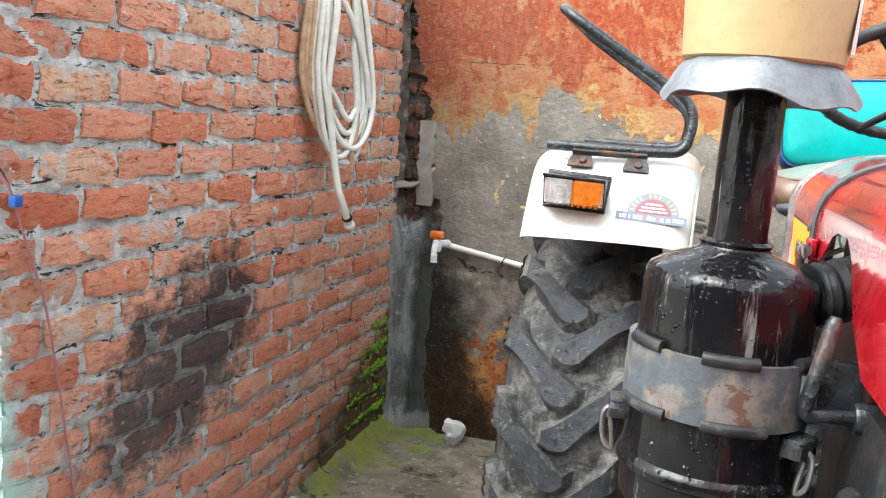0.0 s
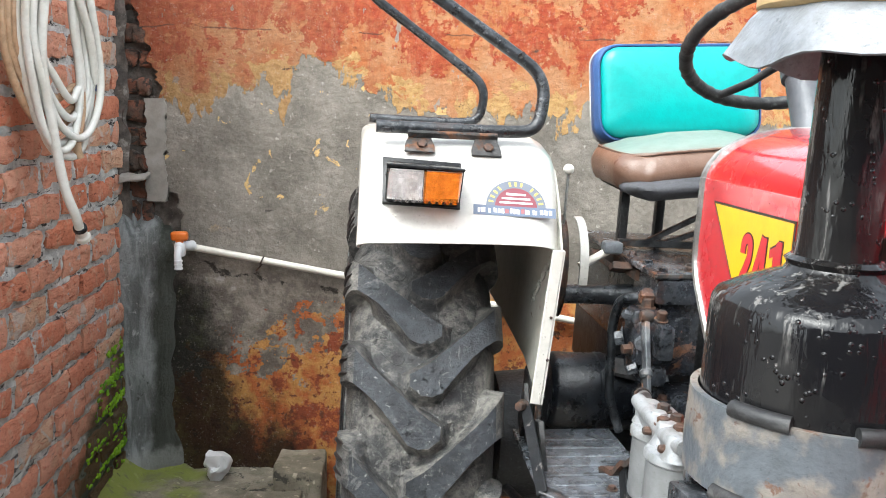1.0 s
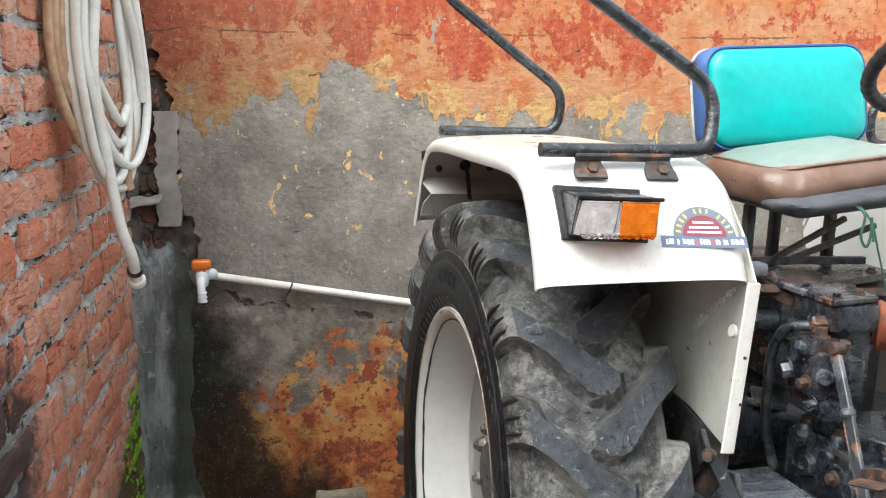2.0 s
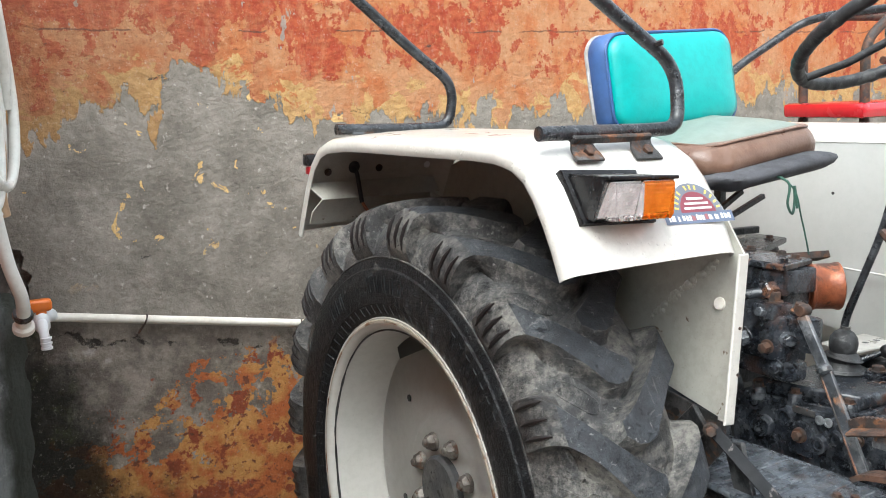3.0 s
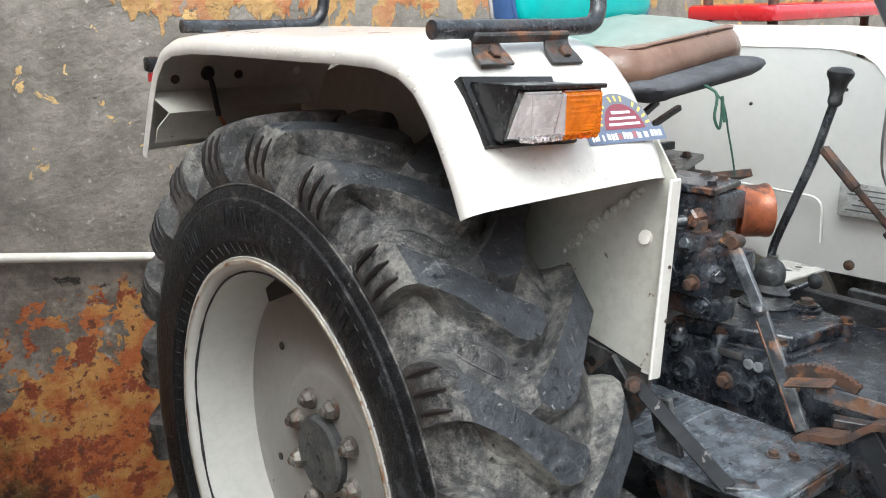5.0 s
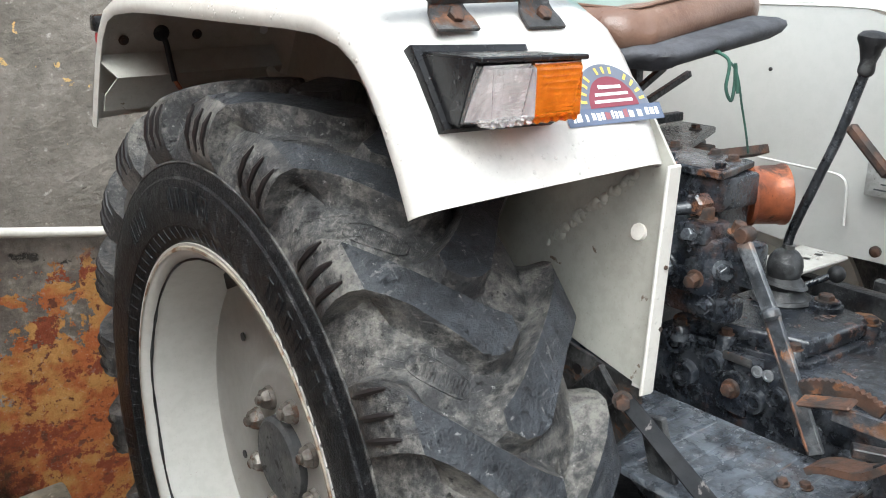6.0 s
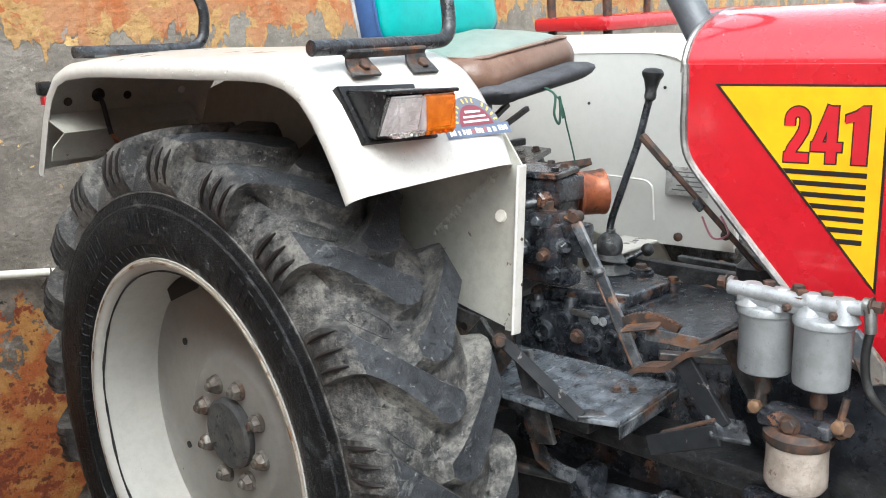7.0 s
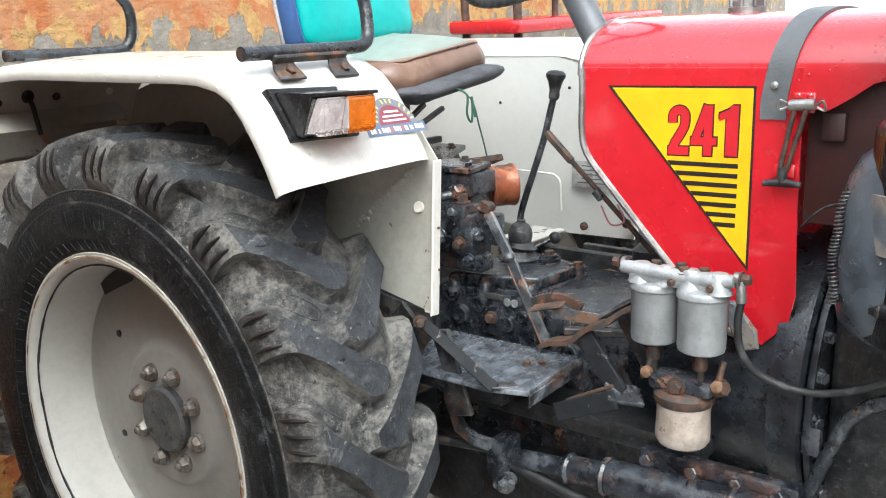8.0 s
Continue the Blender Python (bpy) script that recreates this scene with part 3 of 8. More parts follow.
COLUMN = worn("grey_column_paint", (0.085, 0.09, 0.10), (0.11, 0.115, 0.125), (0.05, 0.05, 0.05), 0.4, 0.1, 14.0, (0.4, 0.65), 18.0, (0.64, 0.70), 0.15, dirt=0.25)
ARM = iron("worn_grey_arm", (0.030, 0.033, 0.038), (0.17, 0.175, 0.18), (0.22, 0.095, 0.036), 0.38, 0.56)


# ---- mesh helpers ----
def part(name, bm, material, parent=None, label="", angle=38, category="", group="", kind=""):
    """Links a bmesh as one mesh object, under a thing or a part where one is given."""
    bmesh.ops.recalc_face_normals(bm, faces=bm.faces[:])
    me = bpy.data.meshes.new(name)
    bm.to_mesh(me)
    bm.free()
    for p in me.polygons:
        p.use_smooth = True
    me.set_sharp_from_angle(angle=radians(angle))
    me.materials.append(material)
    ob = new(name, me)
    ob.parent = parent
    return tagged(ob, label, category, group, kind)


def thing(name, label, category, group=""):
    return tagged(new(name), label, category, group)


def box(bm, a, b, bevel=0.0, seg=2, turn=None):
    """A box between two corners; turn: a matrix that it is given last."""
    vs = bmesh.ops.create_cube(bm, size=1.0)["verts"]
    lo, hi = Vector([min(p, q) for p, q in zip(a, b)]), Vector([max(p, q) for p, q in zip(a, b)])
    for v in vs:
        v.co = Vector([lo[i] + (v.co[i] + 0.5) * (hi[i] - lo[i]) for i in range(3)])
    if bevel:
        es = list({e for v in vs for e in v.link_edges})
        new_geo = bmesh.ops.bevel(bm, geom=es, offset=bevel, segments=seg, affect="EDGES", profile=0.5)
        vs = list({v for f in new_geo["faces"] for v in f.verts} | {v for v in vs if v.is_valid})
    if turn is not None:
        bmesh.ops.transform(bm, matrix=turn, verts=vs)
    return bm


def frames_along(pts, closed):
    """Two side vectors at each point of a path, carried along it without twist."""
    n = len(pts)
    tang = []
    for i in range(n):
        a = pts[(i - 1) % n] if closed or i else pts[0]
        b = pts[(i + 1) % n] if closed or i < n - 1 else pts[-1]
        t = (b - a)
        tang.append(t.normalized() if t.length > 1e-9 else Vector((0, 0, 1)))
    u = tang[0].orthogonal().normalized()
    out = []
    for t in tang:
        u = (u - t * u.dot(t)).normalized()
        out.append((u.copy(), t.cross(u)))
    return out


def tube(bm, pts, r, n=10, closed=False):
    """A round bar along a path; r: one radius, or one for each point."""
    pts = [Vector(p) for p in pts]
    radii = r if isinstance(r, (list, tuple)) else [r] * len(pts)
    rings = []
    for p, (u, v), q in zip(pts, frames_along(pts, closed), radii):
        rings.append([bm.verts.new(p + (u * math.cos(2 * math.pi * k / n) + v * math.sin(2 * math.pi * k / n)) * q) for k in range(n)])
    for i in range(len(rings) if closed else len(rings) - 1):
        a, b = rings[i], rings[(i + 1) % len(rings)]
        for k in range(n):
            bm.faces.new((a[k], a[(k + 1) % n], b[(k + 1) % n], b[k]))
    if not closed:
        bm.faces.new(rings[0][::-1])
        bm.faces.new(rings[-1])
    return bm


def rounded(pts, r, seg=6):
    """A path with its corners rounded."""
    pts = [Vector(p) for p in pts]
    out = [pts[0]]
    for a, b, c in zip(pts, pts[1:], pts[2:]):
        d1, d2 = (a - b), (c - b)
        q = min(r, 0.48 * d1.length, 0.48 * d2.length)
        p1, p2 = b + d1.normalized() * q, b + d2.normalized() * q
        for k in range(seg + 1):
            s = k / seg
            out.append(p1 * (1 - s) ** 2 + b * 2 * s * (1 - s) + p2 * s * s)
    return out + [pts[-1]]


def spline(pts, seg=8, closed=False):
    """A smooth path through points (Catmull-Rom)."""
    p = [Vector(q) for q in pts]
    n = len(p)
    out = []
    for i in range(n if closed else n - 1):
        a, b, c, d = (p[(i + k) % n] if closed else p[min(max(i + k, 0), n - 1)] for k in (-1, 0, 1, 2))
        for k in range(seg):
            t = k / seg
            out.append(0.5 * (2 * b + (c - a) * t + (2 * a - 5 * b + 4 * c - d) * t * t + (3 * b - a - 3 * c + d) * t ** 3))
    return out if closed else out + [p[-1]]


def lathe(bm, profile, origin, axis, n=32, cap=True):
    """A turned body: profile rows of (radius, distance along the axis)."""
    axis = Vector(axis).normalized()
    u = axis.orthogonal().normalized()
    v = axis.cross(u)
    o = Vector(origin)
    rings = [[bm.verts.new(o + axis * h + (u * math.cos(2 * math.pi * k / n) + v * math.sin(2 * math.pi * k / n)) * max(r, 1e-4)) for k in range(n)] for r, h in profile]
    for a, b in zip(rings, rings[1:]):
        for k in range(n):
            bm.faces.new((a[k], a[(k + 1) % n], b[(k + 1) % n], b[k]))
    if cap:
        bm.faces.new(rings[0][::-1])
        bm.faces.new(rings[-1])
    return bm


def prism(bm, outline, shift, bevel=0.0, seg=2):
    """A plate: an outline of points carried along a vector."""
    a = [bm.verts.new(Vector(p)) for p in outline]
    b = [bm.verts.new(Vector(p) + Vector(shift)) for p in outline]
    n = len(a)
    fs = [bm.faces.new(a[::-1]), bm.faces.new(b)]
    for k in range(n):
        fs.append(bm.faces.new((a[k], a[(k + 1) % n], b[(k + 1) % n], b[k])))
    if bevel:
        es = list({e for f in fs[:2] for e in f.edges})
        bmesh.ops.bevel(bm, geom=es, offset=bevel, segments=seg, affect="EDGES", profile=0.5)
    return bm


def sheet(bm, rows, thick):
    """A bent sheet through a grid of points, made solid by a thickness along its normals."""
    grid = [[bm.verts.new(Vector(p)) for p in row] for row in rows]
    fs = []
    for a, b in zip(grid, grid[1:]):
        for k in range(len(a) - 1):
            fs.append(bm.faces.new((a[k], a[k + 1], b[k + 1], b[k])))
    bmesh.ops.recalc_face_normals(bm, faces=fs)
    if thick:
        bmesh.ops.solidify(bm, geom=fs, thickness=thick)
    return bm


def bolt(name, at, axis, r, material, parent, h=None, label=""):
    """A hexagon head on a washer."""
    h = h or 1.1 * r
    bm = bmesh.new()
    lathe(bm, [(1.55 * r, 0), (1.55 * r, 0.25 * r)], at, axis, 14)
    lathe(bm, [(1.12 * r, 0.25 * r), (1.12 * r, h), (0.95 * r, h + 0.12 * r)], at, axis, 6)
    return part(name, bm, material, parent, label, 30)


# ---- the setting ----
BW = -1.10     # inner face of the brick wall
PW = 3.83      # face of the plastered wall
JAMB = 1.790   # end of the brick wall at the gateway
COURSE = 0.0825


def setting():
    bm = bmesh.new()
    bmesh.ops.create_grid(bm, x_segments=40, y_segments=40, size=150.0)
    for v in bm.verts:
        v.co.z = -0.03
    part("ground", bm, YARD, label="damp grey concrete and earth of the yard", category="ground", kind="structure")
    # plastered wall: masonry with a coat that breaks off in a ragged edge near the corner
    bm = bmesh.new()
    box(bm, (-1.36, PW + 0.03, -0.1), (5.5, PW + 0.26, 2.1))
    wall = part("wall_back", bm, MASONRY, label="masonry wall under old peeling plaster", category="wall", kind="structure")
    bm = bmesh.new()
    rnd = random.Random(4)
    edge = []
    z = 0.95
    while z < 2.12:
        edge.append((-0.955 - 0.11 * max(0.0, min(1.0, (z - 1.34) / 0.36)) + 0.014 * math.sin(z * 9) + 0.022 * noise.noise(Vector((z * 24, 0, 0))) + rnd.uniform(-0.008, 0.008) + (0.03 if z < 1.1 else 0), z))
        z += rnd.uniform(0.006, 0.016)
    outline = [(5.5, -0.1), (5.5, 2.1)] + [(x, min(zz, 2.1)) for x, zz in reversed(edge)] + [(-1.04, 0.9), (-1.04, -0.1)]
    prism(bm, [(x, PW, zz) for x, zz in outline], (0, 0.035, 0))
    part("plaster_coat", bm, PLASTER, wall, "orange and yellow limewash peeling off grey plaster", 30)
    # cement pier in the corner, below the broken edge
    bm = bmesh.new()
    rows = []
    for i in range(56):
        z = -0.1 + i * 1.20 / 55
        row = []
        for k in range(15):
            s = k / 14
            x = -1.13 + s * (0.170 - 0.03 * max(0.0, 0.6 - z) + 0.030 * noise.noise(Vector((2.0, z * 3.1, 0))) + 0.014 * noise.noise(Vector((5.0, z * 11, 0))))
            ztop = 0.985 + 0.05 * noise.noise(Vector((s * 5, 3.3, 0))) - 0.05 * s
            foot = 0.06 * max(0.0, 1 - abs(z - 0.16) / 0.13)
            wob = 0.012 * noise.noise(Vector((x * 14, z * 9, 1.0))) + 0.005 * noise.noise(Vector((x * 50, z * 45, 4.0)))
            y = PW - 0.050 * (1 - s) ** 0.7 + 0.016 * s ** 2 - foot * (1 - s) + wob * 1.2
            if z > ztop:
                y += min(0.075, (z - ztop) * 1.6)
            row.append((x + 0.03 * foot / 0.06 * s + 0.010 * noise.noise(Vector((z * 8, 2.0, s))), y, z))
        rows.append(row)
    sheet(bm, rows, 0.02)
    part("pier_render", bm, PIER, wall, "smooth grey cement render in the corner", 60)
    # toothed bricks that the broken plaster leaves bare
    for i in range(14):
        z = 1.0 + i * COURSE + rnd.uniform(-0.006, 0.006)
        for x0, w in ((-1.10, rnd.uniform(0.045, 0.07)), (-1.055 + rnd.uniform(-0.01, 0.012), rnd.uniform(0.03, 0.055))):
            bm = bmesh.new()
            box(bm, (x0, PW - 0.002 + rnd.uniform(0, 0.03), z), (x0 + w, PW + 0.10, z + rnd.uniform(0.048, 0.070)), 0.008, 2)
            bmesh.ops.subdivide_edges(bm, edges=bm.edges[:], cuts=1, use_grid_fill=True)
            for v in bm.verts:
                v.co += Vector((noise.noise(v.co * 50), noise.noise(v.co * 53 + Vector((5, 0, 0))), noise.noise(v.co * 47))) * 0.011
            part("brick", bm, OLD_BRICK, wall)
    bm = bmesh.new()
    rows = []
    for i in range(60):
        z = 0.93 + i * 0.0198
        rows.append([(-1.135 + k * 0.014 + 0.006 * noise.noise(Vector((z * 23, k, 7))), PW - 0.006 - 0.025 * (1 - k / 4) + 0.022 * noise.noise(Vector((k, z * 13, 0))), z) for k in range(5)])
    sheet(bm, rows, 0.012)
    part("corner_mortar", bm, MASONRY, wall, "rough mortar strip in the corner", 60)
    # smooth strip of newer cement between the bare bricks and the paint
    bm = bmesh.new()
    left, right = [], []
    for i in range(40):
        z = 1.07 + i * 0.0085
        left.append((-1.026 + 0.020 * noise.noise(Vector((z * 20, 1, 0))) + 0.010 * noise.noise(Vector((z * 70, 1, 0))), PW - 0.003, z))
        right.append((-0.963 + 0.016 * noise.noise(Vector((z * 12, 5, 0))) + 0.009 * noise.noise(Vector((z * 60, 5, 0))), PW - 0.003, z))
    prism(bm, left + right[::-1], (0, 0.02, 0))
    part("cement_strip", bm, CEMENT_NEW, wall, "smooth pale cement strip", 30)
    bm = bmesh.new()
    box(bm, (-1.10, PW - 0.075, 1.140), (-1.015, PW + 0.01, 1.160), 0.006, 2)
    bmesh.ops.subdivide_edges(bm, edges=bm.edges[:], cuts=2, use_grid_fill=True)
    for v in bm.verts:
        v.co += Vector((noise.noise(v.co * 30), noise.noise(v.co * 33 + Vector((5, 0, 0))), noise.noise(v.co * 31))) * 0.016
    part("cement_lump", bm, CEMENT_NEW, wall, "broken lump of pale cement")
    # brick wall with its gateway
    bm = bmesh.new()
    box(bm, (BW - 0.235, JAMB + 0.006, -0.1), (BW - 0.030, PW + 0.03, 2.1))
    box(bm, (BW - 0.032, JAMB + 0.006, -0.1), (BW - 0.012, JAMB + 0.03, 2.1))
    brick = part("wall_brick", bm, MORTAR, label="bare red brick wall with grey mortar joints", category="wall", kind="structure")
    # the mortar's uneven face, squeezed out over some bricks and washed deep in other joints
    ny, nz = 360, 360
    verts, faces = [], []
    for j in range(nz + 1):
        z = -0.1 + 2.2 * j / nz
        for i in range(ny + 1):
            y = JAMB + 0.006 + (PW + 0.02 - JAMB) * i / ny
            q = Vector((0, y * 11, z * 20))
            d = 0.0080 * noise.noise(q) + 0.0055 * noise.noise(q * 2.7) + 0.0030 * noise.noise(q * 6.1)
            verts.append((BW - 0.0090 + d, y, z))
    for j in range(nz):
        for i in range(ny):
            k = j * (ny + 1) + i
            faces.append((k, k + 1, k + ny + 2, k + ny + 1))
    me = bpy.data.meshes.new("mortar_face")
    me.from_pydata(verts, [], faces)
    me.materials.append(MORTAR)
    for p in me.polygons:
        p.use_smooth = True
    ob = new("mortar_face", me)
    ob.parent = brick
    # added wall behind the camera, unseen: cuts light and darkens reflections from the front
    bm = bmesh.new()
    box(bm, (-6.0, -4.2, -0.1), (6.0, -4.0, 4.0))
    part("wall_unseen", bm, MASONRY, label="plain wall added out of view to cut front light", category="wall", kind="structure")
    return wall, brick


WALL_BACK, WALL_BRICK = setting()


def ledge():
    """Raised mossy slab in the corner, with broken blocks along its edge."""
    bm = bmesh.new()
    rows = []
    for i in range(26):
        y = 2.95 + i * 0.036
        row = []
        for k in range(22):
            x = BW - 0.02 + k * 0.028
            h = 0.17 + 0.012 * noise.noise(Vector((x * 5, y * 5, 0))) + 0.010 * noise.noise(Vector((x * 17, y * 17, 3))) + 0.05 * max(0, 1 - (x - BW) / 0.07)
            h -= 0.02 * max(0.0, min(1.0, (y - 3.62) / 0.12)) * (1 if x > -0.9 else 0)
            row.append((x, y, h))
        rows.append(row)
    sheet(bm, rows, -0.26)
    part("ledge_slab", bm, SLAB, label="mossy broken concrete slab in the corner", category="slab", kind="structure")
    rnd = random.Random(9)
    for a, b, zt in (((-0.60, 3.60), (-0.44, 3.80), 0.235), ((-0.68, 3.30), (-0.50, 3.58), 0.185), ((-1.02, 2.86), (-0.72, 2.99), 0.20)):
        bm = bmesh.new()
        box(bm, (*a, -0.03), (*b, zt), 0.012, 2)
        bmesh.ops.subdivide_edges(bm, edges=bm.edges[:], cuts=2, use_grid_fill=True)
        for v in bm.verts:
            v.co += Vector((noise.noise(v.co * 14), noise.noise(v.co * 15 + Vector((5, 0, 0))), noise.noise(v.co * 16))) * 0.012
        part("concrete_block", bm, SLAB, None, "broken concrete block beside the mossy slab", category="block", group="blocks along the slab")


ledge()


# ---- the tractor ----
TRACTOR = thing("tractor", "red and white farm tractor, wet and worn, parked by walls", "tractor")
TRACTOR.matrix_world = pose(0, 0, 0, 0, 0, 2.224) @ pose(0, 0, 0, 0, 2.574, 0) @ pose(0, 0, 0, -0.526, 0, 0)
MID = 0.52                   # the tractor's middle plane
HUB_Y, HUB_Z = 2.98, 0.643   # rear axle
TYRE_X = -0.105              # middle of the right tyre


def wheel_point(x, r, a):
    """A place on the wheel: across, radius and angle (0 to the front, 90 at the top)."""
    return Vector((x, HUB_Y - r * math.cos(a), HUB_Z + r * math.sin(a)))


def rear_wheel(cx, out):
    """Rear wheel round cx; out: -1 or 1, the side of the tractor that it looks to."""
    def lathe_x(profile, n, material, name, label, parent, angle=38, cap=False):
        bm = bmesh.new()
        lathe(bm, profile, (cx, HUB_Y, HUB_Z), (out, 0, 0), n, cap)
        return part(name, bm, material, parent, label, angle)
    carcass = [(0.360, 0.122), (0.374, 0.133), (0.392, 0.142), (0.42, 0.149), (0.455, 0.151), (0.482, 0.148), (0.499, 0.143), (0.520, 0.138), (0.540, 0.129), (0.556, 0.116), (0.568, 0.098), (0.577, 0.07), (0.582, 0.035), (0.584, 0.0)]
    prof = carcass + [(r, -h) for r, h in reversed(carcass[:-1])]
    tyre = lathe_x(prof, 120, TREAD, "tyre", "black lugged rear tyre grey with dried mud", TRACTOR)
    # sidewall faces in clean black rubber, a little proud of the carcass, with steps in the moulding
    side = [(0.368, 0.1315), (0.376, 0.1365), (0.392, 0.1445), (0.402, 0.1475), (0.404, 0.1495), (0.420, 0.1515), (0.455, 0.1535), (0.474, 0.1520), (0.478, 0.1490), (0.489, 0.1475), (0.496, 0.1452)]
    lathe_x(side, 120, SIDEWALL, "sidewall", "black tyre sidewall", tyre, 20)
    ring = [wheel_point(cx + out * 0.1440, 0.4985, 2 * math.pi * k / 120) for k in range(120)]
    bm = bmesh.new()
    tube(bm, ring, 0.0020, 6, True)
    part("shoulder_ridge", bm, TREAD, tyre, "dusty ridge between tread and sidewall")
    # short radial ribs round the bead
    bm = bmesh.new()
    for i in range(90):
        a = 2 * math.pi * i / 90
        p, q = wheel_point(cx + out * 0.1415, 0.384, a), wheel_point(cx + out * 0.1478, 0.4015, a + 0.010)
        tube(bm, [p, q], 0.0016, 4)
    part("bead_rib", bm, LUG, tyre, kind="stuff")
    # raised lettering on the sidewall, as plain bars
    bm = bmesh.new()
    for start, n, r0, r1, w in ((104, 5, 0.428, 0.462, 3.2), (132, 3, 0.424, 0.458, 3.2), (60, 7, 0.426, 0.460, 2.6), (300, 8, 0.426, 0.460, 2.6), (215, 7, 0.426, 0.460, 2.6)):
        for k in range(n):
            a = radians(start - k * w * 1.35)
            for da in (0.0, w * 0.5):
                tube(bm, [wheel_point(cx + out * 0.1520, r0, a - radians(da)), wheel_point(cx + out * 0.1533, r1, a - radians(da))], 0.0022, 4)
            tube(bm, [wheel_point(cx + out * 0.1533, r1 - 0.002, a), wheel_point(cx + out * 0.1533, r1 - 0.002, a - radians(w * 0.5))], 0.0022, 4)
    part("raised_lettering", bm, SIDEWALL, tyre, kind="stuff")
    # lugs: bars that run from the shoulder forward and down to the middle
    def tread_radius(h):
        h = abs(h)
        for (r0, h0), (r1, h1) in zip(carcass, carcass[1:]):
            if r0 > 0.5 and h1 <= h <= h0:
                return r0 + (r1 - r0) * (h0 - h) / (h0 - h1)
        return 0.56

    def lug_mesh(s):
        """Worn bar: a flat top, hollow flanks, a blunt five-sided tip and a broad block over the shoulder.
        Rows: across, angle, half width (degrees), top radius; foot across and foot radius, or None on the tread."""
        line = [(0.1440, 51.4, 4.3, 0.503, 0.138, 0.505), (0.1530, 51.4, 4.4, 0.522, 0.133, 0.528), (0.1560, 51.3, 4.3, 0.545, 0.122, 0.548), (0.1520, 51.0, 4.0, 0.568, 0.113, 0.556), (0.1440, 50.3, 3.6, 0.587, 0.106, 0.562), (0.1320, 49.2, 3.1, 0.599, 0.102, 0.564),
                (0.112, 47.3, 2.75, 0.6055, 0.100, 0.566), (0.090, 45.4, 2.65, 0.609, None, None), (0.070, 43.4, 2.85, 0.611, None, None), (0.050, 41.4, 3.1, 0.6125, None, None), (0.030, 39.4, 3.55, 0.613, None, None), (0.012, 38.3, 3.1, 0.613, None, None),
                (-0.008, 37.7, 2.35, 0.613, None, None), (-0.029, 37.9, 1.0, 0.612, None, None)]
        bm = bmesh.new()
        rings = []
        last = len(line) - 1
        for i, (h, ang, w, rt, hf, rf) in enumerate(line):
            if hf is None:
                hf, rf = h, tread_radius(h) - 0.004
            ring = []
            for side in (-1, 1):
                row = []
                for extra, rise in ((0.0, 1.0), (0.002, 0.93), (0.007, 0.42), (0.015, 0.12), (0.027, 0.0)):
                    k = 0.3 if i < 5 else 1.0
                    run = extra * (1.0 if i == last else 0.7 if i == last - 1 else 0.0)
                    a = radians(ang) + (side * extra * k - run * 0.5) / 0.60 + side * radians(w)
                    hh = hf + (h - hf) * rise - run
                    row.append(wheel_point(-s * hh, rf + (rt - rf) * rise, a) - Vector((0, HUB_Y, HUB_Z)))
                ring.append(row)
            rings.append([bm.verts.new(p) for p in ring[0][::-1] + ring[1]])
        for p, q in zip(rings, rings[1:]):
            for k in range(len(p) - 1):
                bm.faces.new((p[k], p[k + 1], q[k + 1], q[k]))
        bm.faces.new(rings[0]), bm.faces.new(rings[-1][::-1])
        bmesh.ops.recalc_face_normals(bm, faces=bm.faces[:])
        return bm
    n_lug = 20
    first = {}
    for s in (1, -1):
        for i in range(n_lug):
            a = radians(360.0 / n_lug * i + (9.2 if s != -out else 0.0))
            if s not in first:
                ob = part("lug", lug_mesh(s), LUG, tyre, angle=32)
                ob.data.materials.append(TREAD)
                for f in ob.data.polygons:
                    c = Vector((0, f.center.y, f.center.z))
                    if f.normal.dot(c.normalized()) < 0.90 or c.length < 0.596:
                        f.material_index = 1
                first[s] = ob
            else:
                ob = new("lug", first[s].data)
                ob.parent = tyre
            ob.matrix_local = Matrix.Translation((cx, HUB_Y, HUB_Z)) @ Matrix.Rotation(a, 4, "X")
    # three slots in the outer end of each lug, on the seen side, and an oval mark between lugs
    def on_tread(h, ang, r):
        return Vector((out * h, -r * math.cos(radians(ang)), r * math.sin(radians(ang))))
    slot = None
    for i in range(n_lug):
        turn = Matrix.Translation((cx, HUB_Y, HUB_Z)) @ Matrix.Rotation(radians(360.0 / n_lug * i), 4, "X")
        if slot is None:
            bm = bmesh.new()
            # each slot is a black bar that gives its shade as colour
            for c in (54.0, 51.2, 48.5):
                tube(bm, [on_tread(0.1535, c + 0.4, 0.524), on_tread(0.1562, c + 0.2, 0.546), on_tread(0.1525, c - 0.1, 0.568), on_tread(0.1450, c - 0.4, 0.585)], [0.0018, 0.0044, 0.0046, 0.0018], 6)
            slot = part("slot_shade", bm, DECAL_BLACK, tyre, kind="stuff")
            # a long mark with rounded ends, hatched inside, and thin mould lines in the hollows
            bm = bmesh.new()

            def mark(u, v):
                h = 0.070 - 0.0275 * u - 0.0095 * v
                return on_tread(h, 35.3 - 2.85 * u + 1.05 * v, tread_radius(h) + 0.0004)
            ring = []
            for k in range(28):
                t = 2 * math.pi * k / 28
                ring.append(mark(math.copysign(abs(math.cos(t)) ** 0.6, math.cos(t)), math.copysign(abs(math.sin(t)) ** 0.75, math.sin(t))))
            tube(bm, ring, 0.0013, 5, True)
            for k in range(15):
                u = -0.80 + 1.6 * k / 14
                tube(bm, [mark(u, -0.72), mark(u, 0.72)], 0.0006, 4)
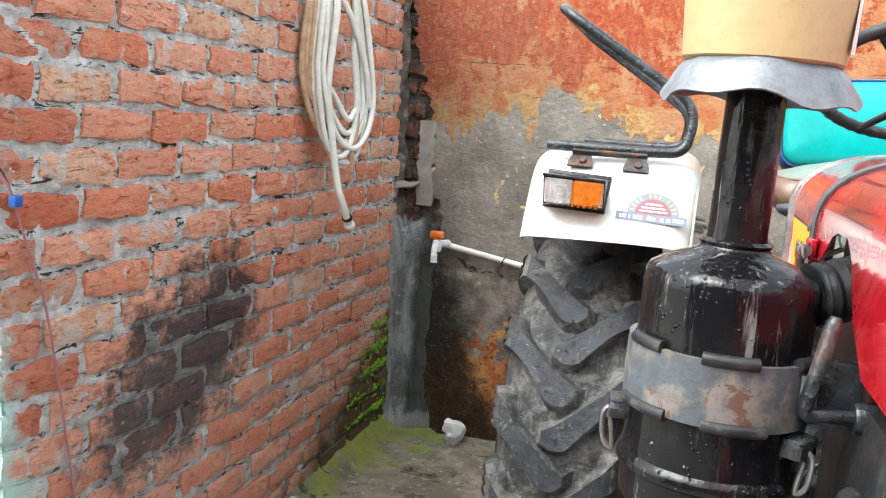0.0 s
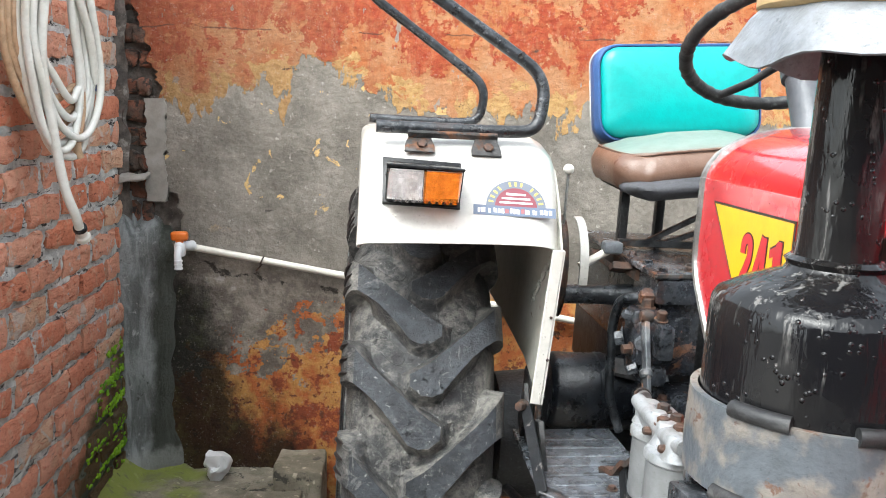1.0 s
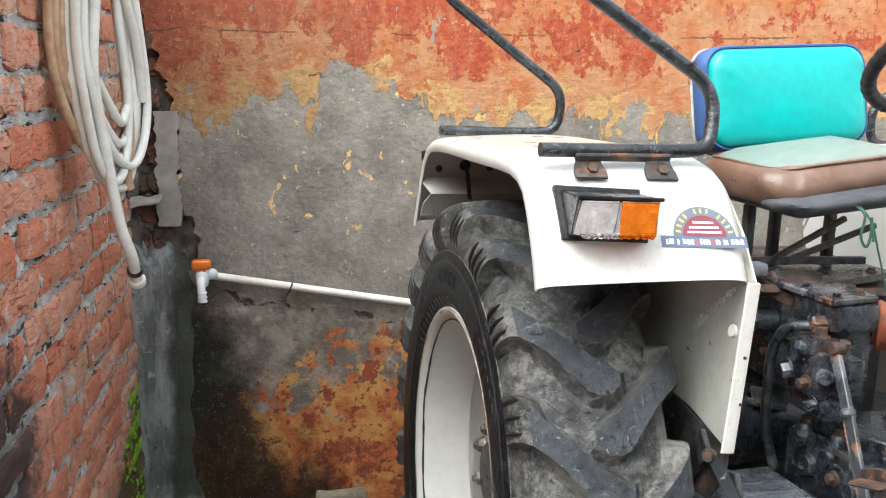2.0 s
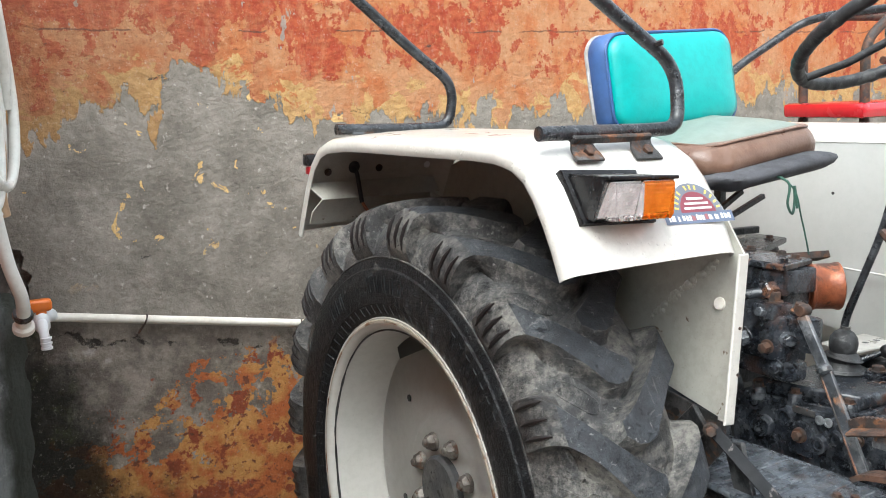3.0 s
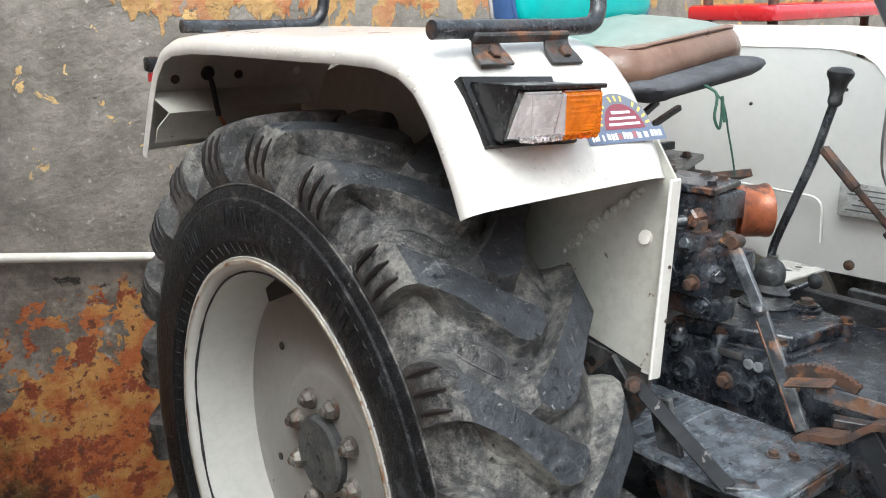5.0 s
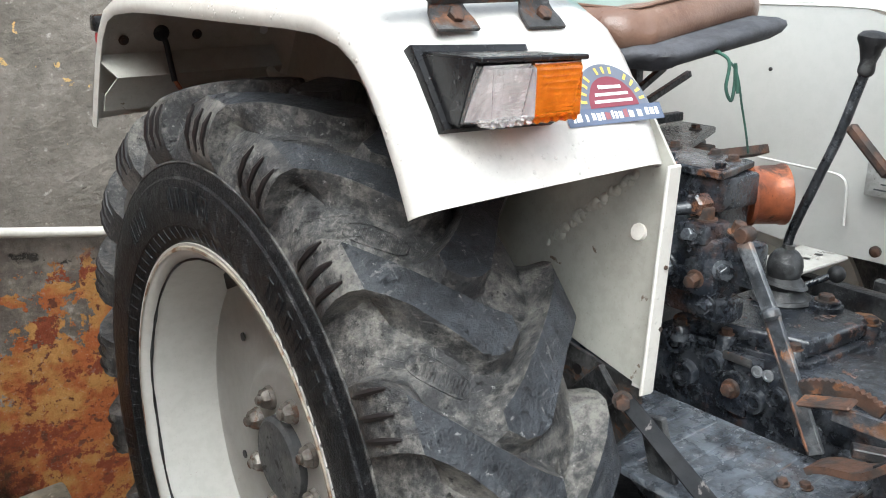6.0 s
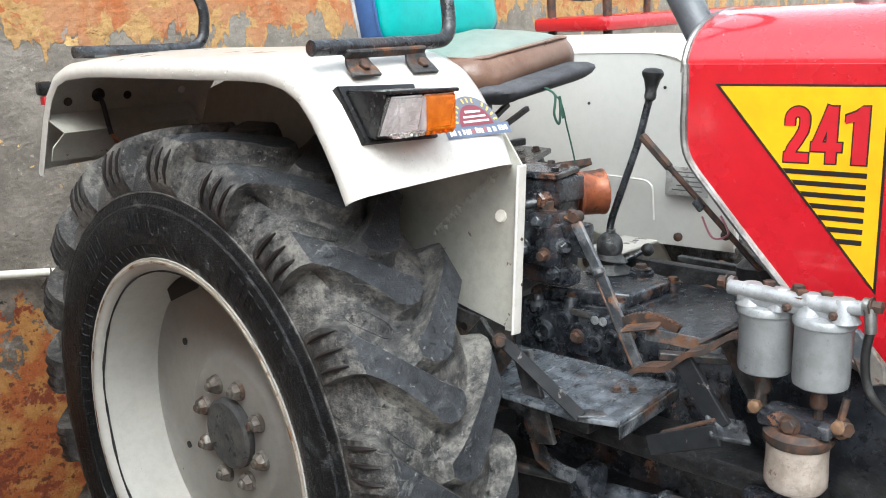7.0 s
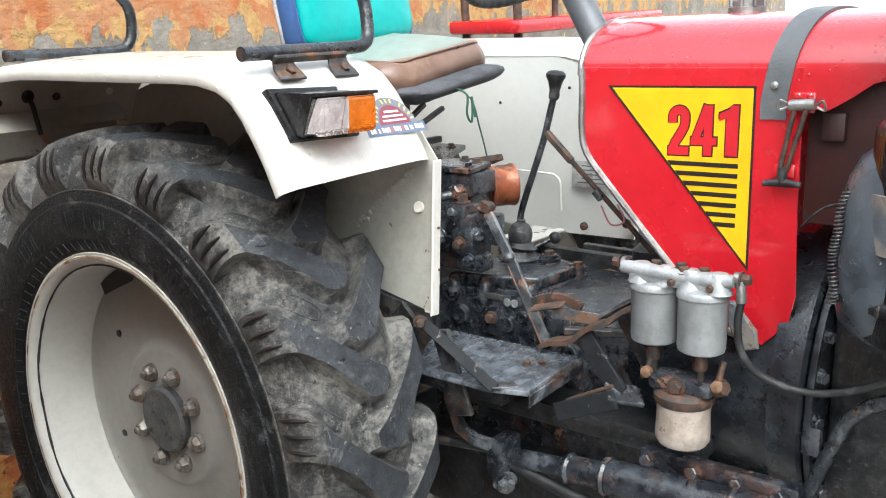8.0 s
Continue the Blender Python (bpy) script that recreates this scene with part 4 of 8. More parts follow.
            for a0, bend in ((42.3, 0.6), (40.2, 1.0), (38.8, 0.5)):
                pts = []
                for k in range(8):
                    q = k / 7
                    h = 0.125 - 0.06 * q
                    pts.append(on_tread(h, a0 - 3.2 * q - bend * math.sin(q * 3.1), tread_radius(h) + 0.0002))
                tube(bm, pts, 0.0007, 4)
            oval = part("mould_mark", bm, TREAD, tyre)
            slot.matrix_local = oval.matrix_local = turn
        else:
            for src in (slot, oval):
                ob = new(src.name.split(".")[0], src.data)
                ob.parent, ob.matrix_local = tyre, turn
    # rim: flanges, well, dished disc, cap and nuts
    rimp = [(0.367, 0.126), (0.371, 0.133), (0.369, 0.139), (0.361, 0.138), (0.354, 0.131), (0.349, 0.124), (0.3455, 0.110), (0.342, 0.085), (0.340, 0.05), (0.333, 0.020), (0.330, -0.06), (0.342, -0.09), (0.352, -0.115), (0.366, -0.128)]
    bm = bmesh.new()
    lathe(bm, rimp + [(r + 0.006, h) for r, h in reversed(rimp)], (cx, HUB_Y, HUB_Z), (out, 0, 0), 80, False)
    rim = part("wheel_rim", bm, RIM, TRACTOR, "cream painted steel wheel rim, rusty at the lip")
    # rusty lip of the flange, and the line of dirt inside it
    bm = bmesh.new()
    lathe(bm, [(0.3640, 0.1400), (0.3690, 0.1405), (0.3735, 0.1360), (0.3715, 0.1290), (0.3650, 0.1280), (0.3620, 0.1340)], (cx, HUB_Y, HUB_Z), (out, 0, 0), 80, False)
    part("rim_lip", bm, RIM_LIP, rim, "chipped rusty rim lip", 50)
    ring, rad = [], []
    for k in range(180):
        a = 2 * math.pi * k / 180
        ring.append(wheel_point(cx + out * (0.1235 + 0.003 * noise.noise(Vector((math.cos(a) * 3, math.sin(a) * 3, 1)))), 0.3475, a))
        rad.append(0.0024 + 0.0022 * noise.noise(Vector((math.cos(a) * 9, math.sin(a) * 9, 5))))
    bm = bmesh.new()
    tube(bm, ring, [max(0.0008, q) for q in rad], 5, True)
    part("dirt_line", bm, IRON_DARK, rim, "line of dirt in the rim's groove")
    disc = [(0.331, 0.006), (0.322, 0.001), (0.300, 0.000), (0.22, 0.004), (0.170, 0.014), (0.156, 0.018), (0.150, 0.026), (0.144, 0.029), (0.10, 0.029), (0.0, 0.029)]
    bm = bmesh.new()
    lathe(bm, disc, (cx, HUB_Y, HUB_Z), (out, 0, 0), 64, False)
    bmesh.ops.solidify(bm, geom=bm.faces[:], thickness=0.008)
    part("wheel_disc", bm, RIM, rim)
    bm = bmesh.new()
    lathe(bm, [(0.073, 0.026), (0.073, 0.042), (0.066, 0.048), (0.0, 0.049)], (cx, HUB_Y, HUB_Z), (out, 0, 0), 36, False)
    part("hub_cap", bm, HUB, rim, "dull dark grey hub face")
    # black plate for the shaded gap under the rim at the disc's cut edge
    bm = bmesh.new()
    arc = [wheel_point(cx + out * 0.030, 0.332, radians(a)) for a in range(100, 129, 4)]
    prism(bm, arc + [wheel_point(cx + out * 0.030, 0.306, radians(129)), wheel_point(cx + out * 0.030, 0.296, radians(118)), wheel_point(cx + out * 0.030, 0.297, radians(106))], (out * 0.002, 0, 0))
    part("gap_shade", bm, DECAL_BLACK, rim)
    for i in range(8):
        a = radians(i * 45 + 27)
        bm = bmesh.new()
        o = wheel_point(cx + out * 0.029, 0.1015, a)
        lathe(bm, [(0.0205, 0), (0.0205, 0.003), (0.0185, 0.008)], o, (out, 0, 0), 20)
        lathe(bm, [(0.0190, 0.006), (0.0165, 0.016), (0.0115, 0.020)], o, (out, 0, 0), 6)
        lathe(bm, [(0.0085, 0.018), (0.0085, 0.025), (0.006, 0.027)], o, (out, 0, 0), 10)
        part("lug_nut", bm, NUT, rim, "grey wheel nut")
    # black discs paint in the shade of holes in the wheel disc
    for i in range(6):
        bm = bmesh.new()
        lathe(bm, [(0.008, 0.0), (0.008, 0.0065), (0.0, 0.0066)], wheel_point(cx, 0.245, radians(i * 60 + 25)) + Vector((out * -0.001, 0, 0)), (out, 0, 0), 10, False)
        part("disc_hole_shade", bm, DECAL_BLACK, rim)
    bm = bmesh.new()
    lathe(bm, [(0.085, -0.02), (0.085, -0.20), (0.150, -0.22), (0.160, -0.30), (0.163, -0.62)], (cx, HUB_Y, HUB_Z), (out, 0, 0), 24)
    part("axle", bm, IRON_DARK, TRACTOR, "black rear axle housing")
    return tyre


rear_wheel(TYRE_X, -1)
rear_wheel(2 * MID - TYRE_X, 1)

# outline of the fender strip, front lip to rear lip: (y, z)
STRIP = [(2.449, 1.183), (2.470, 1.226), (2.495, 1.268), (2.521, 1.305), (2.552, 1.337), (2.592, 1.358), (2.645, 1.369), (2.72, 1.372), (2.85, 1.372), (3.00, 1.373), (3.13, 1.374), (3.23, 1.373),
         (3.32, 1.366), (3.372, 1.350), (3.415, 1.312), (3.447, 1.262), (3.475, 1.205), (3.505, 1.142)]


def fender(xo, xi, label, inside=None, lift_top=0.0):
    """A fender over a rear wheel, from its outer lip at xo to its inner panel at xi."""
    s = 1 if xi > xo else -1
    w = abs(xi - xo)
    bm = bmesh.new()
    rows = []
    n = len(STRIP)
    for i, (y, z) in enumerate(STRIP):
        a, b = STRIP[max(i - 1, 0)], STRIP[min(i + 1, n - 1)]
        t = Vector((0, b[0] - a[0], b[1] - a[1])).normalized()
        nrm = Vector((0, -t.z, t.y))
        row = []
        # rolled outer lip, gently crowned top, rounded inner edge
        for h, d in ((0.004, -0.030), (0.0, -0.022), (0.002, -0.010), (0.010, -0.002), (0.022, 0.003), (0.06, 0.006), (0.12, 0.009), (0.19, 0.011), (0.26, 0.011), (0.31, 0.008), (0.335, 0.003), (0.355, -0.008), (0.368, -0.022), (0.376, -0.040)):
            hh = h * w / 0.376
            row.append(Vector((xo + s * hh, y, z)) + nrm * d + Vector((0, 0, 0.012 * h / 0.376 + lift_top * min(1.0, i / 5))))
        rows.append(row)
    sheet(bm, rows, 0.003)
    fen = part("fender", bm, WHITE, TRACTOR, label, 50)
    # inner panel, with its folded front flange
    bm = bmesh.new()
    xin = xi - s * 0.006
    low, front_low = (0.887, 0.889) if inside else (0.93, 0.90)
    prism(bm, [(xin, 2.447, 1.185), (xin, 2.505, 1.265), (xin, 2.57, 1.325), (xin, 2.70, 1.350 + lift_top), (xin, 3.2, 1.352 + lift_top), (xin, 3.38, 1.30), (xin, 3.47, 1.13), (xin, 3.36, 0.95), (xin, 2.75, low), (xin - s * 0.014, 2.60, low), (xin - s * 0.018, 2.447, front_low)], (s * 0.004, 0, 0))
    pan = part("inner_panel", bm, inside or INNER, TRACTOR, "cream fender side panel, chipped and dirty", 30)
    bm = bmesh.new()
    prism(bm, [(xi - s * 0.022, 2.444, 1.19), (xi, 2.444, 1.19), (xi - s * 0.020, 2.444, 0.898), (xi - s * 0.040, 2.444, 0.90)], (0, 0.006, 0), 0.002, 1)
    prism(bm, [(xi - s * 0.002, 2.446, 1.188), (xi + s * 0.002, 2.446, 1.188), (xi - s * 0.016, 2.446, 0.899), (xi - s * 0.022, 2.446, 0.899)], (0, 0.03, 0))
    part("flange", bm, WHITE, pan, "white folded front edge of the panel", 30)
    bm = bmesh.new()
    tube(bm, [(xin - s * 0.010, 2.49, 1.10), (xin - s * 0.002, 2.49, 1.098)], 0.011, 10)
    part("reflector_stub", bm, PVC, pan)
    for y, z in ((2.452, 1.065), (2.452, 0.985)):
        bm = bmesh.new()
        tube(bm, [(xi - s * 0.015, y - 0.010, z), (xi - s * 0.015, y, z)], 0.003, 6)
        part("rivet", bm, RUST, pan)
    if inside:
        # pressed line under the top edge, on the side that faces the seat
        bm = bmesh.new()
        xs = xi - s * 0.0085
        tube(bm, rounded([(xs, 2.50, 1.20), (xs, 2.54, 1.31), (xs, 2.66, 1.352), (xs, 3.2, 1.356)], 0.06), 0.0035, 6)
        part("pressed_line", bm, inside, pan)
        return fen
    # rough weld across the panel
    bm = bmesh.new()
    rnd = random.Random(3)
    for k in range(46):
        q = k / 45
        p = Vector((xin - s * (0.004 + 0.012 * (1 - q) * 0), 2.655 - 0.15 * q, 1.045 + 0.125 * q)) + Vector((0, rnd.uniform(-0.004, 0.004), rnd.uniform(-0.005, 0.005)))
        bmesh.ops.create_icosphere(bm, subdivisions=1, radius=rnd.uniform(0.003, 0.0085), matrix=Matrix.Translation(p) @ Matrix.Diagonal((0.5, 1, 1, 1)))
    part("weld_bead", bm, INNER, pan, "rough weld bead", 60)
    return fen


FENDER = fender(-0.245, 0.131, "white rear fender with a rolled lip and rain drops")
fender(2 * MID + 0.245, 2 * MID - 0.131, "white rear fender beyond the seat", PANEL, 0.013)


def hood():
    """Red bonnet with a rear cowl that hangs down over the gearbox side."""
    side = [(2.248, 1.349), (2.247, 1.29), (2.247, 1.24), (2.236, 1.195), (2.185, 1.135), (2.08, 1.022), (1.985, 0.925), (1.935, 0.898), (1.90, 0.892), (1.86, 0.935), (1.850, 0.985), (1.857, 1.13), (1.860, 1.349)]
    # body of the bonnet: sections from the cowl forward, with an arch over the air hose
    low_edge = [(2.30, 1.318), (1.862, 1.318), (1.86, 1.285), (1.815, 1.285), (1.75, 1.333), (1.70, 1.352), (1.65, 1.33), (1.58, 1.25), (1.50, 1.20), (0.9, 1.18)]
    bm = bmesh.new()
    rows = []
    ys = [2.25, 2.246, 2.20, 2.12, 2.0, 1.9, 1.862, 1.859, 1.82, 1.79, 1.76, 1.73, 1.70, 1.67, 1.64, 1.61, 1.58, 1.54, 1.5, 1.35, 1.2, 1.05, 0.95]
    for y in ys:
        wide = 0.2225 if y > 1.86 else 0.2225 - 0.03 * min(1, (1.86 - y) / 0.6)
        top = 1.440 - 0.006 * (y > 2.247)
        low = next(z0 + (z1 - z0) * (y0 - y) / (y0 - y1) for (y0, z0), (y1, z1) in zip(low_edge, low_edge[1:]) if y1 <= y)
        row = []
        for k in range(21):
            a = math.pi * k / 20
            c, q = math.cos(a), math.sin(a)
            row.append((MID - wide * math.copysign(abs(c) ** 0.78, c), y, 1.335 + (top - 1.335) * q ** 0.9))
        row = [(MID - wide, y, min(low, 1.334)), (MID - wide, y, min(low, 1.334) * 0.5 + 0.6675)] + row + [(MID + wide, y, min(low, 1.334) * 0.5 + 0.6675), (MID + wide, y, min(low, 1.334))]
        rows.append(row)
    sheet(bm, rows, 0.004)
    bon = part("bonnet", bm, RED, TRACTOR, "glossy red bonnet beaded with rain", 50)
    for sgn in (-1, 1):
        bm = bmesh.new()
        xs = MID + sgn * 0.2225
        prism(bm, [(xs - sgn * 0.003, y, z) for y, z in side], (sgn * 0.004, 0, 0), 0.0009, 1)
        cowl = part("cowl_side", bm, RED_SIDE, TRACTOR, "red cowl side panel with a yellow triangle decal", 30)
        # pale edging along the rear edge
        bm = bmesh.new()
        tube(bm, spline([(xs + sgn * 0.001, y, z) for y, z in side[:8]], 4), 0.0065, 8)
        part("edge_trim", bm, STEEL, cowl, "dull metal edging")
        decal(cowl, xs + sgn * 0.0014, sgn)
    # the dull metal edging runs on over the top of the bonnet's rear end
    bm = bmesh.new()
    arch = []
    for k in range(21):
        a = math.pi * k / 20
        c, q = math.cos(a), math.sin(a)
        arch.append((MID - 0.2235 * math.copysign(abs(c) ** 0.78, c), 2.251, 1.335 + 0.1 * q ** 0.9))
    tube(bm, arch, 0.0062, 8)
    part("edge_trim", bm, STEEL, bon, "dull metal edging")
    return bon


def decal(parent, x, s):
    """Yellow triangle with a dark border, the model number and a row of bars."""
    o = s * 0.0006
    bm = bmesh.new()
    prism(bm, [(x, 2.195, 1.3180), (x, 1.932, 1.3200), (x, 1.930, 1.0165)], (o, 0, 0))
    part("triangle_border", bm, DECAL_BLACK, parent)
    bm = bmesh.new()
    prism(bm, [(x + o, 2.186, 1.3145), (x + o, 1.936, 1.3165), (x + o, 1.934, 1.026)], (o, 0, 0))
    part("triangle_decal", bm, YELLOW, parent, "yellow triangle decal")
    for k in range(7):
        bm = bmesh.new()
        z = 1.193 - k * 0.0165
        y1 = 2.199 - (1.319 - z) * 0.868 - 0.011
        prism(bm, [(x + 2 * o, y1, z), (x + 2 * o, 1.955, z + 0.001), (x + 2 * o, 1.955, z - 0.0065), (x + 2 * o, y1 - 0.006, z - 0.0075)], (o, 0, 0))
        part("decal_bar", bm, DECAL_BLACK, parent)
    # the number in tall condensed digits: a red fill over a slightly wider dark outline
    def ribbon(bm, line, half, lift):
        """A flat stroke of even width along a line."""
        line = [Vector((p, q, 0)) for p, q in line]
        left, right = [], []
        for k, p in enumerate(line):
            d = (line[min(k + 1, len(line) - 1)] - line[max(k - 1, 0)]).normalized()
            nrm = Vector((-d.y, d.x, 0))
            left.append(p + nrm * half)
            right.append(p - nrm * half)
        vs = [[bm.verts.new((p.x, p.y, lift)) for p in edge] for edge in (left, right)]
        for k in range(len(line) - 1):
            bm.faces.new((vs[0][k], vs[0][k + 1], vs[1][k + 1], vs[1][k]))
    two = [(0.0078, 0.054), (0.0078, 0.063)] + [(0.0190 - 0.0112 * math.cos(math.pi * k / 10), 0.0645 + 0.0112 * math.sin(math.pi * k / 10)) for k in range(11)] + [(0.0302, 0.056), (0.0285, 0.047), (0.0215, 0.034), (0.0130, 0.021), (0.0090, 0.010)]
    for mat_, lift, nm, grow, lab in ((DECAL_BLACK, 0.0, "number_outline", 0.0022, "thin dark outline of the number"), (DECAL_RED, 0.0006, "model_number", 0.0, "red number on the yellow decal")):
        bm = bmesh.new()
        ribbon(bm, two, 0.0072 + grow, 0.0)
        ribbon(bm, [(0.0010 - grow, 0.0070), (0.0375 + grow, 0.0070)], 0.0070 + grow, 0.0001)
        ribbon(bm, [(0.0705, -grow), (0.0705, 0.083 + grow)], 0.0072 + grow, 0.0)
        ribbon(bm, [(0.0410 - grow, 0.0240), (0.0855 + grow, 0.0240)], 0.0065 + grow, 0.0001)
        ribbon(bm, [(0.0690, 0.083 + grow), (0.0640, 0.0690), (0.0475, 0.0230)], 0.0064 + grow, 0.0002)
        one = [(0.101, 0.0), (0.121, 0.0), (0.121, 0.083), (0.109, 0.083), (0.104, 0.076), (0.089, 0.070), (0.089, 0.058), (0.101, 0.062)]
        cy, cz = 0.107, 0.045
        one = [(p + math.copysign(grow, p - cy), q + math.copysign(grow, q - cz)) for p, q in one]
        prism(bm, [(p, q, -0.0003) for p, q in one], (0, 0, 0.0006))
        for v in bm.verts:
            u, w, d = v.co
            v.co = Vector((x + s * (0.0016 + lift + d), 2.0785 - u if s < 0 else 1.955 + u, 1.203 + w + 0.025 * u if s < 0 else 1.203 + w))
        bmesh.ops.recalc_face_normals(bm, faces=bm.faces[:])
        part(nm, bm, mat_, parent, lab, 30)


hood()


def bar(name, a, b, wide, thick, material, parent, label="", up=(0, 0, 1), bevel=0.0015):
    """A flat bar from a to b; up: roughly the way its broad side faces."""
    a, b = Vector(a), Vector(b)
    t = (b - a).normalized()
    n = (Vector(up) - t * t.dot(Vector(up))).normalized()
    m = Matrix((t, n.cross(t) * -1, n)).transposed().to_4x4()
    m.translation = (a + b) / 2
    bm = bmesh.new()
    box(bm, (-(b - a).length / 2, -wide / 2, -thick / 2), ((b - a).length / 2, wide / 2, thick / 2), bevel, 1, m)
    return part(name, bm, material, parent, label, 30)


def rod(name, pts, r, material, parent, label="", n=10, category="", group=""):
    bm = bmesh.new()
    tube(bm, pts, r, n)
    return part(name, bm, material, parent, label, 40, category, group)


def turned(name, profile, origin, axis, material, parent, label="", n=28, cap=True):
    bm = bmesh.new()
    lathe(bm, profile, origin, axis, n, cap)
    return part(name, bm, material, parent, label)


def block(name, a, b, bevel, material, parent, label="", turn=None):
    bm = bmesh.new()
    box(bm, a, b, bevel, 2, turn)
    return part(name, bm, material, parent, label)


# ---- fittings on the fenders ----
def on_fender(x, z, lift=0.0):
    """A place on the sloping front of the right fender."""
    h = (x + 0.245) / 0.376
    z0 = z - 0.012 * h
    for (ya, za), (yb, zb) in zip(STRIP, STRIP[1:]):
        if za <= z0 <= zb:
            k = (z0 - za) / (zb - za)
            y = ya + (yb - ya) * k
            n = Vector((0, -(zb - za), yb - ya)).normalized()
            return Vector((x, y, z)) + n * (0.011 + lift)
    return Vector((x, STRIP[0][0], z))


def hand_rail(side):
    """Bent tube hoop on a fender with its two clamp brackets."""
    def at(x, y, z):
        return (x, y, z) if side < 0 else (2 * MID - x, y, z)
    path = [at(-0.219, 2.561, 1.3880), at(0.02, 2.568, 1.3925), at(0.088, 2.572, 1.397), at(0.103, 2.595, 1.50), at(-0.015, 2.603, 1.573), at(-0.215, 2.61, 1.695), at(-0.24, 2.70, 1.715), at(-0.25, 3.17, 1.715), at(-0.235, 3.25, 1.700),
            at(-0.035, 3.300, 1.575), at(0.083, 3.300, 1.495), at(0.070, 3.300, 1.400), at(0.0, 3.300, 1.393), at(-0.225, 3.300, 1.3905)]
    rail = rod("hand_rail", rounded(path, 0.055, 7), 0.0120, BLACK_WORN, TRACTOR, "bent black tube hoop on the fender", 14)
    bar("rail_base", at(-0.190, 3.298, 1.3835), at(0.055, 3.298, 1.3865), 0.016, 0.010, BLACK_WORN, rail, bevel=0.002)
    # one bent strip under the tube: a web with two feet that lie on the fender's shoulder
    bar("rail_base", at(-0.160, 2.556, 1.3800), at(0.010, 2.560, 1.3830), 0.014, 0.014, RUSTY_BLACK, rail, "rusty strip under the tube", up=(0, -0.5, 0.8), bevel=0.002)
    for x in (-0.137, -0.012):
        bm = bmesh.new()
        prof = [(2.566, 1.386, 0.021), (2.560, 1.380, 0.021), (2.558, 1.370, 0.022), (2.554, 1.3625, 0.025), (2.545, 1.3545, 0.028), (2.534, 1.345, 0.028)]
        rows = [[at(x - w, y, z), at(x, y, z), at(x + w, y, z)] for y, z, w in prof]
        sheet(bm, rows, 0.004)
        part("rail_bracket", bm, RUSTY_BLACK, rail, "rust-spotted bent bracket", 50)
        bolt("bracket_bolt", at(x + 0.004, 2.5480, 1.3575), (0, -0.76, 0.65), 0.0085, RUST, rail, label="rusty bolt")
    bm = bmesh.new()
    tube(bm, [at(0.045, 2.588, 1.536), at(0.05, 2.576, 1.540)], 0.005, 6)
    part("stop_screw", bm, DECAL_BLACK, rail)
    return rail


hand_rail(-1)
hand_rail(1)


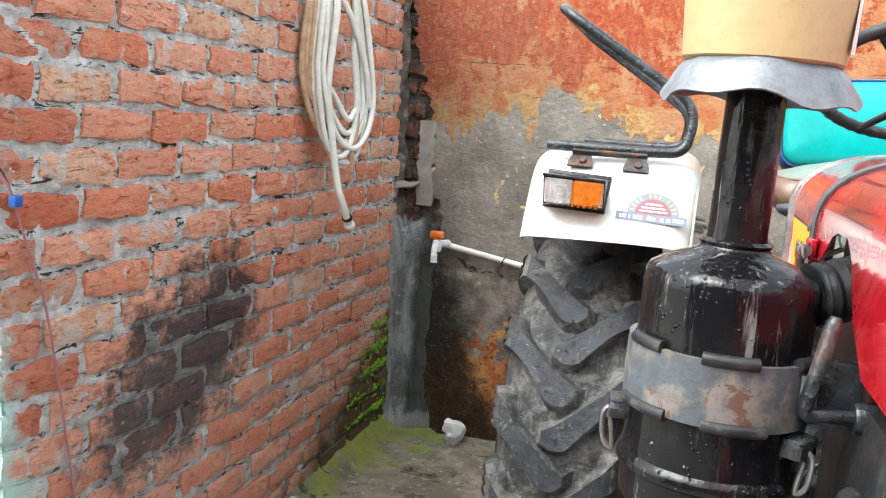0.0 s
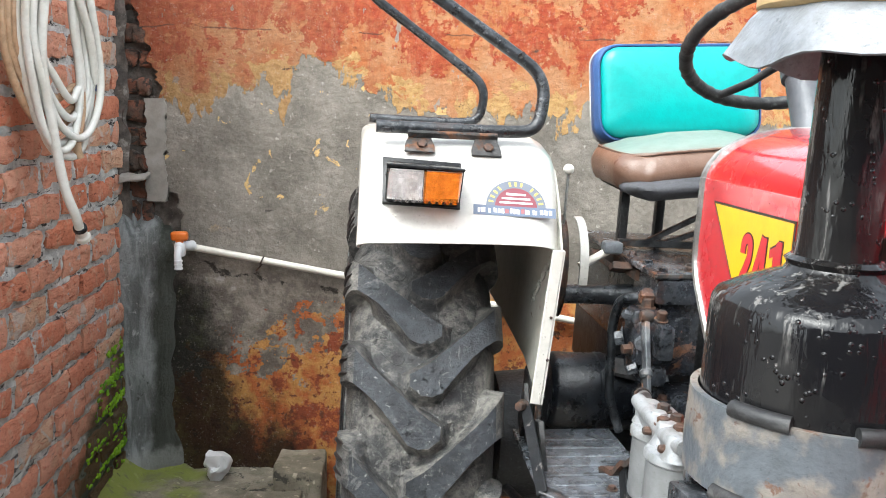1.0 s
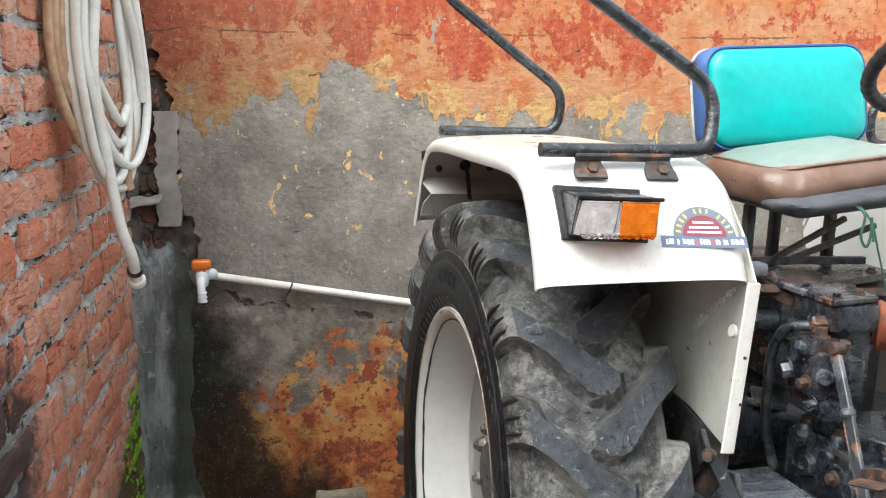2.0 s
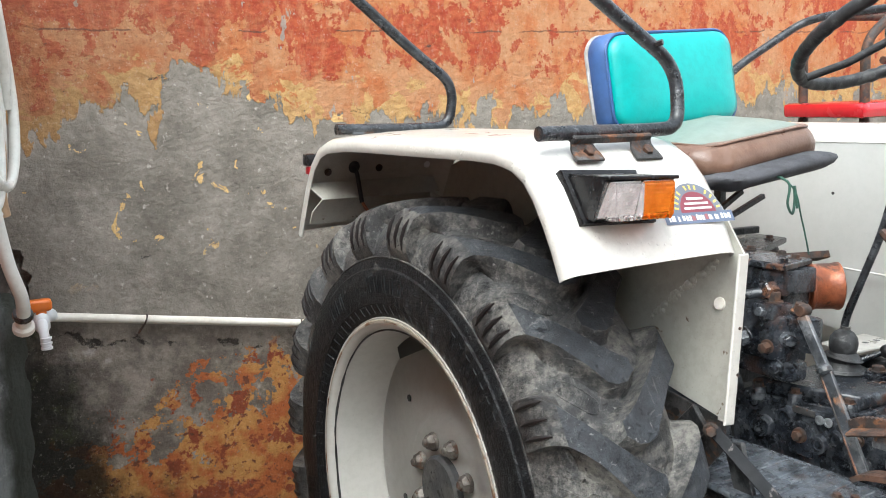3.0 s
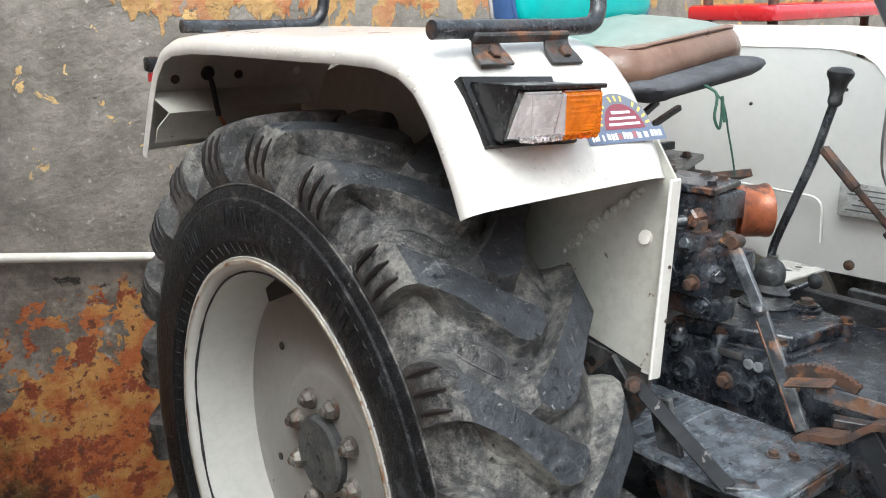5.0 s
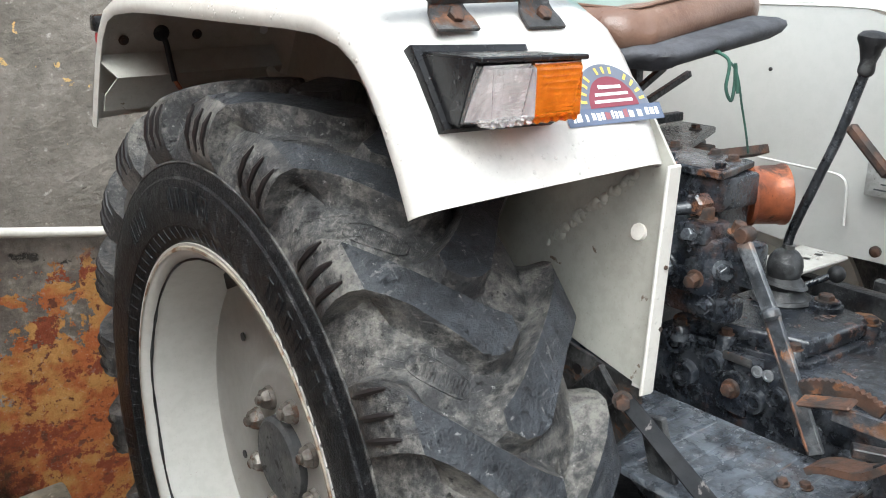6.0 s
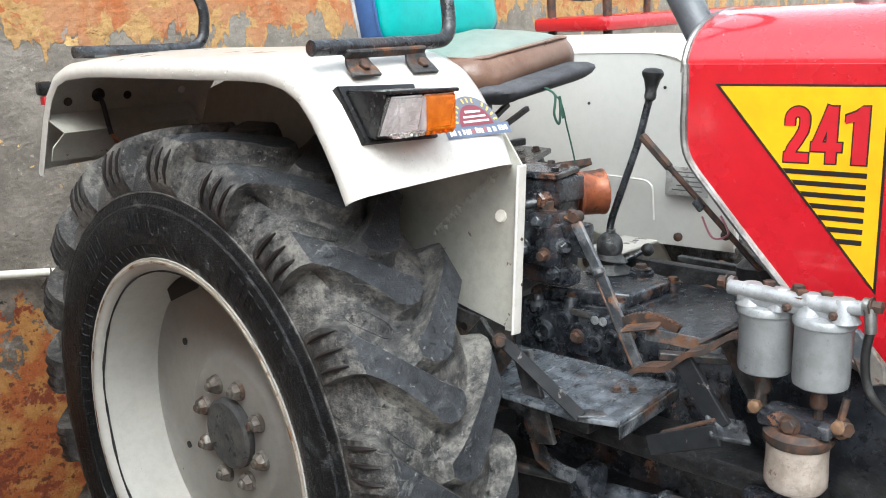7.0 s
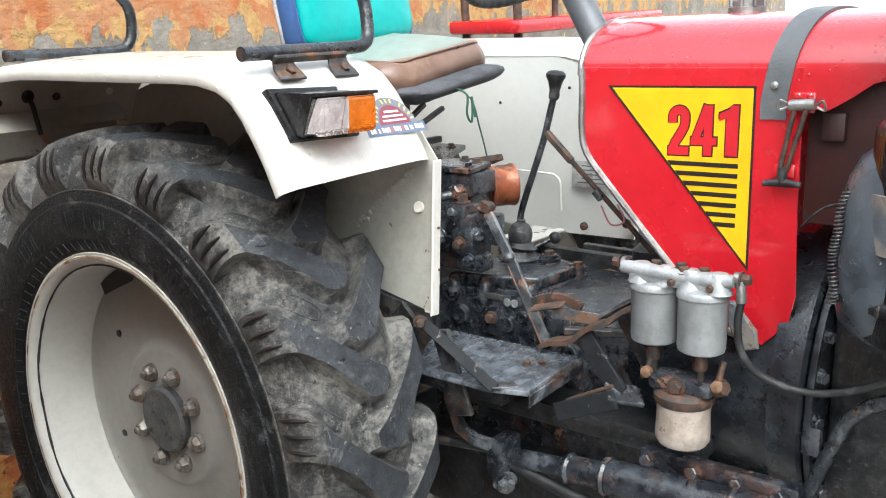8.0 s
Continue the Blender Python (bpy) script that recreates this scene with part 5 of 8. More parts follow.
def side_lamp():
    """Indicator: a back plate on the sloping fender, a wedge-shaped housing with a hood lip, a clear and an amber lens."""
    bm = bmesh.new()
    prism(bm, [(-0.2046, 2.523, 1.3355), (-0.0604, 2.5125, 1.3325), (-0.0626, 2.461, 1.2545), (-0.2025, 2.469, 1.2570)], (0, 0.016, -0.009), 0.003, 2)
    lamp = part("side_lamp", bm, PLASTIC_BLACK, TRACTOR, "black indicator lamp with clear and amber lens, wet")
    bm = bmesh.new()
    back = [(-0.1965, 2.528, 1.3280), (-0.0645, 2.518, 1.3255), (-0.0670, 2.474, 1.2600), (-0.1955, 2.482, 1.2620)]
    front = [(-0.1995, 2.424, 1.3280), (-0.0640, 2.422, 1.3262), (-0.0650, 2.452, 1.2590), (-0.1985, 2.452, 1.2605)]
    a, b = [bm.verts.new(p) for p in back], [bm.verts.new(p) for p in front]
    bm.faces.new(a), bm.faces.new(b[::-1])
    for k in range(4):
        bm.faces.new((a[k], a[(k + 1) % 4], b[(k + 1) % 4], b[k]))
    bmesh.ops.recalc_face_normals(bm, faces=bm.faces[:])
    bmesh.ops.bevel(bm, geom=bm.edges[:], offset=0.0025, segments=2, affect="EDGES")
    part("housing", bm, PLASTIC_BLACK, lamp)
    bar("hood_lip", (-0.2000, 2.4235, 1.3268), (-0.0630, 2.4215, 1.3248), 0.011, 0.0055, PLASTIC_BLACK, lamp, up=(0, 0, 1), bevel=0.0015)
    for x0, x1, in0, in1, m, nm, lab in ((-0.1975, -0.1340, 0.0095, 0.0, CLEAR, "clear_lens", "clear ribbed lens"), (-0.1334, -0.0660, 0.0, 0.0070, AMBER, "amber_lens", "amber ribbed lens")):
        bm = bmesh.new()
        n = 8
        face = []
        for k in range(n):
            for d, off in ((0.08, 0.0006), (0.5, 0.0), (0.92, 0.0006)):
                q = (k + d) / n
                face.append((2.4152 + 0.0012 * q + off, 1.3178 - 0.0500 * q))
        prof = [(2.4560, 1.2640, 0.0), (2.4280, 1.3215, 0.0)] + [(y, z, 1.0) for y, z in face]
        lo = [bm.verts.new((x0 + in0 * w, y, z)) for y, z, w in prof]
        hi = [bm.verts.new((x1 - in1 * w, y, z)) for y, z, w in prof]
        for k in range(len(prof)):
            j = (k + 1) % len(prof)
            bm.faces.new((lo[k], lo[j], hi[j], hi[k]))
        bm.faces.new(lo[::-1]), bm.faces.new(hi)
        bmesh.ops.triangulate(bm, faces=[f for f in bm.faces if len(f.verts) > 4])
        bmesh.ops.recalc_face_normals(bm, faces=bm.faces[:])
        lens = part(nm, bm, m, lamp, lab, 25)
        bm = bmesh.new()
        prism(bm, [(x0 + 0.004, 2.4222, 1.3205), (x1 - 0.001, 2.4222, 1.3205), (x1 - 0.001, 2.4490, 1.2665), (x0 + 0.004, 2.4490, 1.2665)], (0, 0.0012, 0.0006), 0.0002, 1)
        part("reflector", bm, REFLECTOR, lens)
        bm = bmesh.new()
        for k in range(5):
            x = x0 + in0 + 0.005 + (x1 - in1 - x0 - in0 - 0.010) * k / 4
            tube(bm, [(x, 2.4185, 1.2672), (x, 2.4380, 1.2660)], 0.0042, 8)
        part("drip_edge", bm, m, lens)


side_lamp()


def dealer_sticker():
    """Half-round sticker over a blue strip; its number and lines are plain bars."""
    def patch(pts, lift):
        bm = bmesh.new()
        bm.faces.new([bm.verts.new(on_fender(x, z, lift)) for x, z in pts])
        return bm
    cx, cz, r = 0.040, 1.2555, 0.055
    st = part("dealer_sticker", patch([(cx - 0.078, 1.239), (cx + 0.073, 1.239), (cx + 0.073, 1.256), (cx - 0.078, 1.256)], 0.0012), DECAL_BLUE, FENDER, "faded blue and maroon sticker")
    fan = [(cx + r * math.cos(math.pi * k / 20), cz + r * 0.80 * math.sin(math.pi * k / 20)) for k in range(21)]
    part("sticker_arc", patch(fan, 0.0012), STICKER_GREY, FENDER)
    fan = [(cx + 0.7 * r * math.cos(math.pi * k / 20), cz + 0.56 * r * math.sin(math.pi * k / 20)) for k in range(21)]
    part("sticker_centre", patch(fan, 0.0017), plain("decal_maroon", (0.17, 0.030, 0.045), 0.4), FENDER)
    letters = plain("decal_letters", (0.60, 0.43, 0.09), 0.4)
    for k in range(13):
        if k in (4, 8):
            continue
        a = math.pi * (0.94 - 0.88 * k / 12)
        c, q = math.cos(a), math.sin(a)
        pts = []
        for dr, dt in ((0.77, -0.04), (0.77, 0.04), (0.93, 0.04), (0.93, -0.04)):
            t = a + dt
            pts.append((cx + dr * r * math.cos(t), cz + 0.8 * dr * r * math.sin(t)))
        part("number_bar", patch(pts, 0.0019), letters, FENDER)
    for z, w in ((1.2600, 0.030), (1.2672, 0.026), (1.2744, 0.018)):
        part("text_bar", patch([(cx - w, z), (cx + w, z), (cx + w, z + 0.0030), (cx - w, z + 0.0030)], 0.0022), DECAL_WHITE, FENDER)
    rnd = random.Random(31)
    x = cx - 0.070
    while x < cx + 0.066:
        w = rnd.uniform(0.0035, 0.0085)
        low = 1.2428 + rnd.uniform(0.0, 0.0012)
        part("text_bar", patch([(x, low), (x + w, low), (x + w, low + rnd.uniform(0.0060, 0.0090)), (x, low + 0.0078)], 0.0017), DECAL_WHITE if rnd.random() < 0.8 else STICKER_MAROON, FENDER)
        x += w + rnd.choice((0.0016, 0.0020, 0.0060))


dealer_sticker()


def under_fender():
    """What hangs inside the right fender at its rear: brace, wire, bolts and tail lamp."""
    bm = bmesh.new()
    sheet(bm, [[(-0.236, 3.435, 1.262), (0.10, 3.435, 1.270)], [(-0.240, 3.420, 1.250), (0.10, 3.420, 1.257)], [(-0.220, 3.400, 1.226), (0.10, 3.400, 1.234)], [(-0.236, 3.425, 1.196), (0.10, 3.425, 1.204)], [(-0.236, 3.440, 1.166), (0.10, 3.440, 1.174)]], 0.003)
    part("fender_brace", bm, INNER, FENDER, "bent sheet brace", 20)
    wire = rod("lamp_wire", spline([(-0.130, 3.42, 1.300), (-0.126, 3.405, 1.285), (-0.122, 3.40, 1.25), (-0.118, 3.395, 1.215)], 6), 0.0055, RUBBER, FENDER, "black lamp wire")
    rod("wire_end", spline([(-0.118, 3.395, 1.217), (-0.108, 3.39, 1.198), (-0.094, 3.385, 1.178), (-0.085, 3.38, 1.160)], 5), 0.0040, COPPER, FENDER, "bare brown wire end")
    turned("wire_grommet", [(0.013, 0), (0.015, 0.003), (0.010, 0.006)], (-0.131, 3.412, 1.301), (0, -1, -0.25), RUBBER, FENDER, "", 16)
    # rolled cover of the far spring, in bare cream sheet
    for r, z in ((0.060, 1.262), (0.072, 1.244), (0.060, 1.226)):
        ring = [(0.095 + r * math.cos(radians(a)), 3.30 + r * math.sin(radians(a)), z - 0.0002 * a) for a in range(150, 371, 11)]
        rod("rolled_rib", ring, 0.009, INNER, FENDER, "", 8)
    # daylight through a hole, put in as a white disc
    turned("hole_daylight", [(0.0085, 0), (0.0085, 0.0015), (0.006, 0.002)], (0.068, 3.405, 1.302), (0, -1, -0.3), TAP_WHITE, FENDER, "white disc for daylight through a hole in the sheet", 9)
    for x, z in ((-0.20, 1.29), (-0.065, 1.297)):
        bolt("brace_bolt", (x, 3.408, z), (0, -1, -0.3), 0.006, RUST, FENDER)
    block("tail_lamp", (-0.234, 3.455, 1.302), (-0.17, 3.485, 1.332), 0.006, PLASTIC_BLACK, TRACTOR, "black tail lamp")
    block("tail_lens", (-0.228, 3.458, 1.282), (-0.19, 3.480, 1.301), 0.003, DECAL_RED, FENDER, "red tail lens")


under_fender()


# ---- seat ----
def rounded_rect(w, h, r, n=6):
    out = []
    for cx, cz, a0 in ((w - r, h - r, 0), (-w + r, h - r, 90), (-w + r, -h + r, 180), (w - r, -h + r, 270)):
        for k in range(n + 1):
            a = radians(a0 + 90 * k / n)
            out.append((cx + r * math.cos(a), cz + r * math.sin(a)))
    return out


def cushion(bm, centre, w, h, r, layers, turn):
    """A padded slab: rows of (depth along its normal, inset)."""
    rings = []
    for d, inset in layers:
        rings.append([bm.verts.new(Vector(centre) + turn @ Vector((x, -d, z))) for x, z in rounded_rect(w - inset, h - inset, max(r - inset, 0.01))])
    n = len(rings[0])
    for a, b in zip(rings, rings[1:]):
        for k in range(n):
            bm.faces.new((a[k], a[(k + 1) % n], b[(k + 1) % n], b[k]))
    bm.faces.new(rings[0][::-1])
    bm.faces.new(rings[-1])
    return bm


def seat():
    lean = Matrix.Rotation(radians(-4.5), 3, "Y") @ Matrix.Rotation(radians(-8), 3, "X")
    c = (0.516, 3.055, 1.500)
    bm = bmesh.new()
    cushion(bm, c, 0.208, 0.123, 0.05, [(-0.022, 0.012), (-0.024, 0.004), (-0.016, 0.0), (-0.010, 0.004)], lean)
    back = part("backrest", bm, GREY_FOAM, TRACTOR, "turquoise vinyl seat back with blue sides")
    bm = bmesh.new()
    cushion(bm, c, 0.207, 0.120, 0.05, [(-0.012, 0.004), (-0.006, 0.0), (0.030, 0.002), (0.042, 0.012)], lean)
    part("side_band", bm, NAVY, back, "blue vinyl side band")
    bm = bmesh.new()
    cushion(bm, c, 0.195, 0.109, 0.045, [(0.038, 0.0), (0.050, 0.001), (0.059, 0.007), (0.065, 0.022), (0.069, 0.05), (0.071, 0.08)], lean)
    part("front_pad", bm, TEAL, back, "turquoise vinyl pad", 70)
    ring = [Vector(c) + lean @ Vector((x, -0.045, z)) for x, z in rounded_rect(0.199, 0.113, 0.048)]
    bm = bmesh.new()
    tube(bm, ring, 0.0035, 6, True)
    part("piping", bm, NAVY, back)
    # seat cushion: green top, brown skirt, dark base cloth, sunk on its right side
    cc = Vector((0.485, 2.835, 1.345))

    def sunk(x):
        k = max(0.0, min(1.0, (x + 0.17) / 0.20))
        return 0.040 * k * k * (3 - 2 * k)

    def cush(name, w, h, r, layers, material, label, parent, sag, shift=(0, 0, 0)):
        bm = bmesh.new()
        rings = []
        for z, inset in layers:
            ring_ = []
            for x, y in rounded_rect(w - inset, h - inset, max(r - inset, 0.012), 14):
                k = (h - y) / (2 * h)
                wrinkle = 0.011 * noise.noise(Vector((x * 13, y * 13, z * 26))) + 0.005 * noise.noise(Vector((x * 34, y * 34, z * 18)))
                ring_.append(bm.verts.new(cc + Vector(shift) + Vector((x + wrinkle, y + wrinkle, z - sag * k ** 2 + sunk(x) + 0.5 * wrinkle))))
            rings.append(ring_)
        n = len(rings[0])
        for a, b in zip(rings, rings[1:]):
            for q in range(n):
                bm.faces.new((a[q], a[(q + 1) % n], b[(q + 1) % n], b[q]))
        bm.faces.new(rings[0][::-1]), bm.faces.new(rings[-1])
        return part(name, bm, material, parent, label, 60)
    base = cush("seat_cushion", 0.186, 0.180, 0.075, [(-0.078, 0.080), (-0.074, 0.052), (-0.066, 0.026), (-0.056, 0.008), (-0.047, 0.0), (-0.040, 0.003), (-0.034, 0.016)], CHARCOAL, "seat cushion with pale green top and brown sides", TRACTOR, 0.010, (0.012, -0.012, 0))
    cush("cushion_skirt", 0.186, 0.152, 0.076, [(-0.048, 0.010), (-0.040, 0.001), (-0.026, -0.006), (-0.010, -0.008), (0.006, -0.002), (0.016, 0.005), (0.025, 0.013)], BROWN, "creased brown vinyl skirt", base, 0.012, (0, 0.020, 0))
    cush("cushion_top", 0.176, 0.143, 0.072, [(0.017, 0.0), (0.023, 0.003), (0.029, 0.015), (0.035, 0.045), (0.038, 0.085), (0.039, 0.125)], MINT, "pale green vinyl top", base, 0.016, (0, 0.020, 0))
    rng = [cc + Vector((x, y + 0.020, 0.024 - 0.014 * ((0.16 - y) / 0.32) ** 2 + sunk(x))) for x, y in rounded_rect(0.177, 0.144, 0.072, 8)]
    bm = bmesh.new()
    tube(bm, rng, 0.0028, 6, True)
    part("cushion_piping", bm, BROWN, base)
    # stand of angle iron on a rusty spring plate
    stand = block("seat_stand", (0.33, 2.78, 1.095), (0.66, 3.02, 1.112), 0.004, RUST, TRACTOR, "rusty iron seat stand")
    for x, y in ((0.352, 2.86), (0.46, 2.93), (0.60, 2.93)):
        block("stand_leg", (x, y, 1.11), (x + 0.020, y + 0.022, 1.272), 0.002, IRON_DARK, stand)
    bar("stand_stay", (0.35, 2.852, 1.155), (0.64, 2.852, 1.158), 0.016, 0.016, IRON_DARK, stand)
    bar("stand_stay", (0.40, 2.85, 1.150), (0.58, 2.85, 1.25), 0.012, 0.012, IRON_DARK, stand)
    bar("stand_stay", (0.44, 2.855, 1.150), (0.66, 2.855, 1.235), 0.012, 0.012, IRON_DARK, stand)
    bar("spring_plate", (0.30, 2.72, 1.120), (0.68, 2.70, 1.112), 0.035, 0.016, RUST, stand, up=(0, 0.4, 1))
    bar("spring_plate", (0.31, 2.80, 1.140), (0.37, 2.66, 1.100), 0.022, 0.024, RUST, stand)
    rod("cord", spline([(0.447, 2.66, 1.30), (0.447, 2.62, 1.285), (0.440, 2.615, 1.245), (0.452, 2.612, 1.225), (0.462, 2.616, 1.25), (0.458, 2.615, 1.28), (0.466, 2.612, 1.235)], 8), 0.0026, ROPE, TRACTOR, "green cord hanging from the seat")
    rod("cord_tail", spline([(0.455, 2.65, 1.30), (0.460, 2.615, 1.27), (0.478, 2.610, 1.215), (0.492, 2.608, 1.175), (0.502, 2.606, 1.140)], 8), 0.0018, ROPE, TRACTOR, "thin green cord")


seat()


# ---- steering ----
def steering():
    hub = Vector((0.52, 2.443, 1.574))
    ax = Vector((0, 0.508, 0.861)).normalized()
    u, v = Vector((1, 0, 0)), Vector((0, 0.861, -0.508)).normalized()
    ring, rad = [], []
    for k in range(150):
        a = 2 * math.pi * k / 150
        ring.append(hub + ax * 0.006 + (u * math.cos(a) + v * math.sin(a)) * 0.194)
        rad.append(0.0118 + 0.0016 * abs(math.sin(k * 0.9)) + 0.0006 * math.sin(k * 2.3))
    bm = bmesh.new()
    tube(bm, ring, rad, 12, True)
    wheel = part("steering_wheel", bm, RUBBER, TRACTOR, "black steering wheel wrapped in tape", 60)
    for k in range(3):
        a = radians(113.7 + 120 * k)
        d = u * math.cos(a) + v * math.sin(a)
        rod("spoke", [hub + d * 0.02 - ax * 0.006, hub + d * 0.11 - ax * 0.008, hub + d * 0.190 + ax * 0.004], 0.0078, RUBBER, wheel)
    turned("steering_hub", [(0.03, -0.03), (0.036, -0.012), (0.036, 0.004), (0.030, 0.016), (0.014, 0.022)], hub, ax, BLACK_WORN, wheel)
    turned("steering_column", [(0.030, -0.34), (0.030, -0.06), (0.036, -0.058), (0.036, -0.034), (0.030, -0.03)], hub, ax, COLUMN, TRACTOR, "grey steering column")


steering()


# ---- air cleaner ----
def air_cleaner():
    c = Vector((0.176, 1.62, 0))
    up = (0, 0, 1)
    body = turned("air_cleaner", [(0.092, 0.985), (0.103, 0.992), (0.104, 1.030), (0.110, 1.034), (0.111, 1.042), (0.108, 1.048), (0.104, 1.052), (0.103, 1.262), (0.102, 1.276), (0.098, 1.284), (0.075, 1.297), (0.044, 1.309), (0.041, 1.314), (0.044, 1.319), (0.039, 1.323)], c, up, BLACK, TRACTOR, "wet black oil-bath air cleaner", 56)
    turned("stem", [(0.037, 1.315), (0.0355, 1.33), (0.0345, 1.505)], c, up, BLACK, body, "black stem with red paint showing", 32)
    # clamp strap with rolled rubber edges
    turned("clamp_strap", [(0.105, 1.116), (0.1115, 1.116), (0.1130, 1.150), (0.1120, 1.194), (0.105, 1.194)], c, up, STRAP_GREY, body, "scuffed grey clamp strap", 56, False)
    for z, spans in ((1.196, ((205, 232), (258, 290), (318, 345))), (1.118, ((200, 240), (262, 300)))):
        for a0, a1 in spans:
            pts = [c + Vector((0.1105 * math.cos(radians(a)), 0.1105 * math.sin(radians(a)), z)) for a in np.linspace(a0, a1, 9)]
            rod("rubber_roll", pts, 0.0078, RUBBER, body, "rolled black rubber")
    for a in (188, 330):
        p = c + Vector((0.113 * math.cos(radians(a)), 0.113 * math.sin(radians(a)), 1.062))
        d = Vector((math.cos(radians(a)), math.sin(radians(a)), 0))
        bm = bmesh.new()
        tube(bm, spline([p + d * 0.002 + Vector((0, 0, 0.035)), p + d * 0.018 + Vector((0, 0, 0.025)), p + d * 0.016 + Vector((0, 0, -0.01)), p + d * 0.004 + Vector((0, 0, -0.02)), p + d * 0.010 + Vector((0, 0, 0.02))], 6), 0.0035, 7)
        part("wire_clip", bm, STEEL, body, "steel wire clip")
        box_m = Matrix.Translation(p + Vector((0, 0, 0.035))) @ Matrix.Rotation(radians(a), 4, "Z")
        block("clip_plate", (-0.012, -0.022, -0.012), (0.014, 0.022, 0.012), 0.003, BLACK_WORN, body, "", box_m)
    # coil spring round the strap on the rear side
    c2 = Vector((0.190, 1.664, 0))
    turned("rear_chamber", [(0.030, 0.975), (0.074, 0.982), (0.093, 1.005), (0.101, 1.050), (0.103, 1.100), (0.100, 1.160), (0.091, 1.205), (0.076, 1.236), (0.050, 1.256), (0.020, 1.262)], c2, up, SCUFFED, body, "scuffed blue-black rounded rear chamber", 48)
    pts = []
    for k in range(300):
        z = 1.032 + 0.160 * k / 299
        a = radians(124) + 0.06 * math.sin(k * 0.04)
        q = 2 * math.pi * k / 10
        rr = 0.1085 - 3.0 * max(0.0, z - 1.12) ** 2 - 1.5 * max(0.0, 1.08 - z) ** 2 + 0.0055 * math.cos(q)
        pts.append(c2 + Vector((rr * math.cos(a), rr * math.sin(a), z)) + Vector((-math.sin(a), math.cos(a), 0)) * 0.0055 * math.sin(q))
    rod("coil_spring", pts, 0.0018, IRON_DARK, body, "dark coil spring", 6)
    # tin rain collar and the beige dust bowl
    bm = bmesh.new()
    rows = []
    for i, (r, z) in enumerate(((0.114, 1.489), (0.105, 1.505), (0.096, 1.522), (0.086, 1.534), (0.030, 1.538))):
        row = []
        for k in range(49):
            a = 2 * math.pi * k / 48
            wob = (0.006 * math.sin(3 * a + 0.8) + 0.004 * math.sin(7 * a)) * (1 - i / 4)
            row.append(c + Vector(((r + wob * 0.6) * math.cos(a), (r + wob * 0.6) * math.sin(a), z + wob)))
        rows.append(row)
    sheet(bm, rows, 0.0025)
    part("tin_collar", bm, SHEET_GREY, body, "dented grey tin collar", 50)
    bowl = turned("dust_bowl", [(0.086, 1.530), (0.092, 1.534), (0.094, 1.56), (0.098, 1.612), (0.102, 1.616), (0.103, 1.630), (0.099, 1.634), (0.096, 1.66), (0.08, 1.685), (0.02, 1.70)], c, up, BEIGE, body, "beige plastic pre-cleaner bowl", 48)
    bm = bmesh.new()
    pts = [(335, 1.545), (350, 1.548), (352, 1.61), (338, 1.608)]
    bm.faces.new([bm.verts.new(c + Vector((0.0985 * math.cos(radians(a)), 0.0985 * math.sin(radians(a)), z))) for a, z in pts])
    part("bowl_label", bm, DECAL_WHITE, body, "torn white label")
    # ribbed rubber hose to the engine
    bm = bmesh.new()
    path = spline([(0.27, 1.645, 1.262), (0.31, 1.66, 1.272), (0.35, 1.69, 1.285), (0.42, 1.74, 1.295)], 14)
    tube(bm, path, [0.036 + 0.004 * math.sin(k * 1.7) for k in range(len(path))], 20)
    part("air_hose", bm, RUBBER, body, "black ribbed air hose", 60)
    # hand lever and the bracket behind it
    rod("lever_grip", [(0.2715, 1.545, 1.150), (0.288, 1.545, 1.250), (0.2890, 1.545, 1.257)], [0.0085, 0.0095, 0.006], BLACK_WORN, TRACTOR, "worn steel hand lever", 12)
    rod("lever_shaft", rounded([(0.2715, 1.545, 1.155), (0.271, 1.55, 1.140), (0.33, 1.56, 1.142), (0.42, 1.57, 1.147)], 0.012), 0.0085, BLACK_WORN, TRACTOR, "black lever shaft", 10)
    turned("lever_collar", [(0.017, 0), (0.019, 0.006), (0.019, 0.03), (0.015, 0.034)], (0.325, 1.56, 1.142), (1, 0.1, 0.05), BLACK_WORN, TRACTOR)
    block("lever_bracket", (0.272, 1.575, 1.12), (0.37, 1.60, 1.20), 0.006, IRON, TRACTOR, "black lever bracket")
    block("lever_bracket", (0.262, 1.55, 1.145), (0.285, 1.58, 1.185), 0.004, STEEL, TRACTOR, "bright steel fork")


air_cleaner()


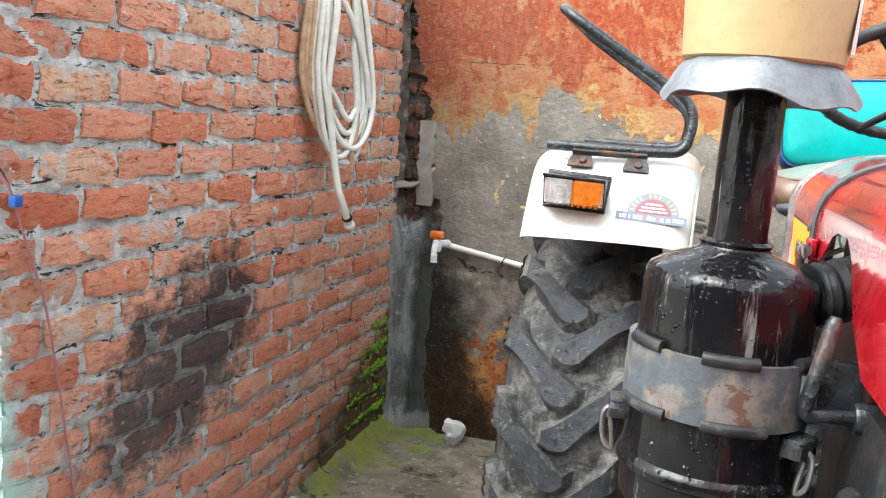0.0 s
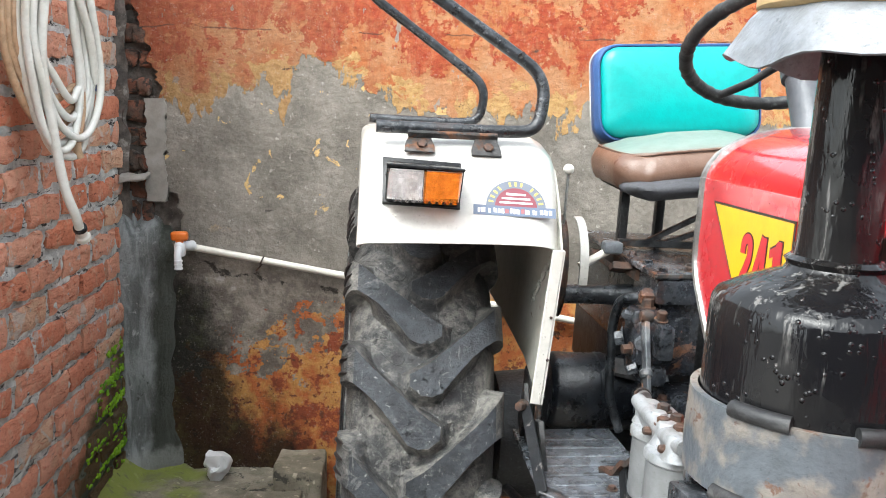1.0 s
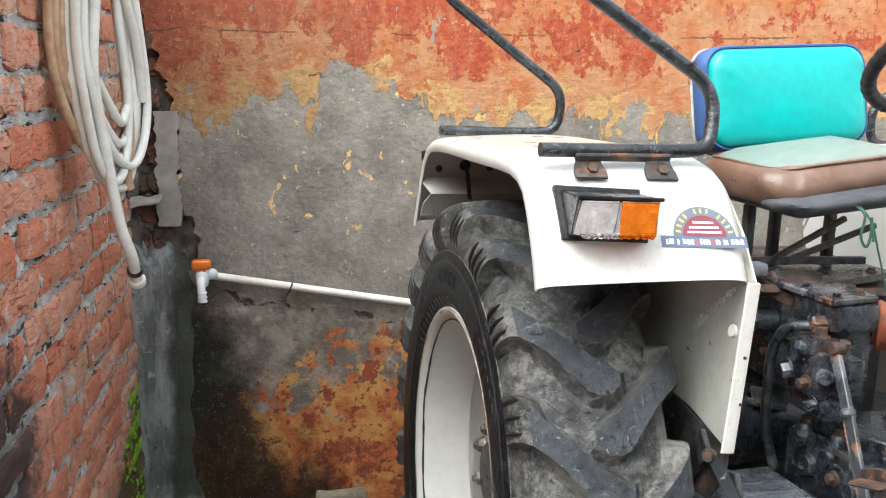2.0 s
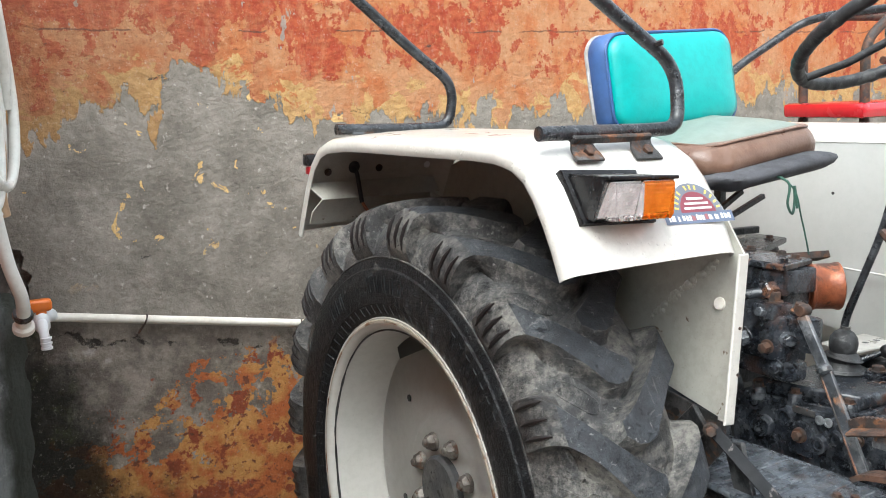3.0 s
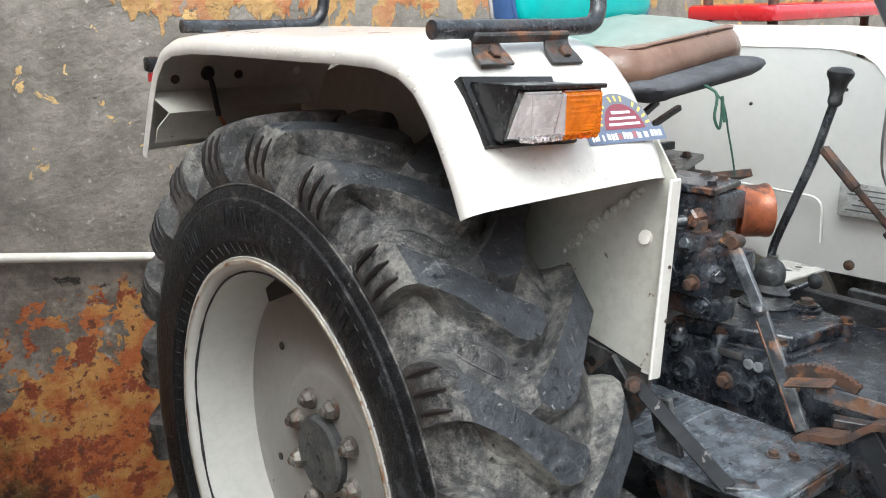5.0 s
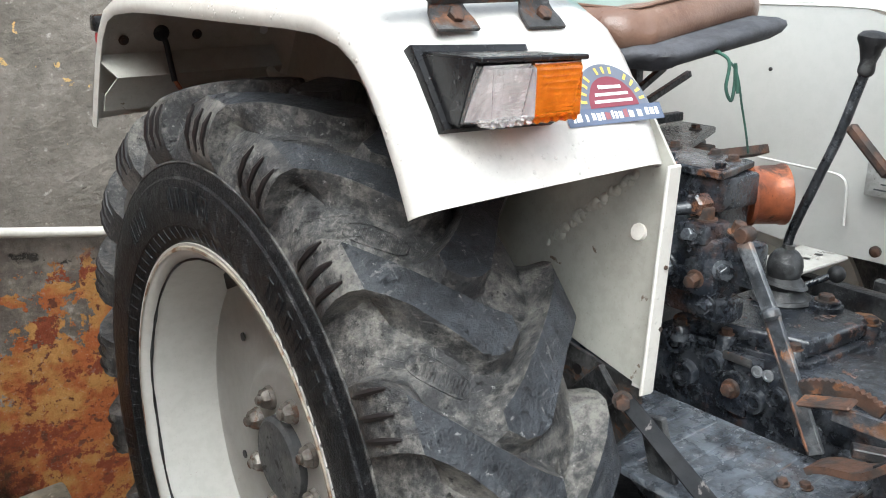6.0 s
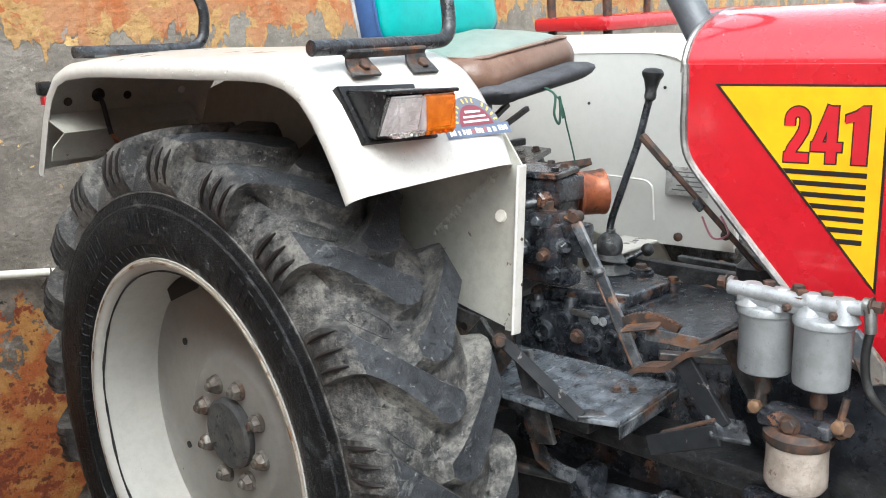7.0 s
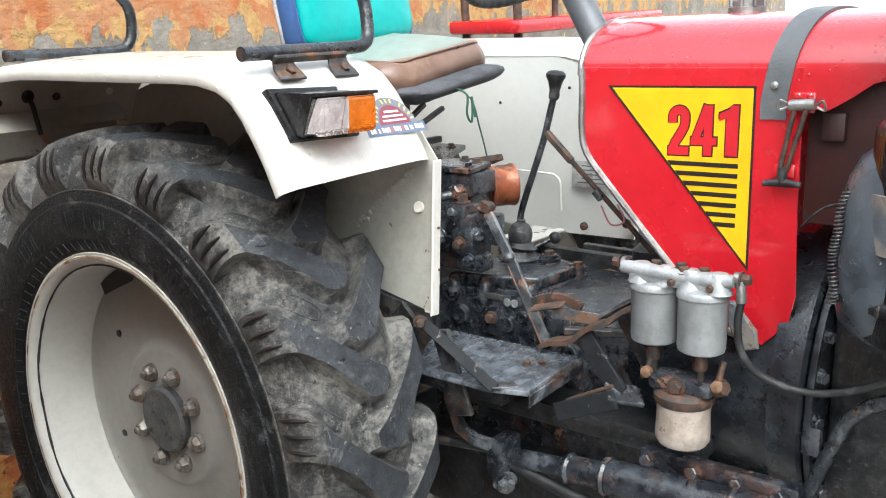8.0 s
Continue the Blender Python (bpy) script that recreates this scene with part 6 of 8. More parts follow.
# ---- bonnet fittings ----
def bonnet_fittings():
    x0 = MID - 0.2225
    bm = bmesh.new()
    rows = []
    prof = [(x0 - 0.0045, 1.268), (x0 - 0.0045, 1.30)]
    for k in range(19):
        a = math.pi * k / 20
        q, w = math.cos(a), math.sin(a)
        prof.append((MID - 0.2265 * math.copysign(abs(q) ** 0.78, q), 1.3365 + 0.1075 * w ** 0.9))
    for k, (x, z) in enumerate(prof):
        y = 1.903 - 0.022 * max(0.0, min(1, (z - 1.30) / 0.14))
        rows.append([(x, y + 0.0205, z), (x - 0.001, y, z + 0.001), (x, y - 0.0205, z)])
    sheet(bm, rows, 0.004)
    strap = part("bonnet_strap", bm, STRAP_RUBBER, TRACTOR, "grey rubber strap over the bonnet", 60)
    for y, z in ((1.902, 1.322), (1.888, 1.404)):
        turned("rivet", [(0.006, 0), (0.006, 0.002), (0.003, 0.004)], (x0 - 0.007 if z < 1.35 else MID - 0.166, y, z), (-1, 0, 0.2), STEEL, strap, "brass rivet", 10)
    cap = turned("filler_cap", [(0.034, 0.0), (0.034, 0.010), (0.030, 0.012), (0.030, 0.022), (0.024, 0.026), (0.004, 0.027)], (MID, 2.035, 1.438), (0, 0, 1), STEEL, TRACTOR, "dull metal filler cap on the bonnet", 24)
    for k in range(8):
        a = math.pi * k / 4
        turned("cap_notch", [(0.004, 0), (0.004, 0.012)], (MID + 0.031 * math.cos(a), 2.035 + 0.031 * math.sin(a), 1.449), (0, 0, 1), STEEL, cap, "", 8)
    hinge = rod("bonnet_latch", [(x0 - 0.016, 1.874, 1.292), (x0 - 0.016, 1.836, 1.295)], 0.009, STEEL, TRACTOR, "bonnet latch with a black T handle")
    block("latch_plate", (x0 - 0.010, 1.838, 1.280), (x0 - 0.001, 1.872, 1.312), 0.003, RED, hinge)
    for y in (1.846, 1.864):
        turned("rivet", [(0.0055, 0), (0.0055, 0.002), (0.003, 0.004)], (x0 - 0.010, y, 1.306), (-1, 0, 0), RED, hinge, "", 10)
    for y, q in ((1.866, 1.884), (1.848, 1.874)):
        rod("latch_rod", [(x0 - 0.018, y, 1.288), (x0 - 0.014, q, 1.19)], 0.0042, RUST, hinge, "brown worn latch rod")
    block("latch_foot", (x0 - 0.010, 1.862, 1.178), (x0 - 0.001, 1.896, 1.200), 0.003, RED, hinge)
    rod("latch_handle", [(x0 - 0.016, 1.879, 1.196), (x0 - 0.016, 1.879, 1.172)], 0.0075, RUBBER, hinge)
    rod("latch_handle", [(x0 - 0.016, 1.908, 1.168), (x0 - 0.016, 1.880, 1.172), (x0 - 0.016, 1.850, 1.169)], [0.0048, 0.007, 0.0048], RUBBER, hinge, "black T handle")
    for s in (-1, 1):
        bm = bmesh.new()
        tube(bm, spline([(x0 - 0.016, 1.855 + s * 0.022, 1.294), (x0 - 0.022, 1.855 + s * 0.032, 1.300), (x0 - 0.018, 1.855 + s * 0.034, 1.286), (x0 - 0.016, 1.855 + s * 0.022, 1.290)], 6), 0.0022, 6)
        part("split_pin", bm, STEEL, hinge)


bonnet_fittings()


# ---- gearbox, hydraulics and controls ----
def drivetrain():
    lump = block("gearbox", (0.355, 2.06, 0.50), (0.69, 2.66, 0.872), 0.02, IRON, TRACTOR, "oily black cast iron gearbox with rust streaks")
    bm = bmesh.new()
    prism(bm, [(0.340, 2.615, 0.866), (0.372, 2.500, 0.866), (0.396, 2.400, 0.866), (0.590, 2.392, 0.866), (0.640, 2.615, 0.866)], (0, 0, 0.014), 0.004, 2)
    part("cover_flange", bm, IRON, lump, "", 30)
    bm = bmesh.new()
    prism(bm, [(0.350, 2.605, 0.878), (0.384, 2.505, 0.878), (0.412, 2.412, 0.878), (0.578, 2.404, 0.878), (0.625, 2.605, 0.878)], (0, 0, 0.029), 0.009, 3)
    part("gearbox_cover", bm, IRON, lump, "raised gearbox top cover", 40)
    block("gearbox_deck", (0.362, 2.12, 0.845), (0.612, 2.42, 0.868), 0.006, PLATE, lump, "flat worn deck before the cover")
    block("deck_edge", (0.352, 2.12, 0.80), (0.364, 2.42, 0.862), 0.004, IRON, lump)
    for x, y in ((0.372, 2.522), (0.402, 2.428), (0.350, 2.588)):
        turned("bolt_boss", [(0.0155, 0), (0.0150, 0.022), (0.0125, 0.025)], (x, y, 0.868), (0, 0, 1), IRON, lump, "", 16)
        bolt("cover_bolt", (x, y, 0.892), (0, 0, 1), 0.0078, RUST, lump, 0.009, "rusty bolt")
    turned("filler_plug", [(0.027, 0), (0.027, 0.008), (0.022, 0.010), (0.022, 0.014)], (0.562, 2.478, 0.905), (0, 0, 1), IRON, lump, "", 20)
    bolt("plug_head", (0.562, 2.478, 0.918), (0, 0, 1), 0.0110, RUST, lump, 0.010)
    turned("bolt_boss", [(0.0155, 0), (0.0150, 0.026), (0.0125, 0.029)], (0.572, 2.408, 0.872), (0, 0, 1), IRON, lump, "", 16)
    bolt("cover_bolt", (0.572, 2.408, 0.900), (0, 0, 1), 0.010, RUST, lump, 0.009)
    bm = bmesh.new()
    for k in range(3):
        box(bm, (0.505 + k * 0.014, 2.446, 0.9066), (0.514 + k * 0.014, 2.462, 0.9084), 0.0006, 1)
    part("cast_marks", bm, IRON, lump, kind="stuff")
    # bosses, plugs, plates and bolts on the gearbox side
    rnd = random.Random(21)
    for y, z, r, dd, m in ((2.596, 0.862, 0.020, 0.012, IRON), (2.524, 0.848, 0.019, 0.012, IRON), (2.574, 0.815, 0.021, 0.014, IRON), (2.450, 0.815, 0.018, 0.012, IRON), (2.415, 0.835, 0.016, 0.012, IRON), (2.60, 0.72, 0.022, 0.022, IRON), (2.36, 0.80, 0.020, 0.014, IRON), (2.30, 0.78, 0.022, 0.016, IRON)):
        turned("side_boss", [(r * 1.15, 0), (r, dd * 0.6), (r * 0.92, dd), (r * 0.62, dd), (r * 0.56, dd * 0.4)], (0.356, y, z), (-1, 0, 0), m, lump, "", 18)
        if y > 2.58:
            bolt("side_plug", (0.354, y, z), (-1, 0, 0), r * 0.42, m, lump, dd * 0.8)
        else:
            turned("core_plug", [(r * 0.60, 0), (r * 0.58, dd * 0.45), (r * 0.30, dd * 0.40), (r * 0.05, dd * 0.30)], (0.355, y, z), (-1, 0, 0), m, lump, "", 18)
    bm = bmesh.new()
    prism(bm, [(0.356, 2.512, 0.785), (0.356, 2.462, 0.785)] + [(0.356, 2.487 - 0.025 * math.cos(radians(q)), 0.826 + 0.025 * math.sin(radians(q))) for q in range(0, 181, 20)], (-0.010, 0, 0), 0.003, 2)
    part("plug_plate", bm, IRON, lump, "", 30)
    turned("rust_washer", [(0.015, 0), (0.014, 0.005)], (0.346, 2.487, 0.824), (-1, 0, 0), RUST, lump, "", 20)
    bolt("side_plug", (0.342, 2.487, 0.824), (-1, 0, 0), 0.0088, RUST, lump, 0.010, "rusty plug")
    block("maker_plate", (0.3515, 2.464, 0.862), (0.357, 2.512, 0.875), 0.002, RUSTY_BLACK, lump, "rusty maker's plate")
    for y in (2.452, 2.434):
        turned("port_ring", [(0.0085, 0), (0.0092, 0.003), (0.0060, 0.004), (0.0055, 0.001)], (0.354, y, 0.862), (-1, 0, 0), ALU, lump, "", 16)
    for y in (2.13, 2.21, 2.30, 2.37):
        bolt("edge_bolt", (0.350, y, 0.848), (-1, 0, 0.1), 0.0075, RUST if rnd.random() < 0.6 else IRON, lump)
    # gear lever with its rubber boot
    b = Vector((0.540, 2.542, 0.906))
    boot = turned("gear_boot", [(0.042, 0.0), (0.043, 0.005), (0.036, 0.012), (0.030, 0.022), (0.034, 0.029), (0.030, 0.035), (0.025, 0.041), (0.0275, 0.050), (0.0280, 0.060), (0.0260, 0.071), (0.019, 0.081), (0.010, 0.087)], b, (0, 0, 1), DUSTY_RUBBER, TRACTOR, "black rubber gear lever boot")
    turned("boot_ring", [(0.046, 0.0), (0.050, 0.004), (0.046, 0.009), (0.042, 0.008)], b, (0, 0, 1), DUSTY_RUBBER, boot, "", 28)
    turned("boot_ring", [(0.035, 0.0), (0.039, 0.004), (0.035, 0.008), (0.031, 0.007)], b + Vector((0, 0, 0.025)), (0.12, -0.1, 1), DUSTY_RUBBER, boot, "", 28)
    lever = rod("gear_lever", spline([b + Vector((0, 0, 0.08)), (0.543, 2.540, 1.02), (0.547, 2.514, 1.10), (0.550, 2.487, 1.18), (0.550, 2.468, 1.25), (0.550, 2.460, 1.28)], 6), 0.0078, BLACK_WORN, TRACTOR, "black gear lever", 12)
    turned("lever_band", [(0.0098, 0), (0.0098, 0.008)], (0.541, 2.541, 0.992), (0, -0.15, 1), STEEL, lever, "", 14)
    turned("gear_knob", [(0.008, 0.0), (0.0115, 0.004), (0.0120, 0.010), (0.0110, 0.020), (0.016, 0.040), (0.0215, 0.050), (0.0215, 0.056), (0.016, 0.062), (0.005, 0.064)], (0.550, 2.461, 1.270), (0, -0.1, 1), RUBBER, TRACTOR, "black tapered gear knob")
    rod("range_lever", [(0.58, 2.53, 0.925), (0.612, 2.505, 0.942)], 0.0055, IRON, TRACTOR)
    bm = bmesh.new()
    bmesh.ops.create_uvsphere(bm, u_segments=16, v_segments=10, radius=0.0145, matrix=Matrix.Translation((0.620, 2.498, 0.946)))
    part("range_knob", bm, RUBBER, TRACTOR, "black ball knob")
    # lift housing behind, with its top plate
    lift = block("lift_housing", (0.352, 2.552, 0.93), (0.445, 3.18, 1.128), 0.012, IRON, TRACTOR, "black hydraulic lift housing")
    bm = bmesh.new()
    prism(bm, [(0.335, 2.530, 1.128), (0.450, 2.560, 1.128), (0.458, 2.70, 1.128), (0.68, 2.80, 1.128), (0.68, 3.14, 1.128), (0.335, 3.14, 1.128)], (0, 0, 0.014), 0.003, 1)
    part("lift_top", bm, IRON, lift, "flat top plate with rusty bolts")
    block("lift_rear", (0.354, 2.82, 0.80), (0.69, 3.2, 1.12), 0.012, IRON_DARK, lift)
    block("lift_panel", (0.347, 2.566, 1.030), (0.40, 2.700, 1.100), 0.004, IRON, lift)
    block("lift_step", (0.336, 2.560, 1.018), (0.44, 2.64, 1.046), 0.004, IRON, lift)
    bar("plate_edge", (0.336, 2.530, 1.1365), (0.449, 2.559, 1.1365), 0.003, 0.009, RUSTY_BLACK, lift, up=(0, 0, 1))
    block("lift_shoulder", (0.343, 2.540, 1.078), (0.443, 2.66, 1.128), 0.006, IRON, lift)
    for x, y in ((0.355, 2.55), (0.355, 2.64), (0.355, 2.75), (0.42, 2.575), (0.437, 2.62), (0.44, 2.70), (0.62, 2.80)):
        bolt("plate_bolt", (x, y, 1.142), (0, 0, 1), 0.0075, RUST if x > 0.4 else IRON, lift)
    turned("oil_cap", [(0.036, -0.040), (0.036, 0), (0.047, 0.003), (0.049, 0.008), (0.0455, 0.014), (0.046, 0.050), (0.048, 0.056), (0.048, 0.062), (0.042, 0.065), (0.040, 0.060), (0.006, 0.058)], (0.470, 2.585, 1.080), (0.80, -0.60, 0.04), COPPER, TRACTOR, "rusty orange cup on the hydraulic unit")
    # control valve: stacked castings, unions and hexagons
    valve = block("control_valve", (0.302, 2.505, 0.962), (0.362, 2.60, 1.050), 0.010, IRON, TRACTOR, "greasy control valve")
    block("valve_head", (0.296, 2.52, 1.040), (0.36, 2.575, 1.070), 0.008, IRON, valve, "", None)
    block("valve_foot", (0.315, 2.49, 0.925), (0.365, 2.62, 0.965), 0.010, IRON, valve)
    block("valve_flange", (0.330, 2.46, 0.985), (0.362, 2.52, 1.052), 0.008, IRON, valve)
    for at, ax, r, m in (((0.302, 2.582, 1.000), (-1, 0.4, -0.3), 0.014, IRON), ((0.302, 2.535, 0.990), (-1, -0.1, -0.1), 0.009, RUST), ((0.300, 2.545, 1.052), (-1, 0, 0.3), 0.009, IRON), ((0.312, 2.50, 1.010), (-0.6, -1, 0), 0.010, IRON), ((0.33, 2.548, 1.070), (0, 0, 1), 0.011, RUST), ((0.345, 2.505, 1.056), (0, -0.3, 1), 0.009, RUST), ((0.308, 2.515, 0.958), (-1, 0, -0.4), 0.009, IRON)):
        bolt("union", at, ax, r, m, valve, 0.018)
    rod("oil_pipe", rounded([(0.36, 2.56, 1.092), (0.325, 2.565, 1.086), (0.292, 2.60, 1.078), (0.290, 2.635, 1.02), (0.300, 2.645, 0.86), (0.33, 2.645, 0.78)], 0.03), 0.010, BLACK_WORN, TRACTOR, "bent black oil pipe", 10)
    turned("pipe_union", [(0.016, 0), (0.018, 0.004), (0.018, 0.026), (0.014, 0.03)], (0.345, 2.560, 1.090), (-1, 0.1, 0), IRON, valve, "", 6)
    # control arm: flat bar from the valve down past the pedal
    bar("control_arm", (0.300, 2.462, 1.062), (0.292, 2.402, 0.975), 0.020, 0.010, ARM, TRACTOR, "grey worn control arm with rust", up=(-1, 0, 0.2))
    bar("control_arm", (0.292, 2.402, 0.975), (0.285, 2.312, 0.815), 0.022, 0.008, ARM, TRACTOR, "rusty lower end of the control arm", up=(-1, 0, 0.2))
    bar("arm_edge", (0.290, 2.4095, 0.968), (0.283, 2.3205, 0.812), 0.005, 0.009, RUST_ORANGE, TRACTOR, "orange rust along the arm's edge", up=(-1, 0, 0.2), bevel=0.002)
    turned("arm_knuckle", [(0.009, -0.008), (0.0125, -0.004), (0.0125, 0.004), (0.009, 0.008)], (0.2915, 2.404, 0.978), (-0.09, -0.52, -0.85), ARM, TRACTOR, "", 14)
    turned("arm_pivot", [(0.011, -0.01), (0.013, 0.0), (0.010, 0.012)], (0.302, 2.462, 1.072), (-1, 0, 0), RUST, TRACTOR, "", 14)
    # cross shaft, brake quadrant, its knobbed rod
    rod("cross_shaft", [(0.205, 2.735, 1.052), (0.30, 2.735, 1.055), (0.36, 2.735, 1.055)], [0.021, 0.021, 0.026], BLACK_WORN, TRACTOR, "black cross shaft", 16)
    bm = bmesh.new()
    arc = [(0.198, 2.735 - 0.085 * math.cos(radians(a)) + 0.06, 1.10 + 0.11 * math.sin(radians(a))) for a in range(-60, 95, 12)]
    tube(bm, arc, 0.009, 8)
    part("brake_quadrant", bm, RUST, TRACTOR, "rusty brake quadrant")
    bm = bmesh.new()
    rows = [[(x, 2.735 - 0.10 * math.cos(radians(a)) + 0.06, 1.10 + 0.115 * math.sin(radians(a))) for x in (0.228, 0.238, 0.246)] for a in range(-10, 95, 10)]
    sheet(bm, rows, 0.004)
    part("quadrant_guard", bm, WHITE, TRACTOR, "cream quadrant guard", 60)
    rod("control_rod", [(0.196, 2.75, 1.05), (0.197, 2.75, 1.31)], 0.0032, STEEL, TRACTOR, "thin control rod")
    bm = bmesh.new()
    bmesh.ops.create_uvsphere(bm, u_segments=14, v_segments=10, radius=0.0115, matrix=Matrix.Translation((0.197, 2.75, 1.319)))
    part("white_knob", bm, PVC, TRACTOR, "small white ball knob")
    rod("side_lever", [(0.235, 2.73, 1.115), (0.27, 2.735, 1.135), (0.30, 2.74, 1.152)], 0.009, PVC, TRACTOR, "cream side lever")
    block("lever_pad", (0.283, 2.72, 1.145), (0.325, 2.755, 1.172), 0.007, SHEET_GREY, TRACTOR, "grey lever pad")
    # long hand lever between gear lever and cowl
    rod("brake_lever", [(0.452, 2.172, 0.985), (0.450, 2.29, 1.095), (0.450, 2.36, 1.158)], 0.0055, RUST, TRACTOR, "rusty hand brake lever", 8)
    bar("brake_grip", (0.450, 2.355, 1.153), (0.450, 2.418, 1.212), 0.016, 0.014, RUST, TRACTOR, "rusty grip", up=(-1, 0, 0), bevel=0.004)
    turned("lever_joint", [(0.010, 0), (0.010, 0.02)], (0.450, 2.30, 1.098), (0, -0.7, -0.7), IRON, TRACTOR, "", 10)
    rod("lever_wire", spline([(0.448, 2.25, 1.075), (0.440, 2.23, 1.045), (0.44, 2.26, 1.035), (0.446, 2.285, 1.07)], 6), 0.002, WIRE_RED, TRACTOR, "red wire loop")
    turned("steering_box", [(0.05, 0), (0.06, 0.02), (0.055, 0.10), (0.03, 0.12)], (0.52, 2.18, 0.88), (0, 0.1, 1), IRON_DARK, TRACTOR, "dark steering box")
    # cream bracket on the far fender and the inner step
    block("fender_bracket", (0.61, 2.562, 0.925), (0.775, 2.655, 0.932), 0.003, WHITE, TRACTOR, "cream bracket with bolt holes")
    # flat black discs stand in for the shade in bolt holes
    for x in (0.70, 0.74):
        turned("bracket_hole_shade", [(0.008, 0), (0.0, 0.0008)], (x, 2.60, 0.9325), (0, 0, 1), DECAL_BLACK, TRACTOR, "", 10, False)
    plate_x = 2 * MID - 0.131 - 0.0055
    tag = block("label_plate", (plate_x - 0.003, 2.505, 1.018), (plate_x, 2.618, 1.088), 0.001, TAG, TRACTOR, "scratched pale metal label plate")
    for k in range(5):
        block("plate_line", (plate_x - 0.0036, 2.52, 1.030 + k * 0.011), (plate_x - 0.003, 2.60 - 0.012 * (k % 3), 1.033 + k * 0.011), 0.0002, STRAP_RUBBER, tag)
    bm = bmesh.new()
    tube(bm, rounded([(plate_x - 0.001, 2.85, 1.052), (plate_x - 0.001, 2.655, 1.046), (plate_x - 0.001, 2.650, 0.95)], 0.03, 8), 0.0035, 6)
    part("pressed_edge", bm, PANEL, TRACTOR, "pressed edge in the white panel")
    for y, z, r in ((2.628, 1.275, 0.004), (2.845, 1.232, 0.004), (2.579, 0.915, 0.011), (2.455, 0.935, 0.012)):
        turned("panel_bolt", [(r, 0), (r, r * 0.6), (r * 0.6, r * 0.9)], (plate_x, y, z), (-1, 0, 0), RUST if r > 0.01 else DECAL_BLACK, TRACTOR, "", 12)
    block("far_step", (0.72, 2.20, 0.77), (0.93, 2.62, 0.79), 0.004, RUST, TRACTOR, "rust-brown foot plate on the far side")
    block("far_step_back", (0.70, 2.10, 0.70), (0.73, 2.62, 0.90), 0.004, IRON_DARK, TRACTOR)
    bm = bmesh.new()
    rows = [[(0.606 + 0.024 * i, 2.12 + 0.025 * k, 0.851 + 0.006 * math.sin(k * 1.9 + 0.5 * math.sin(i)) + 0.004 * noise.noise(Vector((i * 0.5, k * 0.8, 3)))) for k in range(16)] for i in range(14)]
    sheet(bm, rows, -0.012)
    part("floor_sheet", bm, BROWN_SHEET, TRACTOR, "pale brown rusty floor sheet", 50)
    bar("floor_bar", (0.80, 2.52, 0.885), (0.81, 2.37, 0.880), 0.020, 0.024, IRON_DARK, TRACTOR, "dark bar along the floor")
    turned("floor_drum", [(0.040, 0), (0.044, 0.006), (0.044, 0.07), (0.036, 0.076)], (0.72, 2.30, 0.868), (0.2, -0.3, 1), IRON_DARK, TRACTOR, "dark drum on the floor", 24)
    # near foot plate
    bm = bmesh.new()
    prism(bm, [(0.118, 2.250, 0.776), (0.312, 2.250, 0.784), (0.300, 2.62, 0.784), (0.098, 2.62, 0.775), (0.094, 2.32, 0.776)], (0, 0, 0.011), 0.003, 2)
    plate = part("foot_plate", bm, PLATE, TRACTOR, "black sheet steel foot plate with worn ribs")
    for k in range(7):
        y = 2.30 + k * 0.043
        bar("plate_rib", (0.125, y, 0.7877), (0.290, y, 0.7950), 0.012, 0.0035, PLATE, plate, up=(-0.045, 0, 1), bevel=0.0018)
    for x, y in ((0.222, 2.318), (0.238, 2.296)):
        bolt("plate_bolt", (x, y, 0.792), (-0.04, 0, 1), 0.0065, RUST, plate)
    bar("plate_skirt", (0.120, 2.248, 0.767), (0.312, 2.248, 0.776), 0.024, 0.004, BLACK_WORN, plate, up=(0, 1, 0))
    bar("plate_stay", (0.088, 2.470, 0.890), (0.096, 2.305, 0.787), 0.022, 0.006, BLACK_MATT, TRACTOR, "black stay of the foot plate", up=(-0.7, -0.2, 0.6))
    bar("plate_stay", (0.098, 2.318, 0.788), (0.135, 2.285, 0.786), 0.030, 0.006, BLACK_WORN, TRACTOR, up=(0, 0, 1))
    bolt("stay_bolt", (0.084, 2.468, 0.888), (-0.7, -0.7, 0.1), 0.0085, RUST, TRACTOR, 0.016, "rusty bolt head")
    bar("stay_root", (0.095, 2.50, 0.90), (0.11, 2.60, 0.80), 0.05, 0.01, IRON_DARK, TRACTOR, up=(-1, 0, 0))
    bm = bmesh.new()
    prism(bm, [(0.112, 2.462, 0.900), (0.112, 2.62, 0.922), (0.112, 2.64, 0.80), (0.112, 2.52, 0.775), (0.112, 2.465, 0.845)], (0.006, 0, 0), 0.0015, 1)
    mount = part("fender_mount", bm, RUSTY_BLACK, TRACTOR, "rusty black mount under the fender panel", 30)
    # the mount's holes are black discs, their dark inside put in as colour
    for y, z in ((2.50, 0.872), (2.545, 0.835), (2.575, 0.885)):
        turned("mount_hole_shade", [(0.008, 0), (0.008, 0.0006)], (0.112, y, z), (-1, 0, 0), DECAL_BLACK, mount, "", 12)
    bar("stay_root", (0.11, 2.44, 0.87), (0.13, 2.40, 0.70), 0.04, 0.01, IRON_DARK, TRACTOR, up=(-1, 0, 0))
    block("plate_frame", (0.20, 2.36, 0.70), (0.36, 2.58, 0.765), 0.008, IRON_DARK, TRACTOR, "grimy frame under the foot plate")


drivetrain()


